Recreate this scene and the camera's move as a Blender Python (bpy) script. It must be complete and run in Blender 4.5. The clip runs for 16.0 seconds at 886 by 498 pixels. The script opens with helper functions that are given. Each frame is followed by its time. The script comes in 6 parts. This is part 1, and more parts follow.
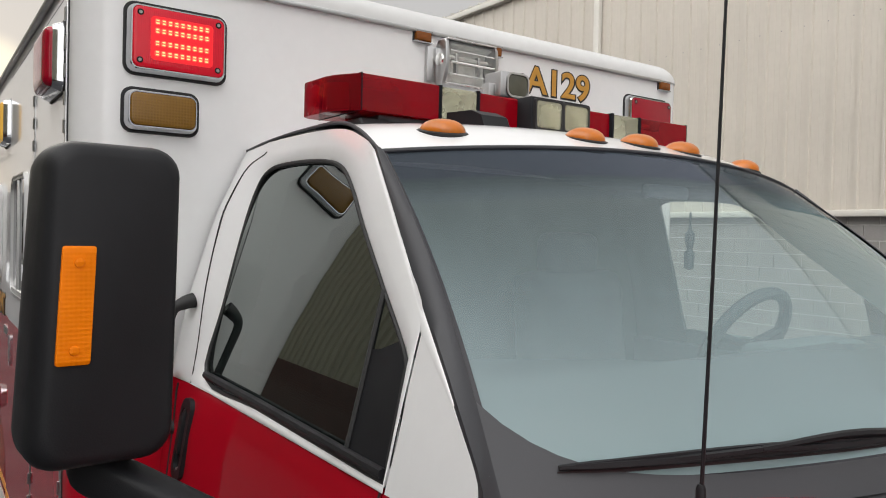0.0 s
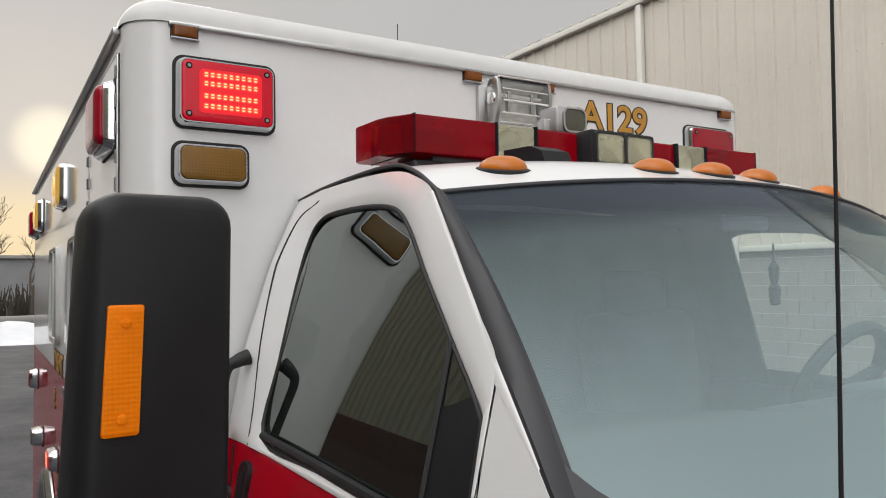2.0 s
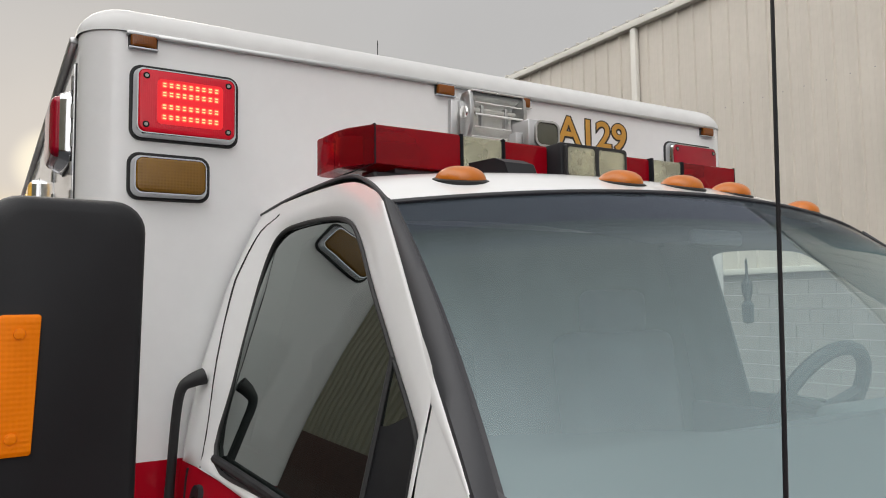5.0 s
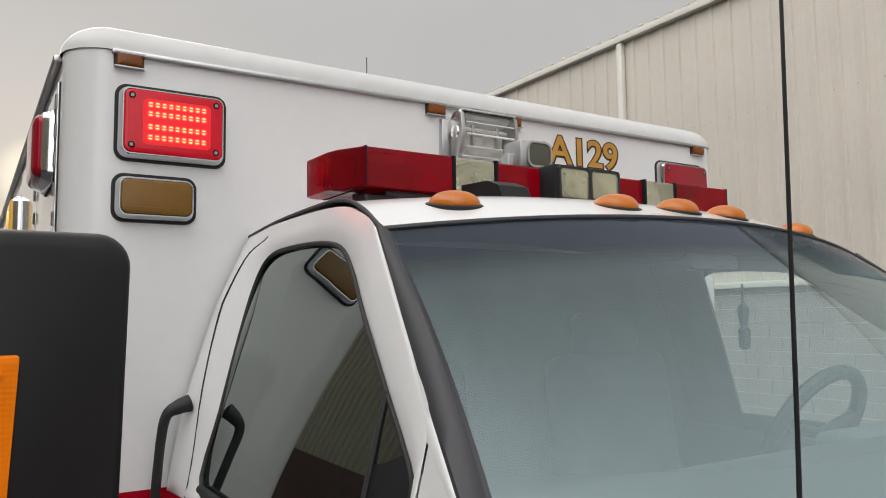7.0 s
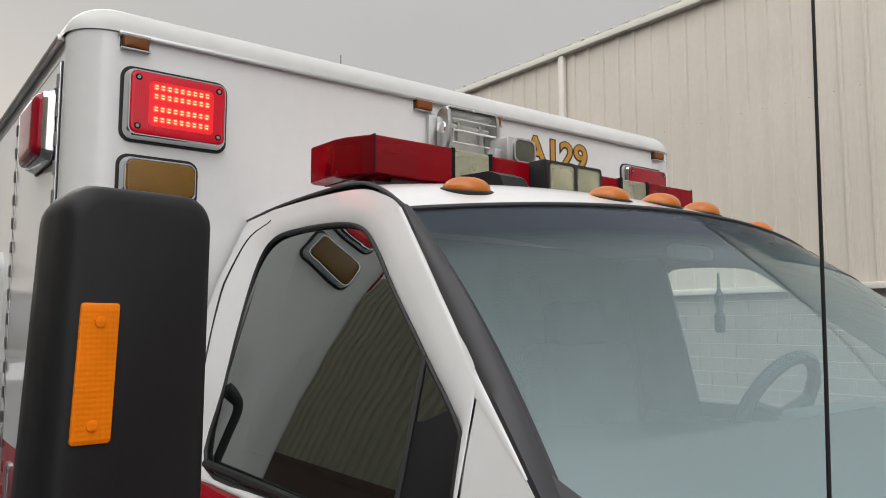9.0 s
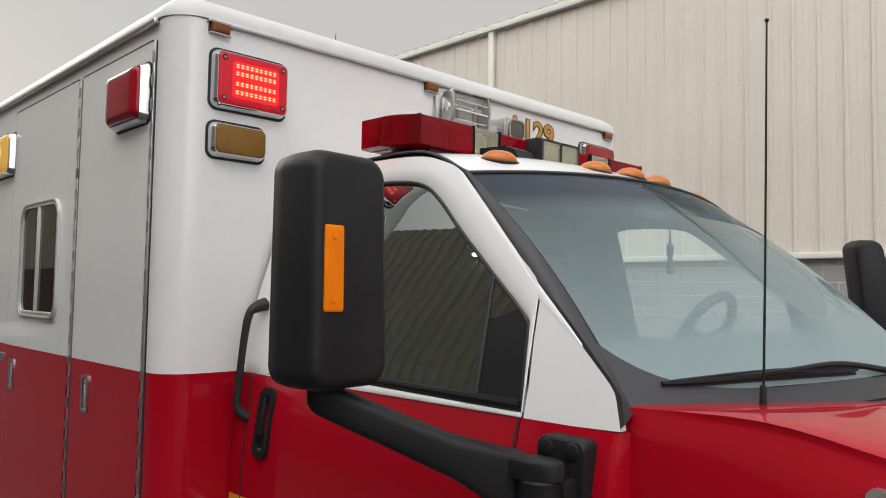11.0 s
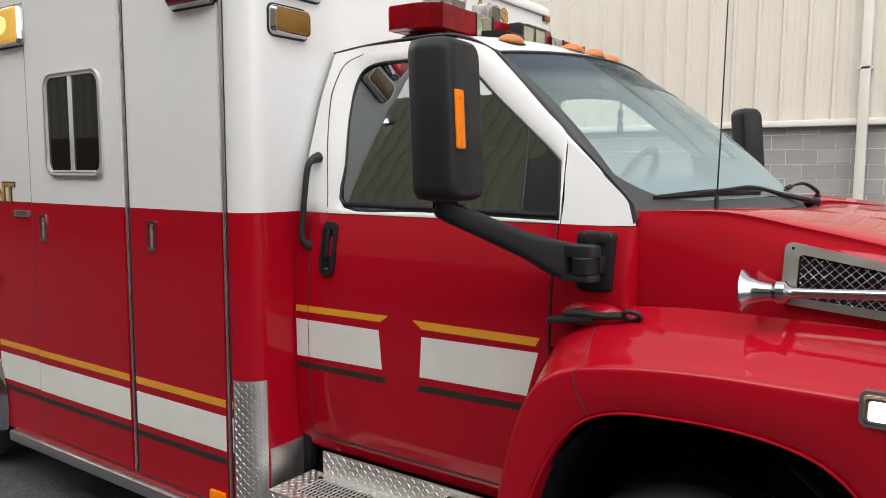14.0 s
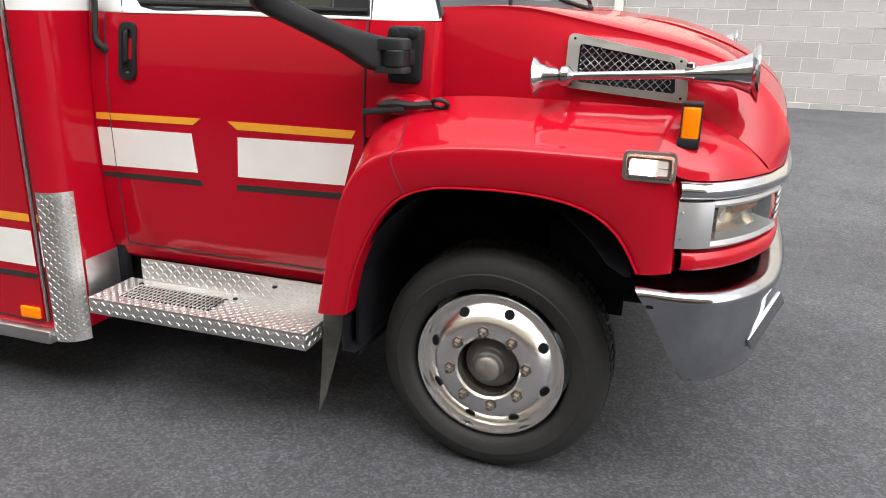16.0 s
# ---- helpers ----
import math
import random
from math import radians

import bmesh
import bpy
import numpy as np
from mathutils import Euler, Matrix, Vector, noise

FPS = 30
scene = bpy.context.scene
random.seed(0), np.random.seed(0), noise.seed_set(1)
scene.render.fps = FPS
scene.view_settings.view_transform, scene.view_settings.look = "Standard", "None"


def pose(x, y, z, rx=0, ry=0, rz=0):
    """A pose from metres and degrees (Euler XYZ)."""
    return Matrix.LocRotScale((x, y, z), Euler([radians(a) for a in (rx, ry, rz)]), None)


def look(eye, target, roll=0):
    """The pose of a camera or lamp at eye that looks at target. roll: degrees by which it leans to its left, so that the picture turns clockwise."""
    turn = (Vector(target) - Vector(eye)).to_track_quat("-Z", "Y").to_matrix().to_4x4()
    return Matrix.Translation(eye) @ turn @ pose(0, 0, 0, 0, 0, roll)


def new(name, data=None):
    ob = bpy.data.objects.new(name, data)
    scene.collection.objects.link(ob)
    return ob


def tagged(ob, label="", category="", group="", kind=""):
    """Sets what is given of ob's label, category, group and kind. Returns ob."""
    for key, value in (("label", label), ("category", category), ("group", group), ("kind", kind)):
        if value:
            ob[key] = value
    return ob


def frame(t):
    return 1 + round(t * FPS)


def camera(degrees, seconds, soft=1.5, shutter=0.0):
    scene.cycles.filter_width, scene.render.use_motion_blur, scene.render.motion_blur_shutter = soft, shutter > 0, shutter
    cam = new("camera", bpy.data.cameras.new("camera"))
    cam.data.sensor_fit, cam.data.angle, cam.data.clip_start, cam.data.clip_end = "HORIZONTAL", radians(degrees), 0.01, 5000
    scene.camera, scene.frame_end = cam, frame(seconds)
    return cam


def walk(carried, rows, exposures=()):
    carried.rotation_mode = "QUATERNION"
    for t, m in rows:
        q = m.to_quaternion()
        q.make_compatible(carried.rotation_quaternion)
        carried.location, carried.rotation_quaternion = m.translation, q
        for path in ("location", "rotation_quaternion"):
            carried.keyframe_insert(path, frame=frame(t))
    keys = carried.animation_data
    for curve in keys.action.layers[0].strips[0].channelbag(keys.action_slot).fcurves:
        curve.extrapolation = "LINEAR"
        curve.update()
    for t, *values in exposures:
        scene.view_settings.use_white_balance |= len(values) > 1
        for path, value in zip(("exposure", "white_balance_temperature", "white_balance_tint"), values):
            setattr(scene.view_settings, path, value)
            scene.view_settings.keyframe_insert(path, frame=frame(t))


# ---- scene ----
cam = camera(60.9, 16.0, 1.0)
PATH = [
    (0, (0.523, -1.561, 1.904), (-1.115, -0.414, 1.87), 1.4),
    (0.5, (0.498, -1.547, 1.887), (-1.162, -0.432, 1.87), 0.9),
    (1, (0.472, -1.546, 1.894), (-1.209, -0.462, 1.914), 0.3),
    (1.5, (0.452, -1.54, 1.894), (-1.246, -0.483, 1.95), -0.4),
    (2, (0.418, -1.53, 1.901), (-1.289, -0.492, 1.989), -0.9),
    (2.5, (0.398, -1.519, 1.912), (-1.313, -0.489, 2.02), -1.2),
    (3, (0.391, -1.509, 1.913), (-1.317, -0.476, 2.035), -1.2),
    (3.5, (0.391, -1.504, 1.907), (-1.315, -0.468, 2.04), -1.1),
    (4, (0.42, -1.468, 1.874), (-1.285, -0.432, 2.012), -0.9),
    (6.5, (0.382, -1.402, 1.908), (-1.312, -0.353, 2.082), -0.9),
    (7, (0.377, -1.412, 1.914), (-1.306, -0.346, 2.095), -0.8),
    (7.5, (0.38, -1.429, 1.919), (-1.29, -0.345, 2.109), -0.6),
    (8, (0.365, -1.448, 1.908), (-1.284, -0.333, 2.106), -0.5),
    (8.5, (0.338, -1.502, 1.884), (-1.279, -0.342, 2.088), -0.3),
    (11, (0.538, -2.2, 1.758), (-0.889, -0.803, 1.874), 0.9),
    (11.5, (0.588, -2.348, 1.751), (-0.818, -0.929, 1.847), 1.1),
    (12, (0.651, -2.478, 1.73), (-0.734, -1.036, 1.806), 1.1),
    (12.5, (0.649, -2.561, 1.736), (-0.707, -1.092, 1.788), 0.8),
    (13, (0.568, -2.731, 1.726), (-0.744, -1.222, 1.737), 0.4),
    (13.5, (0.536, -2.903, 1.717), (-0.709, -1.338, 1.681), -0.1),
    (14, (0.569, -3.083, 1.66), (-0.579, -1.458, 1.455), 0.2),
    (14.5, (0.605, -3.175, 1.625), (-0.335, -1.464, 1.191), 0.8),
    (15, (0.604, -3.242, 1.61), (-0.143, -1.478, 1.036), 0.7),
    (15.5, (0.581, -3.287, 1.595), (-0.069, -1.499, 0.979), 0.7),
    (16, (0.569, -3.322, 1.551), (-0.033, -1.517, 0.934), 1.3),
]
walk(cam, [(t, look(eye, target, roll)) for t, eye, target, roll in PATH],
     [(0, 0.22), (1.0, 0.16), (3.0, 0.06), (7.0, 0.07), (8.5, 0.06), (11.0, 0.24), (12.0, 0.25), (13.6, 0.42), (14.5, 1.02), (15.2, 1.24), (16.0, 1.44)])
SKY_LOW, SKY_HIGH = 0.50, 0.70         # brightness of the cloud at the horizon and overhead
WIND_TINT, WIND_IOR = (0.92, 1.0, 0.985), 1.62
NEARY, NEARB, NEARH = 9.5, 2.45, 10.3  # the building opposite: distance, brick height, eave
STROBE_ON = True

# ---- world and light ----
SUN_AZ, SUN_EL = 176.5, 11.0          # degrees, towards the tail of the ambulance
world = bpy.data.worlds.new("overcast_sky")
scene.world = world
world.use_nodes = True
wn, wl = world.node_tree.nodes, world.node_tree.links
wn.clear()


def wnode(kind, **kw):
    n = wn.new(kind)
    for k, v in kw.items():
        n.inputs[k].default_value = v
    return n


w_out = wn.new("ShaderNodeOutputWorld")
w_bg = wnode("ShaderNodeBackground", Strength=1.0)
w_sky = wn.new("ShaderNodeTexSky")
w_sky.sky_type = "NISHITA"
w_sky.sun_disc = False
w_sky.sun_elevation = radians(SUN_EL)
w_sky.sun_rotation = radians(90 - SUN_AZ)
w_sky.air_density, w_sky.dust_density = 1.0, 3.0
w_tc = wn.new("ShaderNodeTexCoord")
w_sep = wn.new("ShaderNodeSeparateXYZ")
w_grad = wn.new("ShaderNodeMapRange")
w_grad.interpolation_type = "SMOOTHSTEP"
w_grad.inputs["From Min"].default_value, w_grad.inputs["From Max"].default_value = 0.36, 0.70
w_grad.inputs["To Min"].default_value, w_grad.inputs["To Max"].default_value = SKY_LOW, SKY_HIGH
w_noise = wnode("ShaderNodeTexNoise", Scale=2.2, Detail=6.0, Roughness=0.55)
w_nm = wn.new("ShaderNodeMapRange")
w_nm.inputs["From Min"].default_value, w_nm.inputs["From Max"].default_value = 0.3, 0.7
w_nm.inputs["To Min"].default_value, w_nm.inputs["To Max"].default_value = 0.95, 1.05
w_mul = wn.new("ShaderNodeMath")
w_mul.operation = "MULTIPLY"
w_cloud = wn.new("ShaderNodeVectorMath")
w_cloud.operation = "SCALE"
w_cloud.inputs[0].default_value = (1.0, 0.985, 0.975)
# the sun's bright spot in the cloud, and the warm light along the horizon below it
def sky_glow(az, el, start, strength, color):
    a, e = radians(az), radians(el)
    dot = wn.new("ShaderNodeVectorMath")
    dot.operation = "DOT_PRODUCT"
    dot.inputs[1].default_value = (math.cos(a) * math.cos(e), math.sin(a) * math.cos(e), math.sin(e))
    ramp = wn.new("ShaderNodeMapRange")
    ramp.interpolation_type = "SMOOTHERSTEP"
    ramp.inputs["From Min"].default_value, ramp.inputs["From Max"].default_value = start, 1.0
    ramp.inputs["To Min"].default_value, ramp.inputs["To Max"].default_value = 0.0, strength
    tint = wn.new("ShaderNodeMix")
    tint.data_type = "RGBA"
    tint.inputs[7].default_value = (*color, 1)
    wl.new(w_tc.outputs["Generated"], dot.inputs[0])
    wl.new(dot.outputs["Value"], ramp.inputs["Value"])
    wl.new(ramp.outputs[0], tint.inputs[0])
    return tint


w_low = sky_glow(178.5, 1.0, 0.990, 0.65, (0.85, 0.68, 0.38))
w_warm = sky_glow(176.2, 9.8, 0.9986, 0.72, (1.00, 0.93, 0.74))
w_mix = wn.new("ShaderNodeMix")
w_mix.data_type = "RGBA"
w_mix.inputs[0].default_value = 0.97
w_sc = wn.new("ShaderNodeVectorMath")
w_sc.operation = "SCALE"
w_sc.inputs["Scale"].default_value = 0.08
wl.new(w_tc.outputs["Generated"], w_sep.inputs[0])
wl.new(w_tc.outputs["Generated"], w_noise.inputs["Vector"])
wl.new(w_sep.outputs["Z"], w_grad.inputs["Value"])
wl.new(w_noise.outputs["Fac"], w_nm.inputs["Value"])
wl.new(w_grad.outputs[0], w_mul.inputs[0])
wl.new(w_nm.outputs[0], w_mul.inputs[1])
# sky brightened towards the unseen kerb side, added to light the near panels
w_side = wn.new("ShaderNodeVectorMath")
w_side.operation = "DOT_PRODUCT"
w_side.inputs[1].default_value = (0.35, -0.85, 0.40)
w_lift = wn.new("ShaderNodeMapRange")
w_lift.interpolation_type = "SMOOTHSTEP"
w_lift.inputs["From Min"].default_value, w_lift.inputs["From Max"].default_value = 0.12, 0.9
w_lift.inputs["To Min"].default_value, w_lift.inputs["To Max"].default_value = 1.0, 4.6
w_mul2 = wn.new("ShaderNodeMath")
w_mul2.operation = "MULTIPLY"
wl.new(w_tc.outputs["Generated"], w_side.inputs[0])
wl.new(w_side.outputs["Value"], w_lift.inputs["Value"])
wl.new(w_mul.outputs[0], w_mul2.inputs[0])
wl.new(w_lift.outputs[0], w_mul2.inputs[1])
wl.new(w_mul2.outputs[0], w_cloud.inputs["Scale"])
wl.new(w_cloud.outputs[0], w_low.inputs[6])
wl.new(w_low.outputs[2], w_warm.inputs[6])
wl.new(w_sky.outputs[0], w_sc.inputs[0])
wl.new(w_sc.outputs[0], w_mix.inputs[6])
wl.new(w_warm.outputs[2], w_mix.inputs[7])
wl.new(w_mix.outputs[2], w_bg.inputs["Color"])
wl.new(w_bg.outputs[0], w_out.inputs[0])

sun_data = bpy.data.lights.new("sun", "SUN")
sun_data.energy, sun_data.angle, sun_data.color = 0.6, radians(25), (1.0, 0.93, 0.84)
sun = new("sun", sun_data)
sun_to = Vector((math.cos(radians(SUN_AZ)), math.sin(radians(SUN_AZ)), math.tan(radians(28))))
sun.matrix_world = look(sun_to * 40, (0, 0, 0))


# ---- materials ----
def mat(name, color, rough=0.5, metal=0.0, coat=0.0, vary=0.0, vscale=3.0, rvary=0.0, bump=0.0, bscale=80.0, spec=0.5,
        grain=0.0, gscale=60.0, emit=None, power=0.0):
    m = bpy.data.materials.new(name)
    m.use_nodes = True
    nt = m.node_tree
    b = nt.nodes["Principled BSDF"]
    b.inputs["Base Color"].default_value = (*color, 1)
    b.inputs["Roughness"].default_value = rough
    b.inputs["Metallic"].default_value = metal
    b.inputs["Coat Weight"].default_value = coat
    b.inputs["Coat Roughness"].default_value = 0.04
    b.inputs["Specular IOR Level"].default_value = spec
    tc = nt.nodes.new("ShaderNodeTexCoord")

    def noise(scale, detail=5.0):
        n = nt.nodes.new("ShaderNodeTexNoise")
        n.inputs["Scale"].default_value, n.inputs["Detail"].default_value = scale, detail
        nt.links.new(tc.outputs["Object"], n.inputs["Vector"])
        return n.outputs["Fac"]

    def span(sock, lo, hi):
        r = nt.nodes.new("ShaderNodeMapRange")
        r.inputs["From Min"].default_value, r.inputs["From Max"].default_value = 0.28, 0.72
        r.inputs["To Min"].default_value, r.inputs["To Max"].default_value = lo, hi
        nt.links.new(sock, r.inputs["Value"])
        return r.outputs[0]

    if vary or grain:
        f = span(noise(vscale), 1 - vary, 1 + vary)
        if grain:
            g = span(noise(gscale, 3.0), 1 - grain, 1 + grain)
            k = nt.nodes.new("ShaderNodeMath")
            k.operation = "MULTIPLY"
            nt.links.new(f, k.inputs[0])
            nt.links.new(g, k.inputs[1])
            f = k.outputs[0]
        s = nt.nodes.new("ShaderNodeVectorMath")
        s.operation = "SCALE"
        s.inputs[0].default_value = color
        nt.links.new(f, s.inputs["Scale"])
        nt.links.new(s.outputs[0], b.inputs["Base Color"])
    if rvary:
        nt.links.new(span(noise(vscale * 2.3), max(rough - rvary, 0.01), rough + rvary), b.inputs["Roughness"])
    if bump:
        bp = nt.nodes.new("ShaderNodeBump")
        bp.inputs["Strength"].default_value, bp.inputs["Distance"].default_value = bump, 0.004
        nt.links.new(noise(bscale, 4.0), bp.inputs["Height"])
        nt.links.new(bp.outputs[0], b.inputs["Normal"])
    if emit:
        b.inputs["Emission Color"].default_value = (*emit, 1)
        b.inputs["Emission Strength"].default_value = power
    return m


def glass(name, tint, ior=1.5, dust=0.0, dust_color=(0.6, 0.62, 0.62), rough=0.0, gloss=(1, 1, 1), film=None):
    """A clear or tinted pane: see-through, with a mirror gloss by Fresnel, a film of dust, and painted haze."""
    m = bpy.data.materials.new(name)
    m.use_nodes = True
    nt = m.node_tree
    nt.nodes.clear()
    out = nt.nodes.new("ShaderNodeOutputMaterial")
    tr = nt.nodes.new("ShaderNodeBsdfTransparent")
    tr.inputs[0].default_value = (*tint, 1)
    gl = nt.nodes.new("ShaderNodeBsdfGlossy")
    gl.inputs["Roughness"].default_value = rough
    gl.inputs["Color"].default_value = (*gloss, 1)
    fr = nt.nodes.new("ShaderNodeFresnel")
    fr.inputs["IOR"].default_value = ior
    mx = nt.nodes.new("ShaderNodeMixShader")
    nt.links.new(fr.outputs[0], mx.inputs[0])
    nt.links.new(tr.outputs[0], mx.inputs[1])
    nt.links.new(gl.outputs[0], mx.inputs[2])
    last = mx
    if dust:
        df = nt.nodes.new("ShaderNodeBsdfDiffuse")
        df.inputs[0].default_value = (*dust_color, 1)
        tc = nt.nodes.new("ShaderNodeTexCoord")
        no = nt.nodes.new("ShaderNodeTexNoise")
        no.inputs["Scale"].default_value, no.inputs["Detail"].default_value = 3.0, 8.0
        nt.links.new(tc.outputs["Object"], no.inputs["Vector"])
        mr = nt.nodes.new("ShaderNodeMapRange")
        mr.inputs["To Min"].default_value, mr.inputs["To Max"].default_value = dust * 0.6, dust * 1.4
        mr.inputs["From Min"].default_value, mr.inputs["From Max"].default_value = 0.3, 0.7
        nt.links.new(no.outputs["Fac"], mr.inputs["Value"])
        m2 = nt.nodes.new("ShaderNodeMixShader")
        nt.links.new(mr.outputs[0], m2.inputs[0])
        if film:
            # pale haze put into the pane's colour, thickest at its foot: heights, and its cover there
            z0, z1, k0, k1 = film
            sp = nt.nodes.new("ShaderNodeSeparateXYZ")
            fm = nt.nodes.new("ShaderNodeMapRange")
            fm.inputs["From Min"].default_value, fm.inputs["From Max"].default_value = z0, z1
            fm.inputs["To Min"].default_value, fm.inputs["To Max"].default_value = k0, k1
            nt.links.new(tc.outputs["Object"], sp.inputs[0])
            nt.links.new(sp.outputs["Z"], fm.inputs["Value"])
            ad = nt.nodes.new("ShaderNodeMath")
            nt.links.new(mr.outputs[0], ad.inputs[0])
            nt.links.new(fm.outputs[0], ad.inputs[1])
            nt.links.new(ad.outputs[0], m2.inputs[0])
        nt.links.new(mx.outputs[0], m2.inputs[1])
        nt.links.new(df.outputs[0], m2.inputs[2])
        last = m2
    nt.links.new(last.outputs[0], out.inputs["Surface"])
    return m


def lens_mat(name, color, light=None, power=0.0, rough=0.12, pitch=(0.012, 0.012), coat=0.12, spec=0.35):
    """Ribbed coloured lamp plastic."""
    m = mat(name, color, rough=rough, coat=coat, vary=0.12, vscale=9.0, spec=spec)
    nt = m.node_tree
    b = nt.nodes["Principled BSDF"]
    tc = nt.nodes.new("ShaderNodeTexCoord")
    w = nt.nodes.new("ShaderNodeTexWave")
    w.wave_type, w.bands_direction = "BANDS", "Z"
    w.inputs["Scale"].default_value = 0.314 / pitch[1]
    w2 = nt.nodes.new("ShaderNodeTexWave")
    w2.wave_type, w2.bands_direction = "BANDS", "Y"
    w2.inputs["Scale"].default_value = 0.314 / pitch[0]
    ad = nt.nodes.new("ShaderNodeMath")
    nt.links.new(tc.outputs["Object"], w.inputs["Vector"])
    nt.links.new(tc.outputs["Object"], w2.inputs["Vector"])
    nt.links.new(w.outputs["Fac"], ad.inputs[0])
    nt.links.new(w2.outputs["Fac"], ad.inputs[1])
    bp = nt.nodes.new("ShaderNodeBump")
    bp.inputs["Strength"].default_value, bp.inputs["Distance"].default_value = 0.14, 0.002
    nt.links.new(ad.outputs[0], bp.inputs["Height"])
    nt.links.new(bp.outputs[0], b.inputs["Normal"])
    if light:
        b.inputs["Emission Color"].default_value = (*light, 1)
        b.inputs["Emission Strength"].default_value = power
    return m


RED = mat("red_paint", (0.372, 0.0017, 0.012), rough=0.6, coat=0.72, vary=0.04, vscale=1.3, rvary=0.03, spec=0.04, bump=0.02, bscale=2.2)
# white paint darkened to hold back the strong skylight on the roof edge
ROOFWHITE = mat("dimmed_roof_white", (0.60, 0.60, 0.595), rough=0.5, coat=0.2, vary=0.05, vscale=1.6, rvary=0.1, grain=0.03, gscale=18)
WHITE = mat("white_paint", (0.765, 0.765, 0.765), rough=0.45, coat=0.9, vary=0.03, vscale=1.1, rvary=0.06, grain=0.012, gscale=25)
DECAL_W = mat("white_reflective_film", (0.74, 0.73, 0.70), rough=0.5, vary=0.05, vscale=4, grain=0.03, gscale=220)
DECAL_Y = mat("gold_film", (0.72, 0.315, 0.025), rough=0.42, vary=0.05, vscale=6)
DECAL_K = mat("black_film", (0.025, 0.022, 0.02), rough=0.4, vary=0.1, vscale=6)
BLACKP = mat("black_textured_plastic", (0.014, 0.0145, 0.0165), rough=0.5, bump=0.08, bscale=420, vary=0.18, vscale=5, rvary=0.08, spec=0.22)
GREYP = mat("dark_grey_trim", (0.030, 0.031, 0.036), rough=0.5, bump=0.03, bscale=300, vary=0.1, vscale=4)
RUBBER = mat("black_rubber", (0.014, 0.014, 0.015), rough=0.6, vary=0.2, vscale=8)
HUBGREY = mat("greasy_hub_metal", (0.085, 0.08, 0.076), rough=0.5, metal=0.4, vary=0.3, vscale=20)
CAPGREY = mat("dull_hub_cap", (0.22, 0.20, 0.18), rough=0.45, metal=0.6, vary=0.3, vscale=24)
FLAP = mat("grey_worn_rubber", (0.07, 0.068, 0.064), rough=0.7, vary=0.3, vscale=9, grain=0.15, gscale=60)
TYRE = mat("tyre_rubber", (0.014, 0.0138, 0.0136), rough=0.72, vary=0.25, vscale=5, bump=0.2, bscale=160, grain=0.12, gscale=40)
# chrome darkened to tone down the bright sky it mirrors
DARKCHROME = mat("darker_chrome", (0.43, 0.44, 0.46), rough=0.13, metal=1.0, rvary=0.08, vscale=6, vary=0.10, grain=0.04, gscale=60)
CHROME = mat("chrome", (0.58, 0.59, 0.61), rough=0.09, metal=1.0, rvary=0.04, vscale=5, vary=0.04)
ALU = mat("polished_aluminium", (0.80, 0.79, 0.775), rough=0.24, metal=1.0, rvary=0.08, vscale=6, vary=0.06, grain=0.05, gscale=50)
RIMALU = mat("rim_aluminium", (0.93, 0.90, 0.87), rough=0.25, metal=1.0, rvary=0.025, vscale=5, vary=0.03)
WINFRM = mat("pale_window_frame", (0.62, 0.62, 0.61), rough=0.4, metal=0.3, vary=0.05, vscale=9)
SATIN = mat("satin_aluminium", (0.52, 0.52, 0.52), rough=0.36, metal=1.0, rvary=0.06, vscale=9, vary=0.07)
STEEL = mat("dull_steel", (0.34, 0.33, 0.32), rough=0.42, metal=1.0, vary=0.2, vscale=30)
RUSTY = mat("weathered_nut_steel", (0.17, 0.145, 0.12), rough=0.5, metal=0.8, vary=0.35, vscale=60)
LUG = mat("worn_bright_lugs", (0.56, 0.55, 0.54), rough=0.48, metal=1.0, vary=0.06, vscale=9)
PLATE = mat("diamond_plate_aluminium", (0.70, 0.69, 0.67), rough=0.42, metal=1.0, rvary=0.08, vscale=7, vary=0.10, grain=0.06, gscale=90)
SILVER = mat("silver_painted_plastic", (0.40, 0.40, 0.405), rough=0.38, metal=0.45, coat=0.2, vary=0.05, vscale=8)
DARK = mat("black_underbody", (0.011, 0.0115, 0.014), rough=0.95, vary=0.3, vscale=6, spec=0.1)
INTERIOR = mat("grey_cab_plastic", (0.24, 0.29, 0.30), rough=0.65, vary=0.1, vscale=6)
WHEELGREY = mat("grey_wheel_rim", (0.10, 0.125, 0.13), rough=0.6, vary=0.1, vscale=9)
DASH = mat("grey_dashboard", (0.15, 0.18, 0.19), rough=0.85, vary=0.1, vscale=6)
CLOTH = mat("grey_seat_cloth", (0.17, 0.20, 0.21), rough=0.9, vary=0.1, vscale=8)
PRIVACY = mat("dark_privacy_glass", (0.006, 0.007, 0.007), rough=0.02, spec=0.6)
# faint glow added to unlit amber plastic to brighten its colour
AMBER = lens_mat("amber_plastic_with_glow", (0.78, 0.19, 0.001), light=(1.0, 0.22, 0.0), power=0.06, pitch=(0.006, 0.006), rough=0.4, coat=0.0, spec=0.15)
AMBER_D = lens_mat("amber_lens_unlit", (0.21, 0.105, 0.014), pitch=(0.008, 0.008), rough=0.18)
AMBER_B = lens_mat("brown_marker_lens", (0.19, 0.055, 0.006), pitch=(0.006, 0.02))
AMBER_L = lens_mat("amber_lens_lit", (0.40, 0.22, 0.03), light=(1.0, 0.58, 0.12), power=0.30)
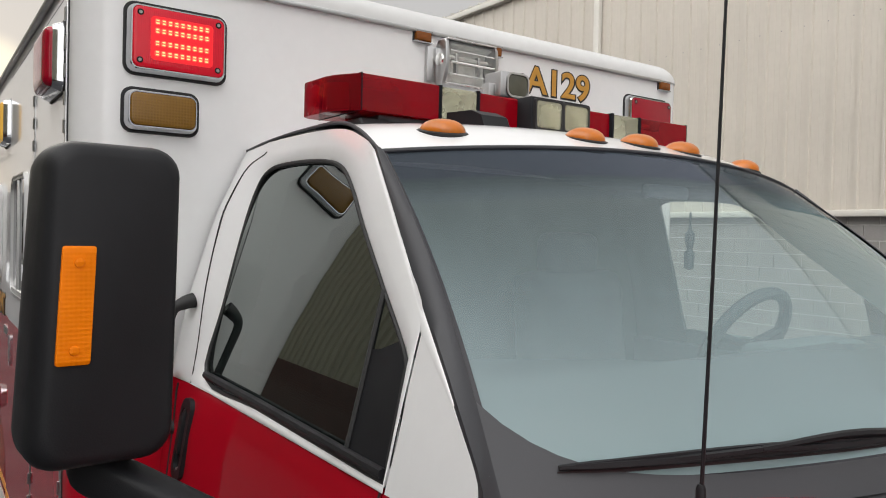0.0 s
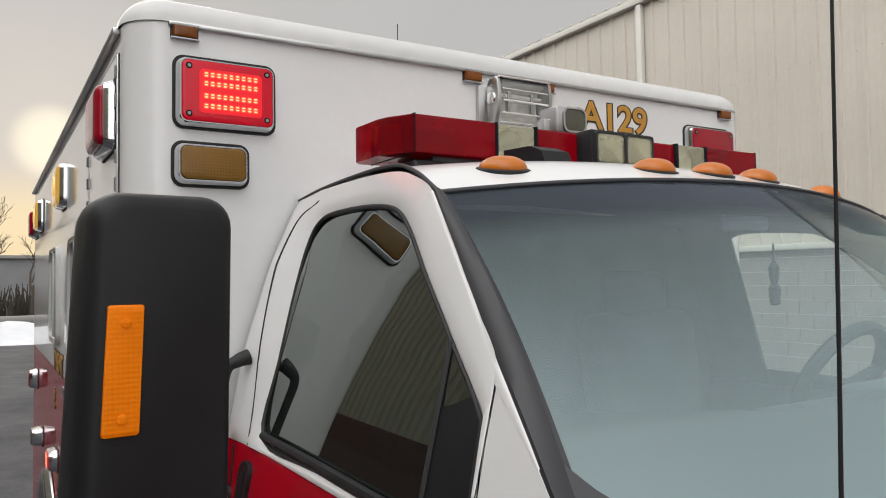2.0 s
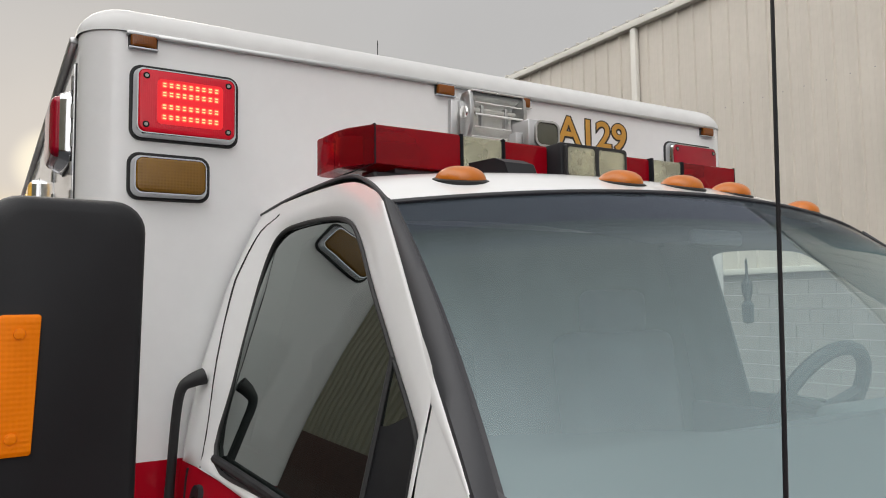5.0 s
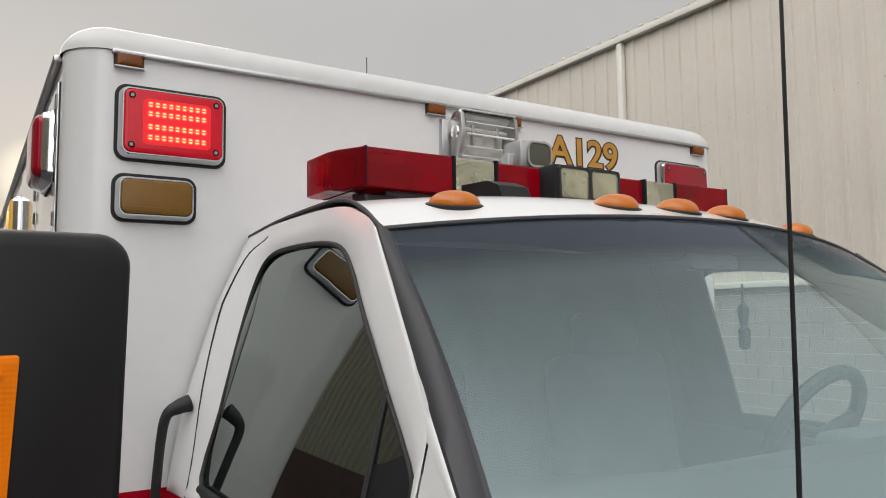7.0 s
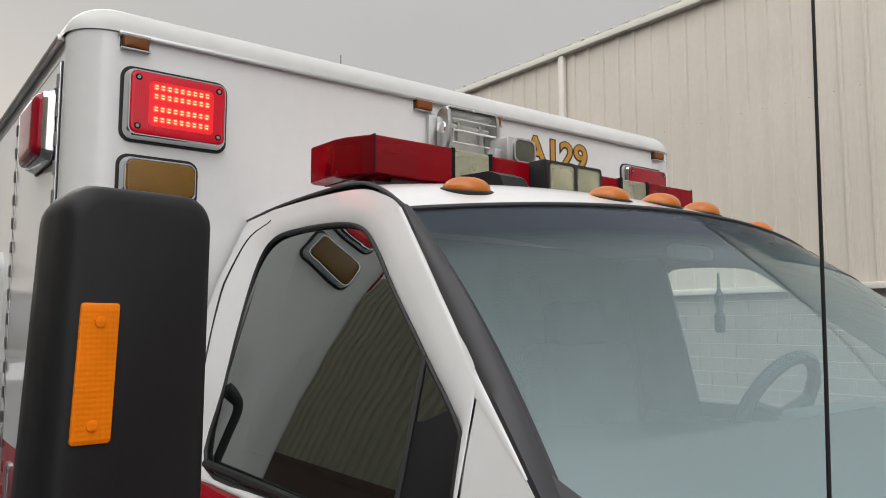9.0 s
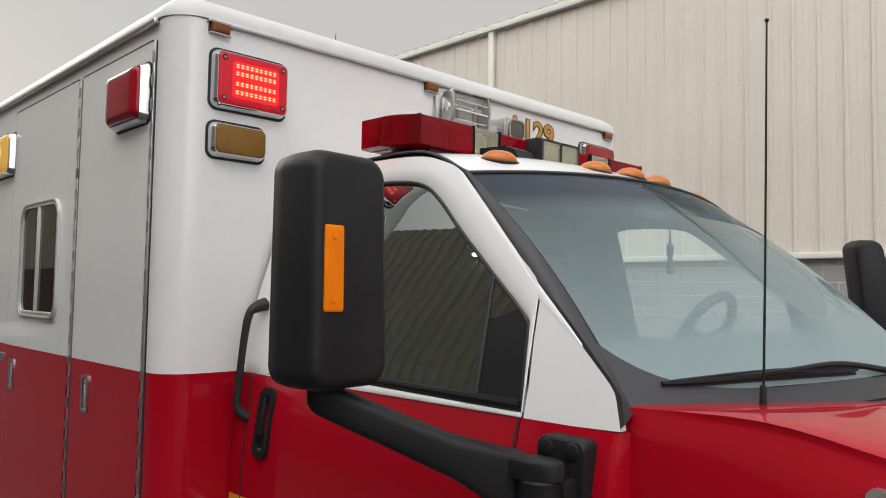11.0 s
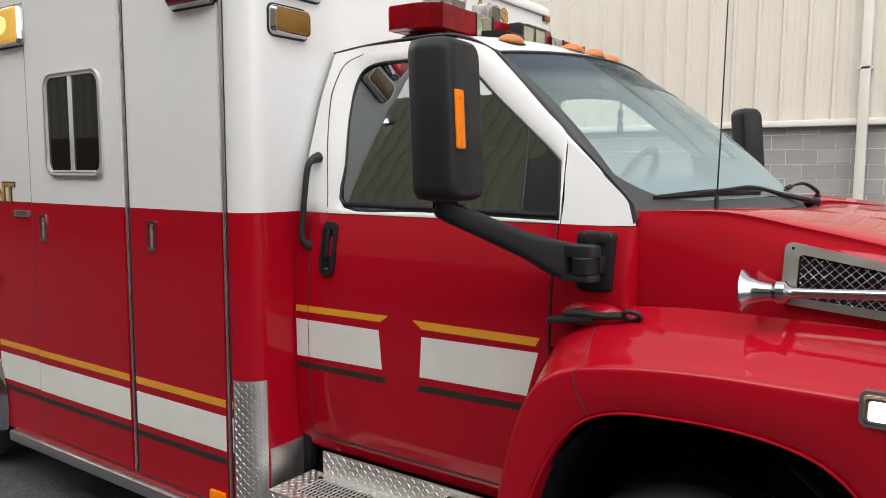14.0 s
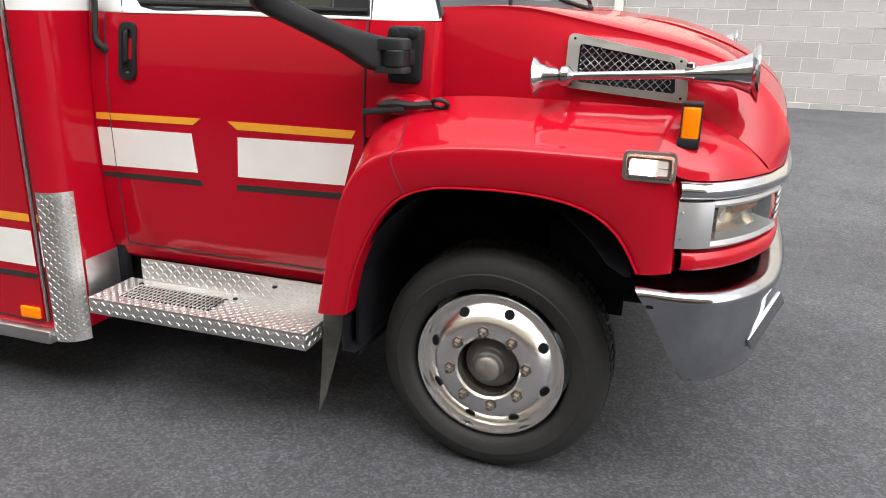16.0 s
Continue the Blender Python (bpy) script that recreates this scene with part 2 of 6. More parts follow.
AMBGLOW = mat("amber_bulb_glow", (0.9, 0.7, 0.3), rough=0.4, emit=(1.0, 0.62, 0.18), power=0.45)
CAPAMB = mat("orange_clearance_lens", (0.50, 0.135, 0.003), rough=0.35, coat=0.25, vary=0.12, vscale=30)
REDLENS = lens_mat("red_lens_unlit", (0.30, 0.002, 0.016), pitch=(0.005, 0.05))
REDLIT = lens_mat("red_lens_lit", (0.45, 0.004, 0.02), light=(1.0, 0.003, 0.012), power=0.13, pitch=(0.005, 0.05))
LEDFIELD = mat("red_led_field", (0.5, 0.01, 0.02), rough=0.3, emit=(1.0, 0.004, 0.012), power=0.50)
LED = mat("red_led", (0.9, 0.1, 0.06), rough=0.3, emit=(1.0, 0.035, 0.025), power=1.1)
LEDCORE = mat("led_core", (0.9, 0.3, 0.1), rough=0.3, emit=(1.0, 0.36, 0.14), power=1.8)
REDBAR = glass("red_lightbar_lens", (0.62, 0.006, 0.02), ior=1.4, dust=0.42, dust_color=(0.40, 0.002, 0.012), rough=0.03)
REDBACK = mat("red_inner_filter", (0.30, 0.003, 0.012), rough=0.3, vary=0.3, vscale=14)
CLEARL = glass("clear_ribbed_lens", (0.86, 0.86, 0.74), ior=1.45, dust=0.30, dust_color=(0.62, 0.60, 0.46), rough=0.04)
SMOKED = mat("smoked_lamp_lens", (0.085, 0.085, 0.062), rough=0.12, spec=0.6, vary=0.1, vscale=20)
LAMPGLASS = mat("clear_lamp_reflector", (0.84, 0.84, 0.81), rough=0.16, metal=0.35, vary=0.15, vscale=25)
YELLOWED = mat("yellowed_lamp_reflector", (0.74, 0.67, 0.54), rough=0.16, metal=0.9, vary=0.08, vscale=14)
GOLD = mat("gold_leaf_lettering", (0.58, 0.30, 0.055), rough=0.35, metal=0.35, vary=0.08, vscale=25)
# film paints a pale sky haze over the lower windscreen
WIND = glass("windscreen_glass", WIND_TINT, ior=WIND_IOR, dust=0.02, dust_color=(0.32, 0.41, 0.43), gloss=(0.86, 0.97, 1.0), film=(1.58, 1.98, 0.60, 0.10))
DOORGLASS = glass("tinted_door_glass", (0.06, 0.075, 0.068), ior=2.6, gloss=(0.93, 1.0, 0.97))
FARGLASS = glass("clear_door_glass", (0.95, 1.0, 0.97), ior=1.2)
SHADEBAND = glass("windscreen_shade_band", (0.66, 0.64, 0.71), ior=1.02)
SHADEFADE = [glass("windscreen_shade_fade", (k, k, k + 0.02), ior=1.02) for k in (0.98, 0.94, 0.89, 0.83, 0.77, 0.71)]
CLEARCOVER = glass("clear_lamp_cover", (0.96, 0.96, 0.94), ior=1.35, dust=0.08)
FRIT = mat("black_glass_border", (0.020, 0.020, 0.025), rough=0.12, spec=0.4)
STROBE = mat("white_strobe_lit", (0.9, 0.9, 0.9), rough=0.3, emit=(1.0, 0.98, 0.92), power=14.0)


# ---- mesh helpers ----
def part(name, bm, material, parent=None, label="", smooth=30):
    """Links a bmesh as one mesh object under a thing or a part. material: one, or a list for the faces' material index."""
    me = bpy.data.meshes.new(name)
    bmesh.ops.recalc_face_normals(bm, faces=bm.faces)
    bm.to_mesh(me)
    bm.free()
    for m in material if isinstance(material, (list, tuple)) else [material]:
        me.materials.append(m)
    if smooth:
        me.shade_smooth()
        me.set_sharp_from_angle(angle=radians(smooth))
    ob = new(name, me)
    if parent:
        ob.parent = parent
    if label:
        ob["label"] = label
    return ob


def sheet(name, bm, material, parent=None, label="", flip=False):
    """As part(), for an open sheet whose outer side must be kept."""
    me = bpy.data.meshes.new(name)
    if flip:
        bmesh.ops.reverse_faces(bm, faces=bm.faces)
    bm.to_mesh(me)
    bm.free()
    for m in material if isinstance(material, (list, tuple)) else [material]:
        me.materials.append(m)
    me.shade_smooth()
    me.set_sharp_from_angle(angle=radians(38))
    ob = new(name, me)
    if parent:
        ob.parent = parent
    if label:
        ob["label"] = label
    return ob


def box(c, s, bevel=0.0, seg=2, rot=None, bm=None):
    bm = bm or bmesh.new()
    tmp = bmesh.new()
    bmesh.ops.create_cube(tmp, size=1.0, matrix=Matrix.Diagonal((*s, 1)))
    if bevel:
        bmesh.ops.bevel(tmp, geom=tmp.edges[:], offset=bevel, segments=seg, profile=0.5, affect="EDGES")
    m = Matrix.Translation(c) @ (rot.to_4x4() if rot else Matrix())
    bmesh.ops.transform(tmp, matrix=m, verts=tmp.verts)
    return join(bm, tmp)


def join(bm, other):
    me = bpy.data.meshes.new("tmp")
    other.to_mesh(me)
    other.free()
    bm.from_mesh(me)
    bpy.data.meshes.remove(me)
    return bm


def grid(rows, closed_u=False, bm=None):
    """A sheet through rows of points."""
    bm = bm or bmesh.new()
    vs = [[bm.verts.new(p) for p in row] for row in rows]
    for a, b in zip(vs, vs[1:]):
        n = len(a)
        for i in range(n if closed_u else n - 1):
            q = [a[i], a[(i + 1) % n], b[(i + 1) % n], b[i]]
            if len({v.co.to_tuple(6) for v in q}) >= 3:
                try:
                    bm.faces.new(q)
                except ValueError:
                    pass
    return bm


def thick(bm, way):
    """Gives a sheet a thickness: its faces again, moved by way, and closed edges."""
    bmesh.ops.remove_doubles(bm, verts=bm.verts, dist=1e-5)
    got = bmesh.ops.extrude_face_region(bm, geom=bm.faces[:], use_keep_orig=True)["geom"]
    bmesh.ops.translate(bm, vec=Vector(way), verts=[v for v in got if isinstance(v, bmesh.types.BMVert)])
    return bm


def spline(pts, n):
    """Points along a Catmull-Rom curve through pts, n to a span."""
    P = [np.array(p, float) for p in pts]
    P = [2 * P[0] - P[1]] + P + [2 * P[-1] - P[-2]]
    out = []
    for a, b, c, d in zip(P, P[1:], P[2:], P[3:]):
        for t in np.arange(n) / n:
            out.append(0.5 * (2 * b + (c - a) * t + (2 * a - 5 * b + 4 * c - d) * t * t + (3 * b - a - 3 * c + d) * t ** 3))
    out.append(P[-2])
    return out


def smooth_grid(rows, nu=4, nv=4):
    """Rows of control points made finer both ways."""
    fine = [spline(r, nu) for r in rows]
    cols = [spline([r[i] for r in fine], nv) for i in range(len(fine[0]))]
    return [[cols[i][j] for i in range(len(cols))] for j in range(len(cols[0]))]


def tube(path, radius, n=10, bm=None, caps=True):
    bm = bm or bmesh.new()
    path = [Vector(p) for p in path]
    rows, side = [], None
    for i, p in enumerate(path):
        d = (path[min(i + 1, len(path) - 1)] - path[max(i - 1, 0)]).normalized()
        if side is None:
            side = d.orthogonal().normalized()
        side = (side - d * side.dot(d)).normalized()
        up = d.cross(side)
        r = radius[i] if isinstance(radius, (list, tuple)) else radius
        rows.append([p + r * (math.cos(a) * side + math.sin(a) * up) for a in (2 * math.pi * k / n for k in range(n))])
    base = len(bm.verts)
    grid(rows, True, bm)
    bm.verts.ensure_lookup_table()
    if caps:
        vs = bm.verts[base:]
        bm.faces.new(vs[:n][::-1])
        bm.faces.new(vs[-n:])
    return bm


def lathe(profile, origin, axis, n=48, bm=None):
    """Turns (along, radius) pairs about an axis."""
    bm = bm or bmesh.new()
    axis = Vector(axis).normalized()
    u = axis.orthogonal().normalized()
    v = axis.cross(u)
    o = Vector(origin)
    return grid([[o + axis * s + r * (math.cos(a) * u + math.sin(a) * v) for a in (2 * math.pi * k / n for k in range(n))] for s, r in profile], True, bm)


def rrect(w, h, r, n=6):
    """A rounded rectangle as a list of (a, b) pairs, counter-clockwise."""
    out = []
    for cx, cy, a0 in ((w / 2 - r, h / 2 - r, 0), (-w / 2 + r, h / 2 - r, 90), (-w / 2 + r, -h / 2 + r, 180), (w / 2 - r, -h / 2 + r, 270)):
        for k in range(n + 1):
            a = radians(a0 + 90 * k / n)
            out.append((cx + r * math.cos(a), cy + r * math.sin(a)))
    return out


def slab(poly, place, d0, d1, bevel=0.0, bm=None):
    """A solid from a flat outline: place(a, b, d) gives the point; from depth d0 to d1, d1 being the outer, with a chamfer."""
    bm = bm or bmesh.new()
    c = np.mean(np.array(poly), 0)

    def ring(k, d):
        return [bm.verts.new(place(*(c + (np.array(p) - c) * k), d)) for p in poly]
    ext = max(np.ptp(np.array(poly), axis=0).min(), 1e-6)
    rings = [ring(1, d0), ring(1, d1 - bevel)] + ([ring(1 - 0.6 * bevel / ext, d1 - 0.3 * bevel), ring(1 - 2 * bevel / ext, d1)] if bevel else [ring(1, d1)])
    if not bevel:
        rings = [rings[0], rings[2]]
    n = len(poly)
    for a, b in zip(rings, rings[1:]):
        for i in range(n):
            bm.faces.new((a[i], a[(i + 1) % n], b[(i + 1) % n], b[i]))
    bm.faces.new(rings[0][::-1])
    bm.faces.new(rings[-1])
    return bm


def frame_ring(outer, inner, place, d0, d1, bm=None):
    """A flat frame between two outlines with the same number of points."""
    bm = bm or bmesh.new()
    n = len(outer)
    R = [[bm.verts.new(place(*p, d)) for p in o] for o, d in ((outer, d0), (outer, d1), (inner, d1), (inner, d0))]
    for a, b in zip(R, R[1:] + R[:1]):
        for i in range(n):
            bm.faces.new((a[i], a[(i + 1) % n], b[(i + 1) % n], b[i]))
    return bm


def on_front(y0, z0, x0):
    """A placer for outlines on a face that looks ahead (+x)."""
    return lambda a, b, d: (x0 + d, y0 + a, z0 + b)


def on_side(x0, z0, y0, s=-1):
    """A placer for outlines on a face that looks to the side s (-1: the kerb side)."""
    return lambda a, b, d: (x0 + a, y0 + s * d, z0 + b)


def both(fn):
    """Runs a builder for the kerb side (-1) and the road side (+1)."""
    for s in (-1, 1):
        fn(s)


# ---- the ambulance: modular body ----
amb = tagged(new("ambulance"), "red and white box ambulance with chrome trim, parked on asphalt", "ambulance")
BX, BY, BR = -1.625, 1.225, 0.10        # front face, half width, corner radius
BTAIL, SKIRT, BELT, RAIL, TOP = -5.75, 0.30, 1.502, 2.598, 2.684
ARCX, ARCZ, ARCR = -4.12, 0.40, 0.495


def plan(inset=0.0, r=BR):
    """The outline of the module from above, kerb side first, from the tail round the front to the other tail corner."""
    b, f = BY - inset, BX - inset
    pts = [(x, -b) for x in (BTAIL, ARCX - ARCR - 0.05, ARCX + ARCR + 0.05, -2.4, f - r)]
    for k in range(1, 9):
        a = radians(-90 + 90 * k / 8)
        pts.append((f - r + r * math.cos(a), -b + r + r * math.sin(a)))
    pts += [(f, y) for y in np.linspace(-b + r, b - r, 7)[1:]]
    for k in range(1, 9):
        a = radians(90 * k / 8)
        pts.append((f - r + r * math.cos(a), b - r + r * math.sin(a)))
    return pts + [(x, b) for x in (-3.0, BTAIL)]


def module():
    rows, zs = [], (SKIRT, ARCZ + ARCR + 0.05, BELT, BELT, 2.1, RAIL)
    outline = plan()
    bm = bmesh.new()
    for k, (z0, z1) in enumerate(zip(zs, zs[1:])):
        if z0 == z1:
            continue
        for i, (p, q) in enumerate(zip(outline, outline[1:] + outline[:1])):
            if k == 0 and i == 1:
                continue
            f = bm.faces.new([bm.verts.new(v) for v in ((*p, z0), (*q, z0), (*q, z1), (*p, z1))])
            f.material_index = int(z0 >= BELT)
    # wheel-opening panel between the arch and the straight edges
    x0, x1, z1 = ARCX - ARCR - 0.05, ARCX + ARCR + 0.05, ARCZ + ARCR + 0.05
    n = 24
    for k in range(n):
        a, b = (math.pi * (1 - j / n) for j in (k, k + 1))
        pa, pb = [(ARCX + ARCR * math.cos(t), -BY, max(ARCZ + ARCR * math.sin(t), SKIRT)) for t in (a, b)]
        qa, qb = [(x0 + (x1 - x0) * j / n, -BY, z1) for j in (k, k + 1)]
        f = bm.faces.new([bm.verts.new(v) for v in (pa, pb, qb, qa)])
        f.material_index = 0
    for xa, xb in ((x0, ARCX - ARCR), (ARCX + ARCR, x1)):
        f = bm.faces.new([bm.verts.new((x, -BY, z)) for x, z in ((xa, SKIRT), (xb, SKIRT), (xb, ARCZ if xa == x0 else z1), (xa, z1 if xa == x0 else ARCZ))])
        f.material_index = 0
    bmesh.ops.remove_doubles(bm, verts=bm.verts, dist=1e-4)
    part("module_body", bm, [RED, WHITE], amb, "white over red painted aluminium module")
    # roof cap with a rolled edge
    rows = []
    for k in range(9):
        a = radians(90 * k / 8)
        ins = 0.11 * (1 - math.cos(a))
        rows.append([(x, y, RAIL + (TOP - RAIL) * math.sin(a)) for x, y in plan(ins - 0.006, max(BR + 0.012 - 0.85 * ins, 0.02))])
    bm = grid(rows, True)
    bm.verts.ensure_lookup_table()
    n = len(rows[0])
    bm.faces.new(bm.verts[-n:])
    part("module_roof", bm, ROOFWHITE, amb, "rolled white roof edge", smooth=40)
    # drip rail under the roof cap
    part("drip_rail", box((BX + 0.008, 0, RAIL - 0.005), (0.016, 2 * BY - 0.20, 0.012), 0.003), SATIN, amb, "thin aluminium drip rail")
    for s in (-1, 1):
        part("drip_rail", box(((BX - 0.11 + BTAIL) / 2, s * (BY + 0.010), RAIL - 0.008), (BX - 0.11 - BTAIL, 0.020, 0.018), 0.004), SATIN, amb, "thin aluminium drip rail")
    # underside and floor
    part("module_floor", box(((BX + BTAIL) / 2, 0, SKIRT + 0.15), (BX - BTAIL - 0.05, 2 * BY - 0.06, 0.04)), DARK, amb)
    # skirt moulding along the bottom edge
    bm = box((-2.62, -BY - 0.012, SKIRT - 0.026), (1.78, 0.05, 0.058), 0.014)
    part("skirt_rail", bm, SATIN, amb, "brushed aluminium rub rail")


module()


def hinge(x, z0, z1):
    bm = box((x, -BY - 0.004, (z0 + z1) / 2), (0.013, 0.006, z1 - z0), 0.002)
    hng = part("piano_hinge", bm, SATIN, amb, "long steel piano hinge")
    bm, z, k = bmesh.new(), z0, 0
    while z < z1 - 0.04:
        if k % 2 == 0:
            tube([(x + 0.004, -BY - 0.009, z), (x + 0.004, -BY - 0.009, z + 0.036)], 0.0042, 6, bm)
        z, k = z + 0.038, k + 1
    tagged(part("hinge_knuckle_run", bm, SATIN, hng), kind="stuff")
    bm = bmesh.new()
    box((x + 0.0125, -BY - 0.001, (z0 + z1) / 2), (0.0035, 0.004, z1 - z0), 0, 2, None, bm)
    part("door_gap", bm, RUBBER, hng)


def module_door(x0, x1, z0, z1, latch=None):
    """A flush door, proud by a few millimetres, red below the belt line."""
    bm = bmesh.new()
    pl = on_side((x0 + x1) / 2, 0, -BY)
    w = x1 - x0
    for lo, hi, mi in ((z0, BELT, 0), (BELT, z1, 1)):
        n = len(bm.faces)
        slab([(-w / 2, lo), (w / 2, lo), (w / 2, hi), (-w / 2, hi)], pl, -0.002, 0.005, 0.0, bm)
        for f in bm.faces[:] if n == 0 else list(bm.faces)[n:]:
            f.material_index = mi
    d = part("compartment_door", bm, [RED, WHITE], amb, "tall flush compartment door, white over red")
    bm = bmesh.new()
    for xa, za, sx, sz in ((x0 - 0.004, (z0 + z1) / 2, 0.007, z1 - z0 + 0.014), ((x0 + x1) / 2, z1 + 0.004, w, 0.007), ((x0 + x1) / 2, z0 - 0.004, w, 0.007)):
        box((xa, -BY - 0.0015, za), (sx, 0.004, sz), 0, 2, None, bm)
    part("door_seal", bm, GREYP, d)
    if latch:
        lx, lz = latch
        pl = on_side(lx, lz, -BY)
        h = part("paddle_latch", frame_ring(rrect(0.060, 0.128, 0.008), rrect(0.036, 0.104, 0.005), pl, 0.0, 0.011), CHROME, d, "chrome paddle latch with a dark recess")
        part("latch_recess", slab(rrect(0.038, 0.106, 0.005), pl, 0.0005, 0.003), DARK, h)
        part("latch_paddle", slab(rrect(0.013, 0.082, 0.004), lambda a, b, e: pl(a - 0.002, b - 0.006, e), 0.003, 0.012, 0.002), SATIN, h)
        part("latch_lock", slab([(0.009 * math.cos(t), 0.042 + 0.009 * math.sin(t)) for t in np.linspace(0, 2 * math.pi, 13)[:-1]], pl, 0.003, 0.010, 0.001), SATIN, h)
    return d


DTOP = 2.532
module_door(-2.375, -1.775, 0.335, DTOP, (-2.221, 1.388))
module_door(-3.205, -2.425, 0.335, DTOP, (-3.10, 1.381))
hinge(-1.757, 0.335, DTOP)
hinge(-2.398, 0.335, DTOP)


def module_window(x, z, w, h):
    pl = on_side(x, z, -BY - 0.004)
    win = part("sliding_window", frame_ring(rrect(w, h, 0.070, 8), rrect(w - 0.040, h - 0.040, 0.052, 8), pl, -0.004, 0.012), WINFRM, amb, "dark sliding window in an aluminium frame")
    bm = frame_ring(rrect(w - 0.004, h - 0.004, 0.068, 8), rrect(w - 0.018, h - 0.018, 0.062, 8), pl, 0.0, 0.015)
    part("window_frame", bm, SATIN, win)
    part("pane", slab(rrect(w - 0.036, h - 0.036, 0.054, 8), pl, -0.002, 0.004), PRIVACY, win)
    bm = box((x - 0.01, -BY - 0.011, z), (0.026, 0.010, h - 0.042), 0.003)
    box((x, -BY - 0.012, z - h / 2 + 0.026), (w - 0.12, 0.012, 0.010), 0.003, 2, None, bm)
    part("window_divider", bm, WINFRM, win)


module_window(-2.79, 1.865, 0.475, 0.475)
module_window(-3.83, 1.865, 0.475, 0.475)


def stripes():
    """Reflective film along the module and the cab door."""
    def film(name, poly, mt, y, label):
        part(name, slab(poly, on_side(0, 0, y), 0.0, 0.0012), mt, amb, label, smooth=0)
    for x0, x1, yy in ((-3.62, -3.21, BY), (-3.204, -2.426, BY + 0.005), (-2.374, -1.776, BY + 0.005), (-1.744, -1.738, BY)):
        film("gold_stripe", [(x0, 0.737), (x1, 0.737), (x1, 0.768), (x0, 0.768)], DECAL_Y, -yy - 0.0005, "narrow gold pinstripe")
        film("white_stripe", [(x0, 0.560), (x1, 0.560), (x1, 0.702), (x0, 0.702)], DECAL_W, -yy - 0.0005, "broad white reflective stripe")
        film("black_stripe", [(x0, 0.506), (x1, 0.506), (x1, 0.530), (x0, 0.530)], DECAL_K, -yy - 0.0005, "narrow black pinstripe")


stripes()


def warning_lamp(place, w, h, lens, lit=False, label="", screws=True, depth=0.034, dome=0.0):
    """A surface-mounted warning lamp: thin gasket, sloping chrome bezel, lens, screws, rows of diodes when lit."""
    lamp = part("warning_lamp", slab(rrect(w + 0.007, h + 0.007, 0.029), place, -0.004, 0.005), RUBBER, amb, label)
    steps = ((0.002, 0.004, 0.026), (0.002, 0.008, 0.026), (0.019, depth - 0.004, 0.021), (0.022, depth, 0.020), (0.027, depth, 0.018), (0.030, depth - 0.006, 0.017))
    rows = [[place(a, b, d) for a, b in rrect(w - k, h - k, r)] for k, d, r in steps]
    part("bezel", grid(rows, True), CHROME, lamp, "chrome bezel", smooth=25)
    lw, lh = w - 0.029, h - 0.029
    if dome:
        rows = []
        for k in range(7):
            t = math.pi / 2 * k / 6
            c = 1 - 0.30 * (1 - math.cos(t))
            rows.append([place(a * c, b * c, 0.004 if k == 0 else depth + 0.002 + dome * math.sin(t)) for a, b in rrect(lw, lh, 0.022)])
        bm = grid(rows, True)
        bm.verts.ensure_lookup_table()
        bm.faces.new(bm.verts[-len(rows[0]):])
        part("lens", bm, lens, lamp, smooth=50)
    else:
        part("lens", slab(rrect(lw, lh, 0.019), place, 0.004, depth + 0.005, 0.005), lens, lamp)
    if screws:
        for a in (-1, 1):
            for b in (-1, 1):
                c = (a * (w / 2 - 0.032), b * (h / 2 - 0.032))
                for nm, r, d1, m in (("screw_recess", 0.0085, 0.0056, DARK), ("screw", 0.0046, 0.0068, STEEL)):
                    part(nm, slab([(c[0] + r * math.cos(t), c[1] + r * math.sin(t)) for t in np.linspace(0, 2 * math.pi, 13)[:-1]], place, depth, depth + d1 + dome * 0.35), m, lamp)
    if lens == AMBER_L:
        part("bulb_glow", slab([(w * 0.20 * math.cos(t), h * 0.22 * math.sin(t)) for t in np.linspace(0, 2 * math.pi, 25)[:-1]], place, depth, depth + 0.0062 + dome), AMBGLOW, lamp)
    if lit:
        kx, kz = w / 0.272, h / 0.190
        part("diode_board", slab(rrect(0.168 * kx, 0.118 * kz, 0.012 * kz), lambda a, b, d: place(a + 0.006 * kx, b, d), depth, depth + 0.0056), LEDFIELD, lamp)
        for b in (0.044, 0.020, -0.013, -0.040):
            glow, core = bmesh.new(), bmesh.new()
            for c in range(9):
                a = (-0.060 + 0.132 * c / 8) * kx
                slab(rrect(0.0145 * kx, 0.0165 * kz, 0.005 * kz, 3), lambda u, v, d: place(a + u, b * kz + v, d), depth, depth + 0.0061, 0, glow)
                for v0 in (0.0036, -0.0036):
                    slab(rrect(0.0085 * kx, 0.0036 * kz, 0.0015 * kz, 2), lambda u, v, d: place(a + u, (b + v0) * kz + v, d), depth, depth + 0.0066, 0, core)
            tagged(part("diode_glow", glow, LED, lamp), kind="stuff")
            tagged(part("diode_strip", core, LEDCORE, lamp), kind="stuff")
    return lamp


warning_lamp(on_front(-0.975, 2.4155, BX), 0.272, 0.190, REDLIT, True, "large red warning lamp, lit, in a chrome bezel")
warning_lamp(on_front(0.975, 2.414, BX), 0.272, 0.194, REDLENS, False, "large red warning lamp, unlit, in a chrome bezel")
warning_lamp(on_front(-1.014, 2.224, BX), 0.200, 0.116, AMBER_D, False, "amber warning lamp, unlit, in a chrome bezel", False)
warning_lamp(on_front(1.022, 2.224, BX), 0.202, 0.124, AMBER_D, False, "amber warning lamp, unlit, in a chrome bezel", False)
warning_lamp(on_side(-1.905, 2.372, -BY - 0.004), 0.272, 0.194, REDLENS, False, "red side warning lamp, unlit, in a chrome bezel", True, 0.032, 0.020)
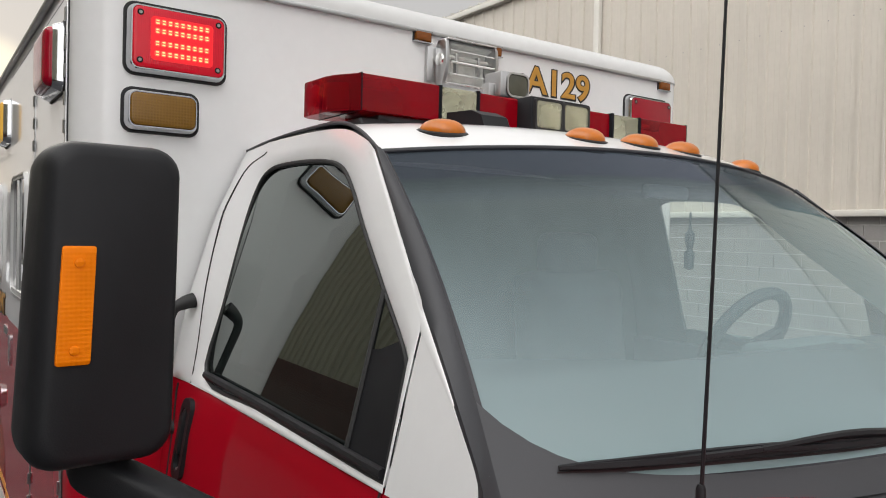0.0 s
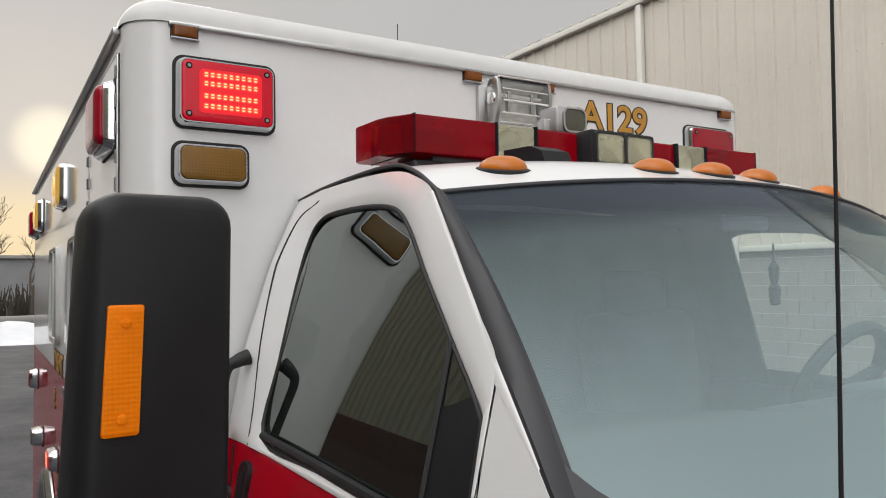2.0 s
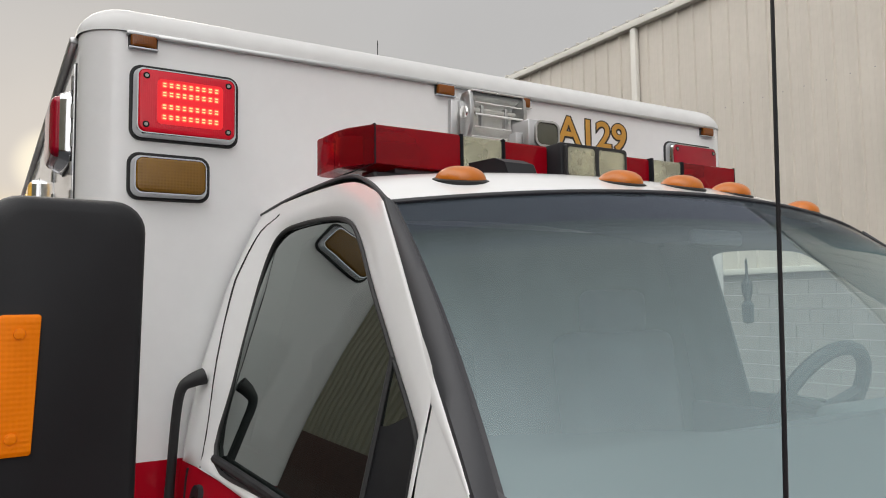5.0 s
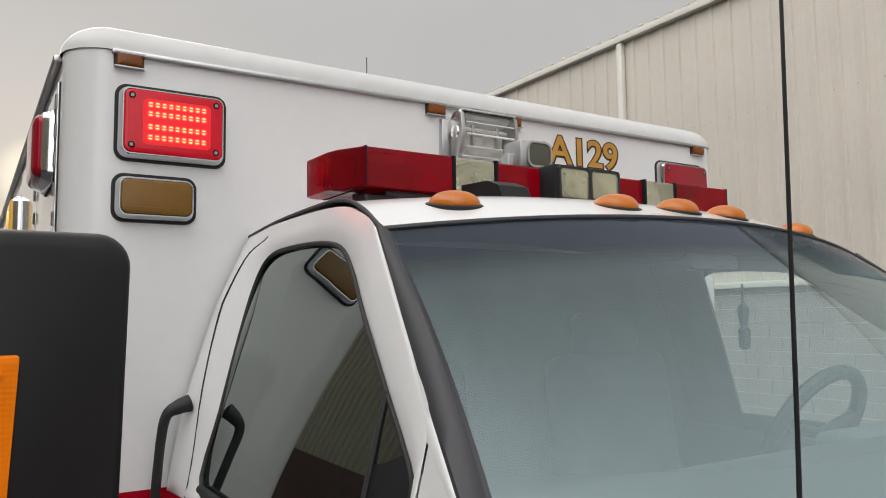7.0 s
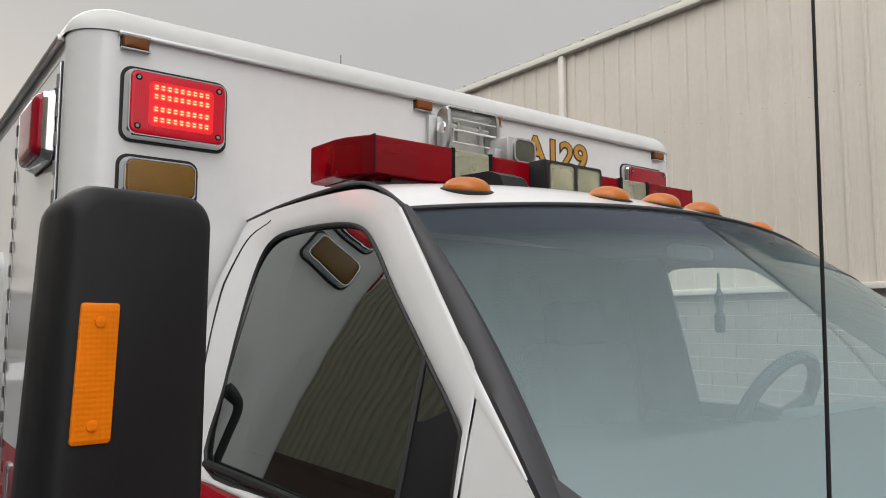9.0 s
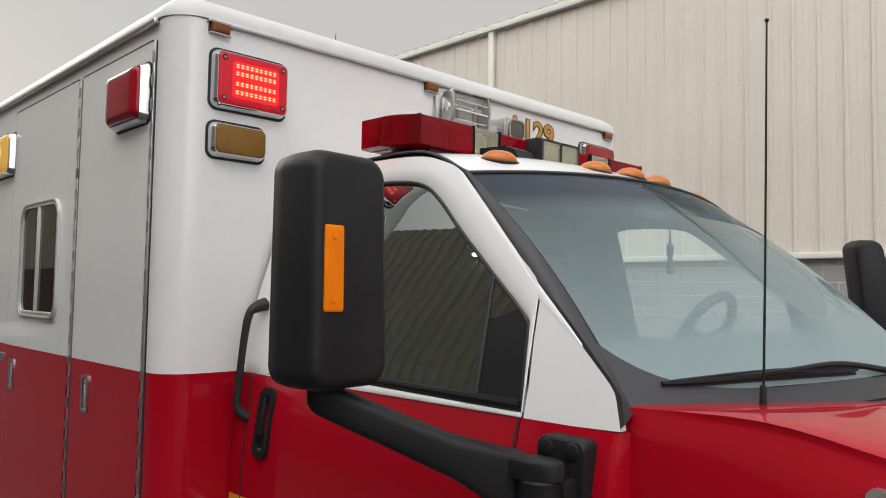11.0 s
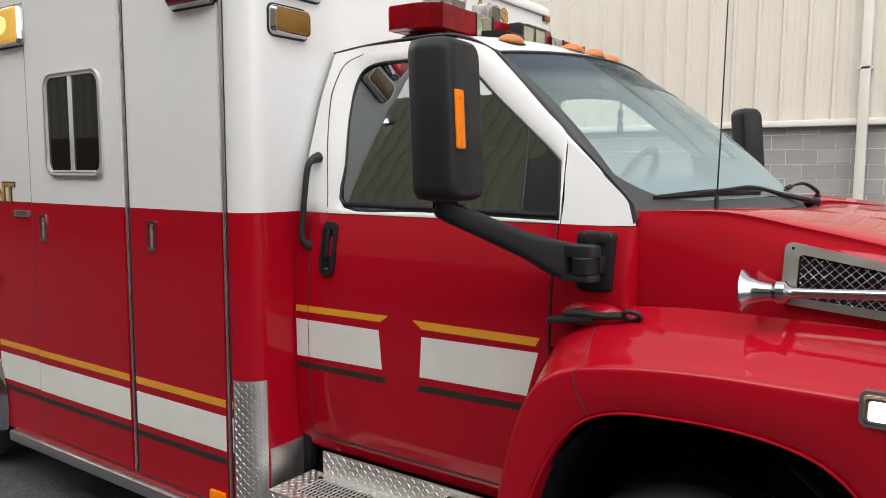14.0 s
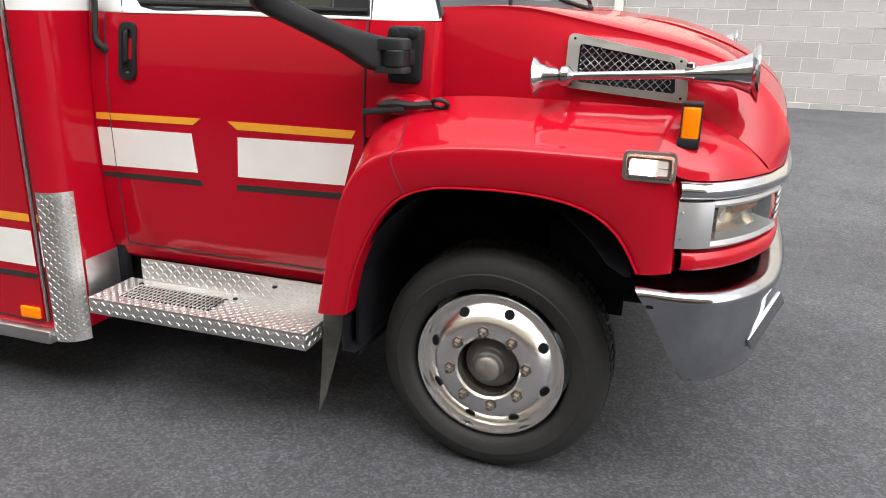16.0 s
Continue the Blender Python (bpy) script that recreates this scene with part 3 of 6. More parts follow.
warning_lamp(on_side(-3.33, 2.352, -BY), 0.272, 0.194, AMBER_L, False, "amber side scene lamp, glowing, in a chrome bezel", False, 0.034, 0.012)
warning_lamp(on_side(-4.9, 2.352, -BY), 0.272, 0.194, AMBER_L, False, "amber side scene lamp, glowing, in a chrome bezel", False, 0.034, 0.012)
warning_lamp(on_side(-5.45, 2.34, -BY), 0.272, 0.194, REDLENS, False, "red side warning lamp, unlit, in a chrome bezel", True, 0.032, 0.020)
warning_lamp(on_side(-3.71, 1.078, -BY), 0.20, 0.10, REDLIT, True, "small red side warning lamp, lit", False, 0.04)

warning_lamp(on_side(-4.74, 1.02, -BY), 0.15, 0.11, SMOKED, False, "small grey side lamp, unlit, in a chrome bezel", False, 0.06)
warning_lamp(on_side(-5.26, 1.31, -BY), 0.12, 0.13, REDLENS, False, "small red side marker lamp, unlit", False, 0.05)


def marker(y):
    pl = on_front(y, 2.574, BX)
    m = part("clearance_marker", slab(rrect(0.072, 0.040, 0.005), pl, -0.002, 0.006, 0.002), RUBBER, amb, "small amber clearance marker with bright lips")
    part("lens", slab(rrect(0.064, 0.032, 0.006), pl, 0.004, 0.020, 0.006), AMBER_B, m)
    for b in (-0.0185, 0.0185):
        part("marker_lip", slab([(-0.036, b - 0.0016), (0.036, b - 0.0016), (0.036, b + 0.0016), (-0.036, b + 0.0016)], pl, 0.0, 0.017), CHROME, m)


for yy in (-1.083, -0.167, 0.0, 0.14, 1.083):
    marker(yy)


def lettering(txt, place, width, height, name, label, parent, mt, edge=True):
    """Raised film letters in Blender's own font."""
    cu = bpy.data.curves.new("letters", "FONT")
    cu.body, cu.size, cu.extrude, cu.offset = txt, 1.0, 0.004, 0.018 if edge else 0.055
    ob = new("letters", cu)
    me = bpy.data.meshes.new_from_object(ob)
    bpy.data.objects.remove(ob)
    bpy.data.curves.remove(cu)
    co = np.array([v.co for v in me.vertices])
    lo, hi = co.min(0), co.max(0)
    me.transform(place @ Matrix.Diagonal((width / (hi[0] - lo[0]), height / (hi[1] - lo[1]), 0.2, 1)) @ Matrix.Translation((-lo[0], -lo[1], 0)))
    me.materials.clear()
    me.materials.append(mt)
    o = new(name, me)
    o.parent = parent
    o["label"] = label
    return o


def front_text(y, z, x):
    return Matrix(((0, 0, 1, x), (1, 0, 0, y), (0, 1, 0, z), (0, 0, 0, 1)))


def side_text(x, z, y):
    return Matrix(((1, 0, 0, x), (0, 0, -1, y), (0, 1, 0, z), (0, 0, 0, 1)))


for grow, mt, nm in ((0.006, DECAL_K, "letter_edge"), (0.0, GOLD, "unit_number")):
    out = 0.0015 if grow else 0.0035
    lettering("A129", front_text(0.296 - grow, 2.450 - grow * 1.4, BX + out), 0.336 + 2.4 * grow, 0.102 + 2.2 * grow, nm, "gold unit number A129 with a black edge", amb, mt, not grow)
    lettering("TMENT", side_text(-3.905 - grow, 1.500 - grow, -BY - out), 0.528 + 2.4 * grow, 0.094 + 2.2 * grow, nm + "_side", "gold letters with a black edge", amb, mt, not grow)
    lettering("E", side_text(-3.862 - grow, 1.312 - grow, -BY - out), 0.066 + 2.2 * grow, 0.084 + 2.2 * grow, nm + "_side", "gold letters with a black edge", amb, mt, not grow)

# small plate beside the rear door
plq = part("name_plate", slab(rrect(0.15, 0.034, 0.004), on_side(-3.315, 1.444, -BY), 0.0, 0.006), SATIN, amb, "small metal maker's plate")
bmk = bmesh.new()
for k in range(2):
    slab([(-0.05, -0.008 + 0.012 * k), (0.05, -0.008 + 0.012 * k), (0.05, -0.004 + 0.012 * k), (-0.05, -0.004 + 0.012 * k)], on_side(-3.315, 1.444, -BY), 0.006, 0.0068, 0, bmk)
part("plate_bars", bmk, DECAL_K, plq, smooth=0)

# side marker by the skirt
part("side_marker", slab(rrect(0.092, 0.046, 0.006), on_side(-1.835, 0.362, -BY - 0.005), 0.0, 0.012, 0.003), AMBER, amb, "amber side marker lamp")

# rear wheel arch trim
bm = bmesh.new()
rows = []
for k in range(33):
    t = math.pi * (1.08 - 1.16 * k / 32)
    rows.append([(ARCX + r * math.cos(t), -BY - d, max(ARCZ + r * math.sin(t), SKIRT - 0.02)) for r, d in ((ARCR - 0.02, 0.0), (ARCR - 0.016, 0.030), (ARCR + 0.01, 0.042), (ARCR + 0.045, 0.034), (ARCR + 0.06, 0.004))])
part("wheel_arch_trim", grid(rows), CHROME, amb, "polished stainless wheel arch ring", smooth=60)
part("wheel_house", box((ARCX, -0.6, 0.70), (1.1, 0.9, 0.75)), DARK, amb)


# ---- the ambulance: cab ----
def halfw(z):
    """Half width of the cab at a height: rocker, door, belt, leaning greenhouse."""
    zs = (0.56, 0.62, 0.70, 0.82, 1.10, 1.25, 1.38, 1.47, 1.50, 1.64, 1.80, 2.00, 2.144)
    ws = (0.965, 0.982, 0.992, 1.000, 1.005, 1.000, 0.985, 0.965, 0.955, 0.914, 0.866, 0.806, 0.763)
    return float(np.interp(z, zs, ws))


# window outline on the cab side, (x, z), from the lower rear corner upwards
WIN = [(-1.405, 1.522), (-1.44, 1.70), (-1.468, 1.90), (-1.462, 2.02), (-1.41, 2.072), (-1.28, 2.082), (-1.10, 2.076), (-0.985, 2.056),
       (-0.90, 2.005), (-0.80, 1.92), (-0.655, 1.805), (-0.515, 1.690), (-0.505, 1.62), (-0.490, 1.508), (-0.72, 1.512), (-1.05, 1.517)]
# outer edge of the white greenhouse frame, matched point by point
FRM = [(-1.60, 1.500), (-1.60, 1.70), (-1.60, 1.92), (-1.60, 2.09), (-1.59, 2.142), (-1.32, 2.152), (-1.05, 2.146), (-0.925, 2.118),
       (-0.835, 2.075), (-0.70, 1.955), (-0.60, 1.862), (-0.505, 1.773), (-0.497, 1.66), (-0.487, 1.4985), (-0.72, 1.4985), (-1.05, 1.4985)]


def side_pt(x, z, s, out=0.0):
    # the rear pillar flares out towards the module
    k = min(max((-1.462 - x) / 0.095, 0.0), 1.0)
    flare = 0.043 * k * k * (3 - 2 * k) * float(np.interp(z, (1.38, 1.55, 1.72, 1.95, 2.10, 2.15), (0.0, 0.6, 1.0, 0.9, 0.35, 0.0)))
    return (x, s * (halfw(z) + flare + out), z)


def glass_y(z):
    """The door glass is curved: steeper at its foot."""
    return float(np.interp(z, (1.45, 1.52, 1.62, 1.72, 1.82, 1.92, 2.02, 2.10), (0.952, 0.938, 0.915, 0.889, 0.860, 0.829, 0.795, 0.765)))


def mix(a, b, k):
    return tuple(np.array(a) * (1 - k) + np.array(b) * k)


def cab_side(s):
    # lower door and rear pillar, red
    xs = list(np.linspace(-1.62, -0.492, 14))
    zs = [0.56, 0.60, 0.64, 0.70, 0.76, 0.82, 0.95, 1.10, 1.18, 1.25, 1.32, 1.38, 1.43, 1.47, 1.4985]
    bm = grid([[side_pt(x, z, s) for x in xs] for z in zs])
    lower = part("cab_side", thick(bm, (0, -s * 0.03, 0)), RED, amb, "glossy red cab side")
    # seams of the door
    bm = bmesh.new()
    for x0, x1, z0, z1 in ((-1.545, -1.548, 0.62, 1.49), (-0.492, -0.497, 0.80, 1.497)):
        tube([side_pt(x0 + (x1 - x0) * k / 40, z0 + (z1 - z0) * k / 40, s, -0.0005) for k in range(41)], 0.0034, 5, bm)
    tube([side_pt(x, 0.612, s, 0.0005) for x in np.linspace(-1.545, -0.6, 8)], 0.0032, 5, bm)
    tube([side_pt(x, z, s, 0.0045) for x, z in spline([(-1.478, 1.50), (-1.512, 1.70), (-1.540, 1.90), (-1.546, 2.00), (-1.525, 2.085), (-1.45, 2.122)], 4)], 0.0026, 5, bm)
    part("door_seam", bm, RUBBER, lower)
    # rocker panel below the door
    bm = grid([[(x, s * y, z) for x in (-1.62, -1.1, -0.55)] for y, z in ((0.940, 0.565), (0.944, 0.556), (0.936, 0.540), (0.91, 0.528))])
    part("rocker_panel", thick(bm, (0, -s * 0.02, 0)), RED, amb)
    # red panel between the door and the hood
    bm = grid([[side_pt(x, z, s, o) for x, o in ((-0.488, 0.001), (-0.42, 0.001), (-0.34, 0.001), (-0.262, 0.001), (-0.254, -0.004), (-0.246, -0.020), (-0.240, -0.060))] for z in (1.12, 1.25, 1.32, 1.38, 1.43, 1.47, 1.4985)])
    part("cowl_side", thick(bm, (0, -s * 0.03, 0)), RED, amb, "red panel under the cowl corner")
    # greenhouse frame, white: ring between the outer edge and the window, slightly crowned
    def closed(pts, n=4):
        return [tuple(p) for p in spline(pts[-2:] + pts + pts[:2], n)[2 * n:-2 * n - 1 + n]]
    wl_, fl_ = closed(WIN)[:len(WIN) * 4], closed(FRM)[:len(FRM) * 4]
    # the foot of the front corner stays straight-edged
    for i in range(11 * 4, 15 * 4):
        wl_[i] = mix(WIN[i // 4], WIN[(i // 4 + 1) % len(WIN)], i % 4 / 4)
        fl_[i] = mix(FRM[i // 4], FRM[(i // 4 + 1) % len(FRM)], i % 4 / 4)
    wl_ = [(x, max(z, 1.509)) for x, z in wl_]
    fl_ = [(max(x, -1.604), max(z, 1.4985)) for x, z in fl_]
    rows = []
    for k, o in ((0.0, 0.003), (0.18, 0.0045), (0.5, 0.005), (0.82, 0.004), (1.0, -0.003)):
        rows.append([side_pt(*mix(a, b, k), s, o) for a, b in zip(fl_, wl_)])
    rows.append([side_pt(*b, s, -0.016) for b in wl_])
    bm = grid(rows, True)
    frm = part("window_surround", bm, WHITE, amb, "white painted door and pillar frame", smooth=45)
    # black rubber round the glass
    loop = [side_pt(*mix(b, np.mean(WIN, 0), 0.010), s, -0.003) for b in wl_]
    part("window_rubber", tube(loop + [loop[0]], 0.0056, 8), RUBBER, frm)
    # belt moulding at the foot of the glass
    bm = tube([side_pt(x, z + 0.012, s, 0.002) for x, z in ((-1.40, 1.522), (-1.05, 1.520), (-0.72, 1.515), (-0.50, 1.512))], 0.010, 8)
    part("belt_moulding", bm, BLACKP, frm)
    # glass, curved
    poly = [mix(b, np.mean(WIN, 0), -0.01) for b in wl_]
    xs0 = (min(p[0] for p in poly), max(p[0] for p in poly))

    def edges(z):
        """The window's first and last x at a height."""
        hits = []
        for (xa, za), (xb, zb) in zip(poly, poly[1:] + poly[:1]):
            if (za - z) * (zb - z) <= 0 and abs(zb - za) > 1e-9:
                hits.append(xa + (xb - xa) * (z - za) / (zb - za))
        return (min(hits), max(hits)) if hits else xs0
    rows = []
    for z in np.linspace(1.524, 2.072, 22):
        a, b = edges(z)
        rows.append([(a + (b - a) * k / 14, s * (glass_y(z) + 0.002 * math.sin(math.pi * k / 14)), z) for k in range(15)])
    pane = sheet("side_window", grid(rows), DOORGLASS if s < 0 else FARGLASS, amb, "dark tinted door window" if s < 0 else "clear door window", flip=s > 0)
    pane.visible_shadow = False
    # black triangle where a window mirror would sit
    tri = [(-0.655, 1.800), (-0.515, 1.688), (-0.492, 1.514), (-0.630, 1.524)]
    bm = grid([[side_pt(*mix(tri[0], tri[3], k), s, -0.001), side_pt(*mix(tri[1], tri[2], k), s, -0.001)] for k in (0, 0.25, 0.5, 0.75, 1)])
    part("mirror_delete_panel", thick(bm, (0, -s * 0.012, 0)), BLACKP, frm, "black plastic corner panel")
    bm = tube([side_pt(x, z, s, 0.0) for x, z in ((-0.652, 1.803), (-0.640, 1.66), (-0.630, 1.522))], 0.006, 6)
    part("division_bar", bm, RUBBER, frm)
    # fender-side cowl panel ahead of the door, white above red
    tri = [[(-0.483, 1.4985), (-0.36, 1.4985), (-0.248, 1.502)], [(-0.485, 1.58), (-0.39, 1.58), (-0.276, 1.576)], [(-0.494, 1.66), (-0.43, 1.655), (-0.364, 1.650)], [(-0.500, 1.766), (-0.498, 1.762), (-0.495, 1.758)]]
    bm = grid([[side_pt(x, z, s, 0.002) for x, z in r] for r in tri])
    part("cowl_panel", thick(bm, (0, -s * 0.02, 0)), WHITE, amb, "white painted cowl corner", smooth=50)
    # grey trim on the inner side of the frame and the door
    rows = [[side_pt(*mix(a, b, k), s, o) for a, b in zip(fl_, wl_)] for k, o in ((0.0, -0.014), (0.5, -0.030), (1.0, -0.042), (1.42, -0.046), (1.42, -0.050))]
    part("inner_frame_trim", grid(rows, True), INTERIOR, frm)
    bm = grid([[side_pt(x, z, s, -0.045) for x in (-1.59, -1.47, -1.318 - 0.05 * (z - 1.53))] for z in (1.50, 1.60, 1.75, 1.90, 2.02, 2.09)])
    part("inner_pillar_trim", thick(bm, (0, -s * 0.012, 0)), INTERIOR, frm)
    bm = grid([[side_pt(x, z, s, -0.034) for x in (-1.45, -1.05, -0.75, -0.52)] for z in (1.50, 1.568)])
    part("inner_sill_trim", thick(bm, (0, -s * 0.02, 0)), INTERIOR, frm)
    part("inner_door_panel", box((-1.03, s * 0.900, 1.235), (1.05, 0.08, 0.56), 0.01), INTERIOR, frm)
    # black rain rail along the roof edge
    pth = [(-1.612, 0.770, 2.138), (-1.45, 0.763, 2.155), (-1.25, 0.760, 2.163), (-1.05, 0.762, 2.160), (-0.94, 0.768, 2.132), (-0.84, 0.778, 2.082)]
    part("roof_rail", tube([(x, s * y, z) for x, y, z in spline(pth, 4)], 0.0048, 8), GREYP, amb, "dark rain rail")


both(cab_side)

# wind screen: u from -1 (kerb side) to 1, v from 0 (foot) to 1 (roof)
def ws(u, v, out=0.0):
    c = 1 - u * u
    foot = np.array((-0.256 + 0.265 * c, u * 0.918, 1.526 + 0.012 * c))
    head = np.array((-0.832 + 0.115 * c, u * 0.778, 2.072 + 0.046 * c))
    p = foot * (1 - v) + head * v + np.array((0.022, 0, 0.022)) * math.sin(math.pi * v)
    return tuple(p + out * np.array((0.70, u * 0.35, 0.60)))


wind = sheet("windscreen", grid([[ws(-1 + 2 * i / 28, j / 14) for i in range(29)] for j in range(15)]), WIND, amb, "large dusty windscreen with painted pale haze and a shade band", flip=False)
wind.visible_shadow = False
# printed black border and shade band behind the glass
def border():
    def edge(v):
        return 0.979 + 0.004 * v
    bm = bmesh.new()
    for k in (-1, 1):
        grid([[ws(k * (1 - (1 - edge(j / 20)) * i / 4), j / 20, 0.003) for i in range(5)] for j in range(21)], False, bm)
    grid([[ws(-0.979 + 1.958 * i / 24, 0.055 * j / 3, 0.003) for i in range(25)] for j in range(4)], False, bm)
    part("glass_border", bm, FRIT, wind)
    bm = grid([[ws(-0.982 + 1.964 * i / 20, 0.870 + 0.13 * j / 4, 0.003) for i in range(21)] for j in range(5)])
    sb = sheet("shade_band", bm, SHADEBAND, wind)
    sb.visible_shadow = False
    for k, m in enumerate(SHADEFADE):
        bm = grid([[ws(-0.982 + 1.964 * i / 20, 0.770 + 0.1 / 6 * (k + j), 0.003) for i in range(21)] for j in range(2)])
        sf = sheet("shade_fade", bm, m, wind)
        sf.visible_shadow = False


border()
# dark trim round the glass
def ws_trim(s):
    rows, skin = [], []
    for j in range(25):
        v = j / 24
        a = np.array(ws(s * 1.0, v))
        z = 1.512 + (2.080 - 1.512) * v
        outer = np.array((float(np.interp(z, (1.512, 1.565, 1.772, 2.080), (-0.244, -0.262, -0.505, -0.842))), s * (halfw(z) + 0.003), z))
        a = np.array(ws(s * 0.995, v))
        mid = (a + outer) / 2 + np.array((0.010, s * 0.004, 0.010))
        inn = np.array(ws(s * 0.988, v, 0.006))
        cut = outer + (mid - outer) * 0.26 * min(1.0, v / 0.3)
        lip = np.array((0.004, s * 0.001, 0.004))
        rows.append([tuple(cut - np.array((0.008, 0, 0.008))), tuple(cut + lip), tuple((cut + a) / 2 + np.array((0.007, 0, 0.007))), tuple(a + np.array((0.006, 0, 0.006))), tuple(inn)])
        ease = min(1.0, (v - 0.22) / 0.3)
        if ease < 0.02:
            continue
        back = np.array((-0.030 * ease, s * (0.003 * ease - 0.0005), -0.006 * ease))
        skin.append([tuple(outer + back + np.array((0, -s * 0.006, 0))), tuple(outer + back), tuple(outer + np.array((-0.008 * ease, s * 0.002 * ease, 0))), tuple((outer * 2 + cut) / 3), tuple(cut - np.array((0, s * 0.002, 0.002))), tuple(cut - np.array((0.010, 0, 0.010)))])
    part("pillar_skin", grid(skin), WHITE, amb, "white painted windscreen pillar", smooth=80)
    part("pillar_trim", grid(rows), GREYP, amb, "dark grey windscreen pillar trim", smooth=50)


both(ws_trim)
part("header_trim", tube([ws(-1 + 2 * i / 30, 1.005, 0.002) for i in range(31)], 0.0058, 8), GREYP, amb, "dark windscreen header rubber")

# roof
def roof():
    rows = []
    for x, ze, zc, w in ((-1.615, 2.140, 2.178, 0.765), (-1.4, 2.156, 2.194, 0.757), (-1.2, 2.160, 2.198, 0.757), (-1.05, 2.156, 2.194, 0.760), (-0.95, 2.132, 2.174, 0.767), (None, 0, 0, 0)):
        row = []
        for i in range(25):
            u = -1 + i / 12
            if x is None:
                row.append(ws(u, 1.0, 0.004))
            else:
                c = 1 - abs(u) ** 2.6
                bow = 0.115 * (1 - u * u) * max(0, (x + 1.4) / 0.6)
                row.append((x + bow, u * w, ze + (zc - ze) * c))
        rows.append(row)
    rows = [spline([r[i] for r in rows], 3) for i in range(25)]
    part("cab_roof", grid(rows), WHITE, amb, "white cab roof", smooth=60)


roof()

# cowl below the glass: dark plastic grille
def cowl():
    rows = []
    for i in range(29):
        u = -1 + i / 14
        c = 1 - u * u
        rows.append([ws(u * 1.0, 0.0, 0.0), ws(u, -0.05, 0.004), (-0.235 + 0.32 * c, u * 0.905, 1.520 + 0.006 * c), (-0.20 + 0.37 * c, u * 0.895, 1.500 + 0.004 * c)])
    # plastic apron that laps over the foot of the glass, higher at its ends
    lap = [[ws(u * 0.992, (0.050 + 0.17 * abs(u) ** 11) * k / 4, 0.006) for u in np.linspace(-1, 1, 61)] for k in range(-1, 5)]
    part("cowl_apron", grid(lap), GREYP, amb, "dark plastic apron at the foot of the windscreen", smooth=40)
    part("cowl_grille", grid(rows), GREYP, amb, "dark plastic wiper cowl", smooth=40)


cowl()


def wiper(name, tip, end, pivot, elbow):
    """Blade on the glass, curved arm and pivot cap. tip, end: (u, v) on the glass."""
    blade = [ws(tip[0] + (end[0] - tip[0]) * k / 12, tip[1] + (end[1] - tip[1]) * k / 12, 0.012 + 0.006 * math.sin(math.pi * k / 12)) for k in range(13)]
    w = part(name, tube(blade, [0.004] + [0.0075] * 11 + [0.004], 6), BLACKP, amb, "black wiper on the windscreen")
    bm = tube([(x - 0.004, y, z - 0.009) for x, y, z in blade], 0.004, 4)
    part("wiper_rubber", bm, RUBBER, w)
    bm = bmesh.new()
    bows = [ws(tip[0] + (end[0] - tip[0]) * k / 12, tip[1] + (end[1] - tip[1]) * k / 12, 0.012 + 0.022 * max(0.0, 1 - abs(k - 6) / 4.2)) for k in range(2, 11)]
    tube(bows, 0.005, 5, bm)
    rail = []
    for k in range(1, 28):
        u = k / 28
        at = (tip[0] + (end[0] - tip[0]) * u, tip[1] + (end[1] - tip[1]) * u)
        top = ws(at[0], at[1] + 0.010 * math.sin(math.pi * u), 0.014 + 0.010 * math.sin(math.pi * u))
        rail.append(top)
        tube([ws(*at, 0.012), top], 0.0035, 4, bm)
    tube(rail, 0.0040, 5, bm)
    part("wiper_bow", bm, BLACKP, w)
    mid = Vector(bows[4])
    arm = spline([tuple(mid), tuple(mid * 0.55 + Vector(elbow) * 0.45 + Vector((0, 0, 0.018))), elbow, pivot], 5)
    part("wiper_arm", tube(arm, [0.005 + 0.006 * k / (len(arm) - 1) for k in range(len(arm))], 7), BLACKP, w)
    part("wiper_pivot", lathe([(0, 0), (0, 0.020), (0.02, 0.018), (0.028, 0.010), (0.030, 0)], Vector(pivot) - Vector((0, 0, 0.012)), (0.4, 0, 0.9), 14), BLACKP, w)


wiper("wiper", (-0.90, 0.078), (-0.28, 0.076), (0.05, 0.18, 1.548), (-0.012, -0.05, 1.576))
wiper("wiper", (0.10, 0.086), (0.72, 0.076), (-0.03, 0.72, 1.548), (0.0, 0.55, 1.578))


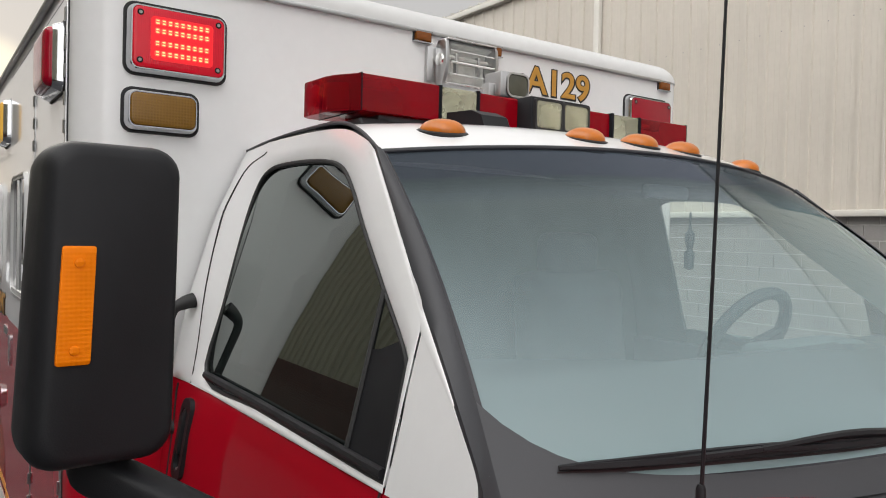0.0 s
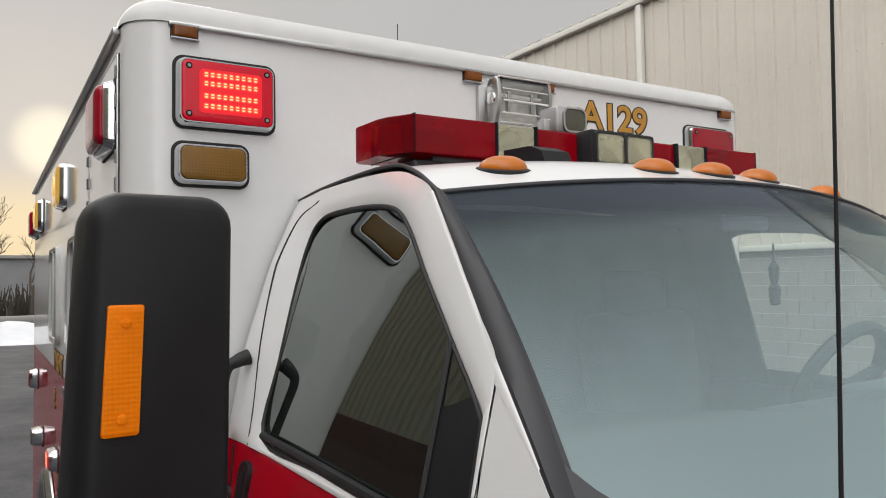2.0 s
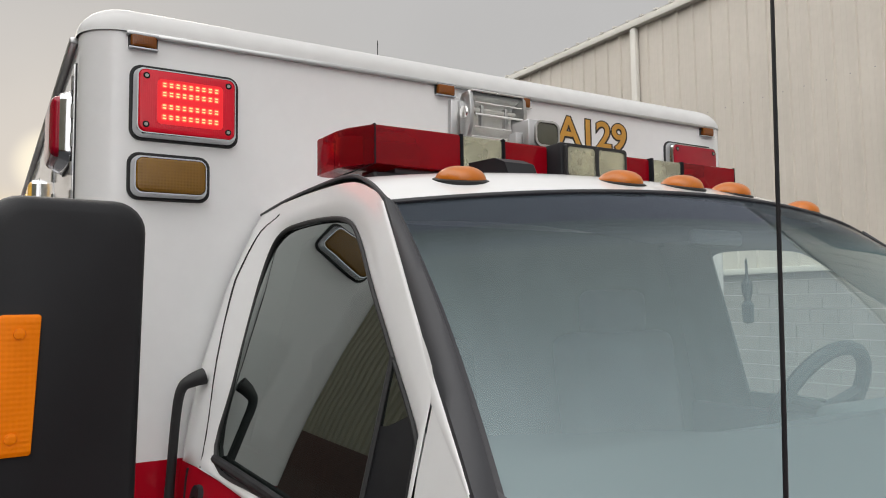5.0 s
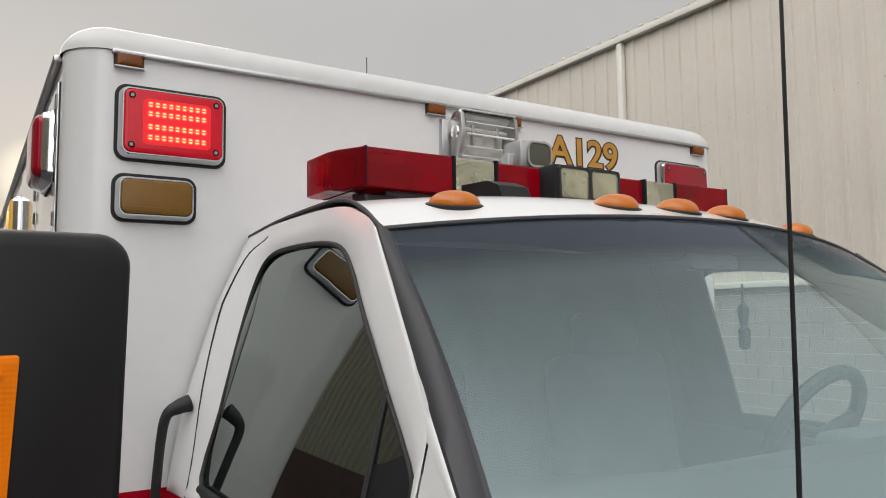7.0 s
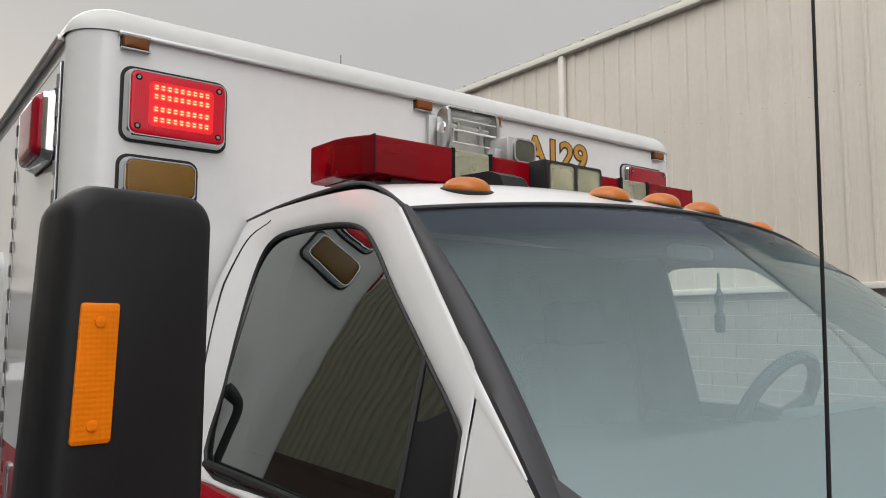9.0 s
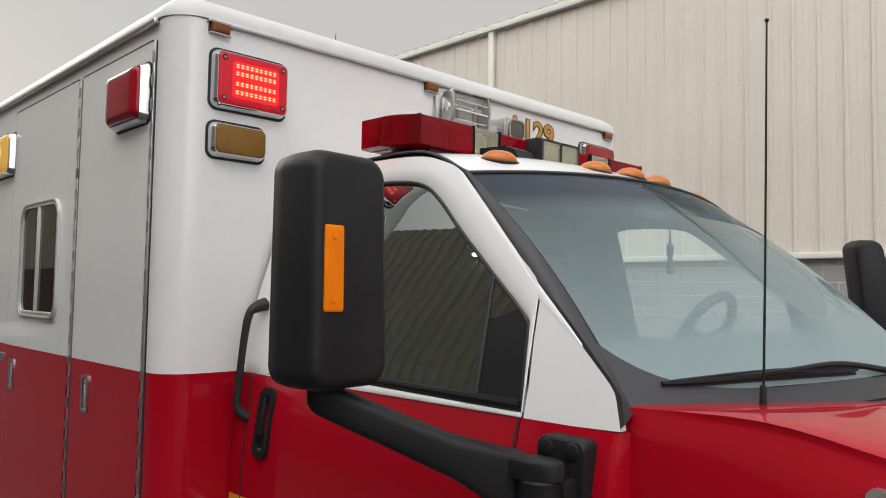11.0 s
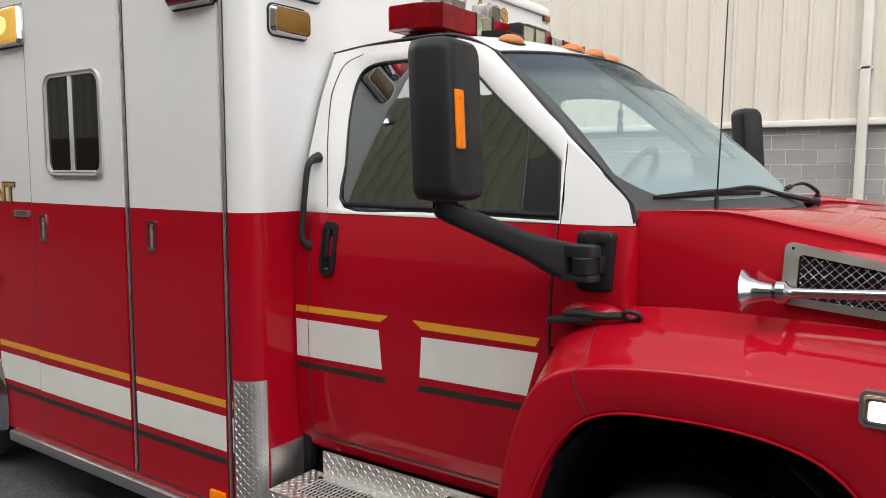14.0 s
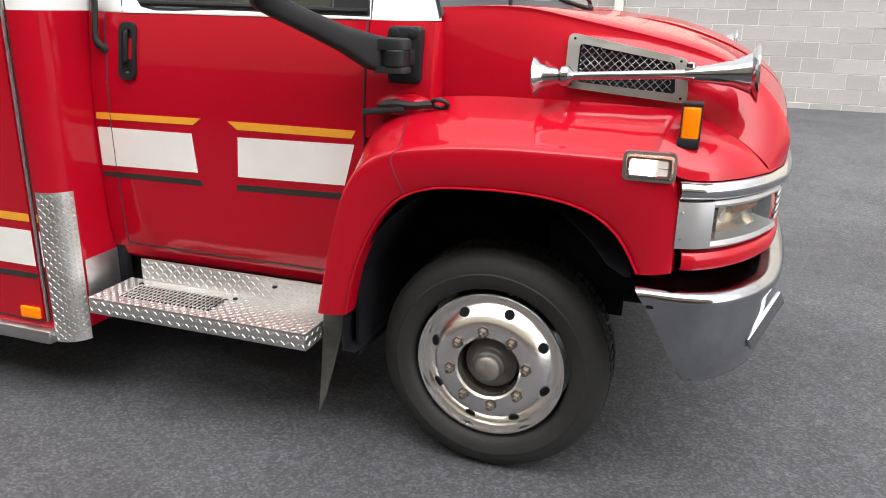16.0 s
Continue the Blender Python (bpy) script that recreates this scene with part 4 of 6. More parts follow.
# hood and nose
H = [  # base, shoulder, quarter, crest, by station from the cowl to the nose
    [(-0.275, -0.930, 1.26), (-0.272, -0.930, 1.42), (-0.268, -0.918, 1.525), (-0.235, -0.86, 1.546), (-0.055, -0.48, 1.536), (0.030, -0.40, 1.522), (0.070, 0, 1.526)],
    [(0.00, -0.952, 1.27), (0.00, -0.942, 1.42), (0.00, -0.918, 1.532), (0.00, -0.87, 1.554), (0.06, -0.46, 1.548), (0.085, -0.40, 1.538), (0.120, 0, 1.542)],
    [(0.20, -0.955, 1.272), (0.20, -0.945, 1.40), (0.20, -0.915, 1.495), (0.20, -0.865, 1.526), (0.22, -0.46, 1.533), (0.235, -0.40, 1.530), (0.25, 0, 1.536)],
    [(0.40, -0.958, 1.272), (0.40, -0.945, 1.38), (0.405, -0.912, 1.455), (0.41, -0.86, 1.487), (0.42, -0.455, 1.505), (0.425, -0.395, 1.511), (0.44, 0, 1.516)],
    [(0.555, -0.965, 1.255), (0.56, -0.945, 1.345), (0.565, -0.900, 1.413), (0.575, -0.845, 1.445), (0.59, -0.445, 1.455), (0.60, -0.39, 1.459), (0.61, 0, 1.462)],
    [(0.655, -0.985, 1.215), (0.675, -0.945, 1.30), (0.695, -0.885, 1.362), (0.70, -0.82, 1.380), (0.725, -0.43, 1.392), (0.73, -0.38, 1.394), (0.74, 0, 1.396)],
    [(0.720, -0.990, 1.175), (0.755, -0.93, 1.24), (0.785, -0.86, 1.285), (0.790, -0.79, 1.298), (0.815, -0.42, 1.316), (0.818, -0.37, 1.318), (0.83, 0, 1.322)],
    [(0.765, -0.980, 1.135), (0.805, -0.91, 1.165), (0.835, -0.835, 1.195), (0.835, -0.77, 1.205), (0.858, -0.41, 1.222), (0.862, -0.36, 1.222), (0.872, 0, 1.226)],
    [(0.785, -0.968, 1.108), (0.812, -0.89, 1.108), (0.832, -0.82, 1.108), (0.845, -0.75, 1.108), (0.866, -0.40, 1.108), (0.869, -0.35, 1.108), (0.88, 0, 1.108)],
]
rowsH = [r + [(x, -y, z) for x, y, z in r[-2::-1]] for r in H]
hood = part("hood", grid(smooth_grid(rowsH, 4, 4)), RED, amb, "glossy red sloping hood", smooth=50)


def nose_curve(out=0.0, n=5):
    """The nose from above, kerb side round to the middle."""
    pts = [(0.543, -1.207), (0.605, -1.188), (0.68, -1.125), (0.745, -1.035), (0.790, -0.945), (0.830, -0.82), (0.860, -0.50), (0.875, 0.0)]
    full = pts + [(x, -y) for x, y in pts[-2::-1]]
    c = spline([(x, y, 0) for x, y in full], n)
    res = []
    for i, p in enumerate(c):
        d = np.array(c[min(i + 1, len(c) - 1)]) - np.array(c[max(i - 1, 0)])
        nrm = np.array((d[1], -d[0], 0)) / np.hypot(d[0], d[1])
        res.append(np.array(p) + out * nrm)
    return res


def fender(s):
    I = [(-0.476, 0.552), (-0.450, 0.68), (-0.411, 0.790), (-0.355, 0.895), (-0.280, 0.972), (-0.18, 1.012), (-0.05, 1.024), (0.08, 1.026), (0.20, 1.016), (0.30, 0.990), (0.37, 0.945), (0.415, 0.89), (0.452, 0.822)]
    O = [(-0.580, 0.545), (-0.553, 0.69), (-0.520, 0.840), (-0.475, 0.98), (-0.405, 1.075), (-0.295, 1.125), (-0.12, 1.150), (0.06, 1.160), (0.22, 1.160), (0.36, 1.158), (0.475, 1.148), (0.541, 1.06), (0.545, 0.842)]
    C = [(-0.595, 0.545, 0.985), (-0.575, 0.70, 0.985), (-0.555, 0.86, 0.985), (-0.525, 1.02, 0.985), (-0.465, 1.155, 0.975), (-0.345, 1.245, 0.955), (-0.14, 1.272, 0.95), (0.06, 1.276, 0.953), (0.22, 1.276, 0.955), (0.40, 1.272, 0.958), (0.54, 1.258, 0.963), (0.549, 1.07, 1.19), (0.550, 0.842, 1.19)]
    rows = []
    for (xi, zi), (xo, zo), (xc, zc, yc) in zip(I, O, C):
        q = (0.55 * xo + 0.45 * xc, zo + 0.62 * (zc - zo))
        rows.append([(xi, s * 1.13, zi - 0.004), (xi, s * 1.192, zi), (0.9 * xi + 0.1 * xo, s * 1.207, 0.9 * zi + 0.1 * zo), (0.5 * (xi + xo), s * 1.216, 0.5 * (zi + zo)),
                     (0.14 * xi + 0.86 * xo, s * 1.214, 0.14 * zi + 0.86 * zo), (xo, s * 1.206, zo), (0.9 * xo + 0.1 * xc, s * (1.185 * 0.92 + yc * 0.08), zo + 0.16 * (zc - zo)), (q[0], s * (1.19 * 0.52 + yc * 0.48), q[1]), (xc, s * yc, zc)])
    rows = smooth_grid(rows, 3, 4)
    f = part("fender", grid(rows), RED, amb, "flared red front fender", smooth=40)
    part("fender_seam", tube([mix(rows[int(r)][c], rows[int(r) + 1][c], r % 1) for c, r in ((c, float(np.interp(c, (3, 6, 15, 24), (16.6, 17.0, 20.0, 20.2)))) for c in range(3, len(rows[0])))], 0.0014, 5), RUBBER, f)
    # raised lip along the arch
    lip = spline([(x, s * 1.208, z + 0.004) for x, z in I], 4)
    part("arch_lip", tube(lip, 0.0042, 8), RED, f)
    # corner between the fender and the nose
    O2 = [(0.47, -1.190, 1.148), (0.545, -1.192, 1.112), (0.62, -1.176, 1.108), (0.70, -1.100, 1.108), (0.75, -1.028, 1.108), (0.785, -0.968, 1.108)]
    C2 = [(0.54, -0.963, 1.258), (0.585, -0.970, 1.245), (0.63, -0.978, 1.228), (0.675, -0.988, 1.203), (0.725, -0.989, 1.17), (0.786, -0.967, 1.1085)]
    rows = []
    for a, b in zip(O2, C2):
        a, b = np.array(a), np.array(b)
        up = np.array((0, 0, 1)) * np.linalg.norm(a - b)
        rows.append([tuple(p * np.array((1, -s, 1))) for p in (a, a * 0.93 + b * 0.07 + up * 0.10, a * 0.66 + b * 0.34 + up * 0.17, a * 0.3 + b * 0.7 + up * 0.10, b)])
    part("fender_corner", grid(smooth_grid(rows, 3, 4)), RED, f, smooth=60)
    # inner liner
    rows = []
    for k in range(25):
        t = math.pi * (1.15 - 1.3 * k / 24)
        rows.append([(-0.012 + 0.50 * math.cos(t), s * y, max(0.42 + 0.62 * math.sin(t), 0.40 if math.cos(t) < 0 else 0.80)) for y in (1.17, 0.9, 0.62)])
    part("wheel_well", grid(rows), DARK, f)
    part("well_back", box((-0.478, s * 0.86, 0.56), (0.012, 0.50, 0.40)), DARK, f)
    part("well_wall", box((-0.08, s * 0.60, 0.77), (0.92, 0.03, 0.64)), DARK, f)
    # mud flap
    bm = slab([(-0.50, 0.57), (-0.605, 0.57), (-0.622, 0.30), (-0.640, 0.10), (-0.612, 0.17), (-0.555, 0.38)], lambda a, b, d: (a, s * (1.10 + d), b), 0.0, 0.012, 0)
    part("mud_flap", bm, FLAP, amb, "black rubber mud flap")
    # hood catch on the fender
    c = part("hood_catch", box((-0.400, s * 1.048, 1.222), (0.150, 0.034, 0.020), 0.006, 2, Euler((0, radians(-8), 0)).to_matrix()), RUBBER, amb, "black rubber hood catch on a red boss")
    strap = spline([(-0.42, s * 1.052, 1.236), (-0.36, s * 1.056, 1.246), (-0.30, s * 1.054, 1.243), (-0.235, s * 1.048, 1.250)], 4)
    part("catch_strap", tube(strap, [0.008, 0.011, 0.014, 0.015, 0.014, 0.013, 0.012, 0.011, 0.011, 0.011, 0.012, 0.013, 0.012], 8), RUBBER, c)
    loop = [(-0.212 + 0.026 * math.cos(t), s * (1.046 + 0.012 * math.sin(t)), 1.252 + 0.014 * math.sin(t)) for t in np.linspace(0, 2 * math.pi, 17)]
    part("catch_loop", tube(loop, 0.0075, 8, None, False), RUBBER, c)
    dome = grid([[(-0.345 + 0.115 * math.cos(e) * math.cos(t), s * (0.990 + 0.052 * math.cos(e) * math.sin(t)), 1.222 + 0.052 * math.sin(e)) for t in np.linspace(0, 2 * math.pi, 29)[:-1]] for e in np.linspace(-0.3, math.pi / 2, 9)], True)
    part("catch_boss", dome, RED, c, smooth=60)


both(fender)


# chrome strip, headlamp bezel and lower valance round the nose
def ring_strip(name, prof, material, parent, label="", lo=0, hi=None, smooth=40):
    """Sweeps (out, z) pairs round the nose."""
    rows = [nose_curve(o) for o, z in prof]
    n = len(rows[0])
    hi = n if hi is None else hi
    return part(name, grid([[(p[0], p[1], z) for p in r[lo:hi]] for r, (o, z) in zip(rows, prof)]), material, parent, label, smooth)


ring_strip("nose_strip", [(-0.02, 1.106), (0.010, 1.104), (0.022, 1.094), (0.026, 1.082), (0.020, 1.066), (0.008, 1.056), (-0.03, 1.054)], CHROME, amb, "bright chrome strip round the nose")
NN = len(nose_curve())


def headlamp(s):
    rng = (0, 8) if s < 0 else (NN - 8, NN)
    bez = ring_strip("headlamp_bezel", [(-0.02, 1.052), (0.006, 1.050), (0.008, 1.045), (0.008, 0.924), (0.004, 0.916), (-0.02, 0.915)], SILVER, amb, "silver headlamp surround", *rng)
    rng2 = (7, 25) if s < 0 else (NN - 25, NN - 7)
    ring_strip("bezel_top", [(-0.07, 1.026), (0.006, 1.034), (0.010, 1.042), (0.004, 1.052), (-0.02, 1.053)], SILVER, bez, "", *rng2)
    ring_strip("bezel_foot", [(-0.09, 0.958), (-0.05, 0.948), (0.004, 0.936), (0.008, 0.922), (0.002, 0.914), (-0.02, 0.913)], SILVER, bez, "", *rng2)
    # reflector bowl and clear cover
    ring_strip("reflector", [(-0.030, 1.038), (-0.045, 1.02), (-0.052, 0.99), (-0.046, 0.96), (-0.030, 0.938)], YELLOWED, bez, "yellowed headlamp reflector", *((8, 22) if s < 0 else (NN - 22, NN - 8)))
    ring_strip("turn_reflector", [(-0.026, 1.036), (-0.036, 1.022), (-0.042, 0.998), (-0.040, 0.990)], AMBER_B, bez, "amber turn lamp behind the cover", *((13, 23) if s < 0 else (NN - 23, NN - 13)))
    cov = ring_strip("lamp_cover", [(0.000, 1.040), (0.004, 1.02), (0.005, 0.98), (0.003, 0.93)], CLEARCOVER, bez, "clear headlamp cover", *((7, 23) if s < 0 else (NN - 23, NN - 7)))
    cov.visible_shadow = False
    p = nose_curve()[8 if s < 0 else NN - 9]
    q = nose_curve(-0.11)[9 if s < 0 else NN - 10]
    part("lamp_edge", grid([[(p[0], p[1], z), ((p[0] + q[0]) / 2, (p[1] + q[1]) / 2, z), (q[0], q[1], z)] for z in (0.93, 0.96, 1.0, 1.045)]), YELLOWED, bez)
    pc = nose_curve(-0.06)[14 if s < 0 else NN - 15]
    part("bulb_shield", lathe([(0, 0), (0.0, 0.042), (0.03, 0.050), (0.05, 0.046), (0.052, 0)], (pc[0] - 0.06, pc[1], 0.988), (1, 0, 0), 24), LAMPGLASS, bez)
    for z in (0.945, 1.02):
        a = nose_curve(0.009)[1 if s < 0 else NN - 2]
        part("rivet", lathe([(0, 0.004), (0.003, 0.003), (0.004, 0)], (a[0], a[1], z), (0.15, s, 0), 8), ALU, bez)
    # red valance below, broken by a seam
    ring_strip("lamp_valance", [(-0.03, 0.905), (0.000, 0.902), (0.008, 0.893), (0.010, 0.875), (0.004, 0.853), (-0.03, 0.848)], RED, amb, "red valance under the headlamp", *((2, 34) if s < 0 else (NN - 34, NN - 2)))


both(headlamp)
# grille between the headlamps
gr = ring_strip("grille_surround", [(-0.06, 1.05), (-0.02, 1.045), (-0.02, 0.93), (-0.06, 0.92)], DARK, amb, "dark front grille", 24, NN - 24)
bmg = bmesh.new()
for k in range(5):
    z = 0.94 + 0.024 * k
    tube([(p[0], p[1], z) for p in nose_curve(0.0)[24:NN - 24]], 0.006, 6, bmg)
part("grille_bars", bmg, CHROME, gr)
part("front_frame", box((0.42, 0, 0.72), (0.62, 1.5, 0.24), 0.02), DARK, amb)


# bumper
def bumper():
    pts = [(0.455, -1.268), (0.56, -1.266), (0.66, -1.240), (0.735, -1.180), (0.80, -1.085), (0.848, -0.96), (0.880, -0.75), (0.902, -0.40), (0.91, 0.0)]
    full = pts + [(x, -y) for x, y in pts[-2::-1]]
    c = [np.array(p) for p in spline([(x, y, 0) for x, y in full], 5)]
    n = len(c)
    prof = [(-0.15, 0.796, 0), (-0.070, 0.800, 0), (-0.030, 0.803, 0), (-0.006, 0.800, 0), (0.004, 0.788, 0.05), (0.004, 0.770, 0.12), (-0.004, 0.745, 0.22), (-0.006, 0.700, 0.40), (-0.010, 0.640, 0.62), (-0.020, 0.585, 0.80), (-0.028, 0.540, 0.95), (-0.036, 0.522, 1.0), (-0.05, 0.514, 1.0)]
    rows = []
    for o, z, cut in prof:
        row = []
        for i, p in enumerate(c):
            d = c[min(i + 1, n - 1)] - c[max(i - 1, 0)]
            nrm = np.array((d[1], -d[0], 0)) / np.hypot(d[0], d[1])
            q = p + o * nrm
            # the ends slant forward towards the foot
            k = max(0.0, 1 - i / 9.0) if i < n / 2 else max(0.0, 1 - (n - 1 - i) / 9.0)
            row.append((q[0] + 0.150 * cut * k ** 1.0, q[1] * (1 - 0.02 * cut * k), z))
        rows.append(row)
    b = part("front_bumper", grid(rows), DARKCHROME, amb, "wide chrome front bumper", smooth=50)
    # fog lamp recess and tow hook openings, dark pads at the ends
    bm = bmesh.new()
    for s in (-1, 1):
        box((0.50, s * 1.258, 0.755), (0.022, 0.012, 0.018), 0.003, 2, None, bm)
    part("bumper_bracket", bm, DARK, b)
    for s in (-1, 1):
        along = Vector((0.081, -s * 0.12, 0.127)).normalized()
        out = Vector((0.85, s * 0.53, 0.0))
        out = (out - along * out.dot(along)).normalized()
        turn = Matrix((along, out.cross(along), out)).transposed()
        part("bumper_bracket", box((0.829, s * 1.022, 0.668), (0.190, 0.058, 0.014), 0.005, 2, turn), DARKCHROME, b, "slanted bright bracket on the bumper")
    part("bumper_beam", box((0.70, 0, 0.70), (0.24, 1.7, 0.14), 0.02), DARK, b)
    # unseen dark boxes added to stand for the shade under the nose
    part("engine_pan", box((0.30, 0, 0.60), (0.66, 1.00, 0.30), 0.05, 3), DARK, b)
    part("axle_beam", box((0.05, 0, 0.385), (0.12, 1.70, 0.11), 0.03, 3), DARK, b)


bumper()
# unseen boxes under the cab and module, added to shade the ground
for s in (-1, 1):
    part("frame_rail", box((-2.6, s * 0.44, 0.62), (5.6, 0.09, 0.25), 0.012), DARK, amb)
part("gearbox", box((-0.85, 0, 0.50), (1.3, 0.62, 0.42), 0.08, 3), DARK, amb)
part("fuel_tank", box((-1.25, 0.72, 0.46), (1.2, 0.44, 0.42), 0.06, 3), DARK, amb)


# ---- the ambulance: fittings ----
def hood_vent(s):
    A = [(0.165, 1.480), (0.520, 1.415), (0.530, 1.288), (0.163, 1.318)]
    c = np.mean(A, 0)
    inner = [tuple(c + (np.array(p) - c) * np.array((0.80, 0.70))) for p in A]

    def rounded(poly, r=0.02, n=4):
        out = []
        m = len(poly)
        for i in range(m):
            p, a, b = np.array(poly[i]), np.array(poly[i - 1]), np.array(poly[(i + 1) % m])
            u, v = (a - p) / np.linalg.norm(a - p), (b - p) / np.linalg.norm(b - p)
            for k in range(n + 1):
                t = k / n
                out.append(tuple((p + u * r) * (1 - t) ** 2 + 2 * p * t * (1 - t) + (p + v * r) * t * t))
        return out
    def pl(a, b, d):
        y = float(np.interp(b, (1.27, 1.40, 1.48), (0.958, 0.945, 0.927)))
        return (a, s * (y + d), b)
    v = part("hood_vent", frame_ring(rounded(A, 0.022), rounded(inner, 0.012), pl, -0.01, 0.016), SATIN, amb, "satin metal vent with a woven wire mesh")
    part("vent_back", slab(rounded(inner, 0.01), pl, -0.006, 0.008), DARK, v)
    bm = bmesh.new()
    x0, x1, z0, z1 = 0.19, 0.50, 1.30, 1.47
    for sgn in (1, -1):
        for k in range(-14, 30):
            pts = []
            for j in range(60):
                x = x0 + (x1 - x0) * j / 59
                z = 1.30 + sgn * (x - x0) * 0.95 + k * 0.023 - (0.16 if sgn > 0 else 0)
                # keep what lies inside the opening
                xa = (x - inner[0][0]) / (inner[1][0] - inner[0][0])
                top = inner[0][1] + (inner[1][1] - inner[0][1]) * xa
                bot = inner[3][1] + (inner[2][1] - inner[3][1]) * xa
                if 0.01 < xa < 0.99 and bot < z < top:
                    pts.append(pl(x, z, 0.0115 + sgn * 0.002))
            if len(pts) > 2:
                tube([pts[0], pts[len(pts) // 2], pts[-1]], 0.0017, 4, bm, False)
    tagged(part("vent_mesh", bm, ALU, v, "woven bright wire mesh"), kind="stuff")
    for p, q in zip(A, inner):
        part("vent_screw", lathe([(0.0, 0.0042), (0.003, 0.0036), (0.004, 0)], pl(*mix(p, q, 0.55), 0.016), (0, s, 0), 8), DARK, v)


both(hood_vent)


def horn(s):
    y = s * 1.045
    o = Vector((0.085, y, 1.352))
    h = part("air_horn", lathe([(0.0, 0.056), (0.004, 0.060), (0.010, 0.056), (0.022, 0.040), (0.045, 0.028), (0.075, 0.022), (0.085, 0.030), (0.105, 0.030), (0.112, 0.020), (0.12, 0.012), (0.42, 0.013), (0.44, 0.018), (0.50, 0.026), (0.56, 0.036), (0.605, 0.056), (0.62, 0.078), (0.624, 0.080), (0.624, 0.074), (0.60, 0.05), (0.55, 0.02), (0.5, 0.0)], o, (1, 0, 0.062), 28), DARKCHROME, amb, "long chrome air horn along the hood")
    part("horn_mouth", lathe([(0.012, 0.0), (0.012, 0.044)], o, (1, 0, 0.062), 24), DARK, h)
    part("horn_mount", box((0.185, s * 1.01, 1.352), (0.030, 0.09, 0.034), 0.008), DARKCHROME, h)
    bm = bmesh.new()
    box((0.53, s * 1.0, 1.385), (0.030, 0.12, 0.028), 0.006, 2, None, bm)
    lathe([(0, 0.012), (0.024, 0.012), (0.028, 0.007), (0.029, 0)], (0.53, y, 1.385), (0, 0, 1), 10, bm)
    part("horn_mount", bm, DARKCHROME, h)


both(horn)


def turn_lamp(s):
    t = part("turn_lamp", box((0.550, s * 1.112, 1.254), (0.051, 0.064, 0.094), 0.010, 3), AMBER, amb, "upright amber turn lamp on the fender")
    part("lamp_case", box((0.550, s * 1.108, 1.306), (0.055, 0.068, 0.010), 0.004), BLACKP, t)
    part("lamp_foot", box((0.548, s * 1.108, 1.200), (0.060, 0.078, 0.030), 0.006), BLACKP, t)
    for x in (0.5240, 0.5760):
        part("lamp_rib", box((x, s * 1.110, 1.254), (0.004, 0.065, 0.094), 0.001), BLACKP, t)


both(turn_lamp)


def fender_strobe(s, lit):
    pl = lambda a, b, d: (0.456 + a, s * (1.196 + d - 0.06 * max(b, 0)), 1.140 + b)
    f = part("fender_lamp", frame_ring(rrect(0.144, 0.082, 0.016), rrect(0.130, 0.068, 0.010), pl, 0.0, 0.020), SATIN, amb, "small rectangular warning lamp on the fender" + (", lit white" if lit else ""))
    part("inner_rim", frame_ring(rrect(0.118, 0.056, 0.010), rrect(0.106, 0.044, 0.007), pl, 0.010, 0.033), CHROME, f)
    part("lens", slab(rrect(0.128, 0.066, 0.010), pl, 0.004, 0.027, 0.003), CLEARL, f)
    for k in range(3):
        for j in range(2):
            bm = slab(rrect(0.031, 0.018, 0.004), lambda a, b, d: pl(a - 0.034 + 0.034 * k, b - 0.0105 + 0.021 * j, d), 0.02, 0.031, 0)
            part("diode", bm, STROBE if lit and k < 2 else LAMPGLASS, f)


fender_strobe(-1, STROBE_ON)
fender_strobe(1, False)


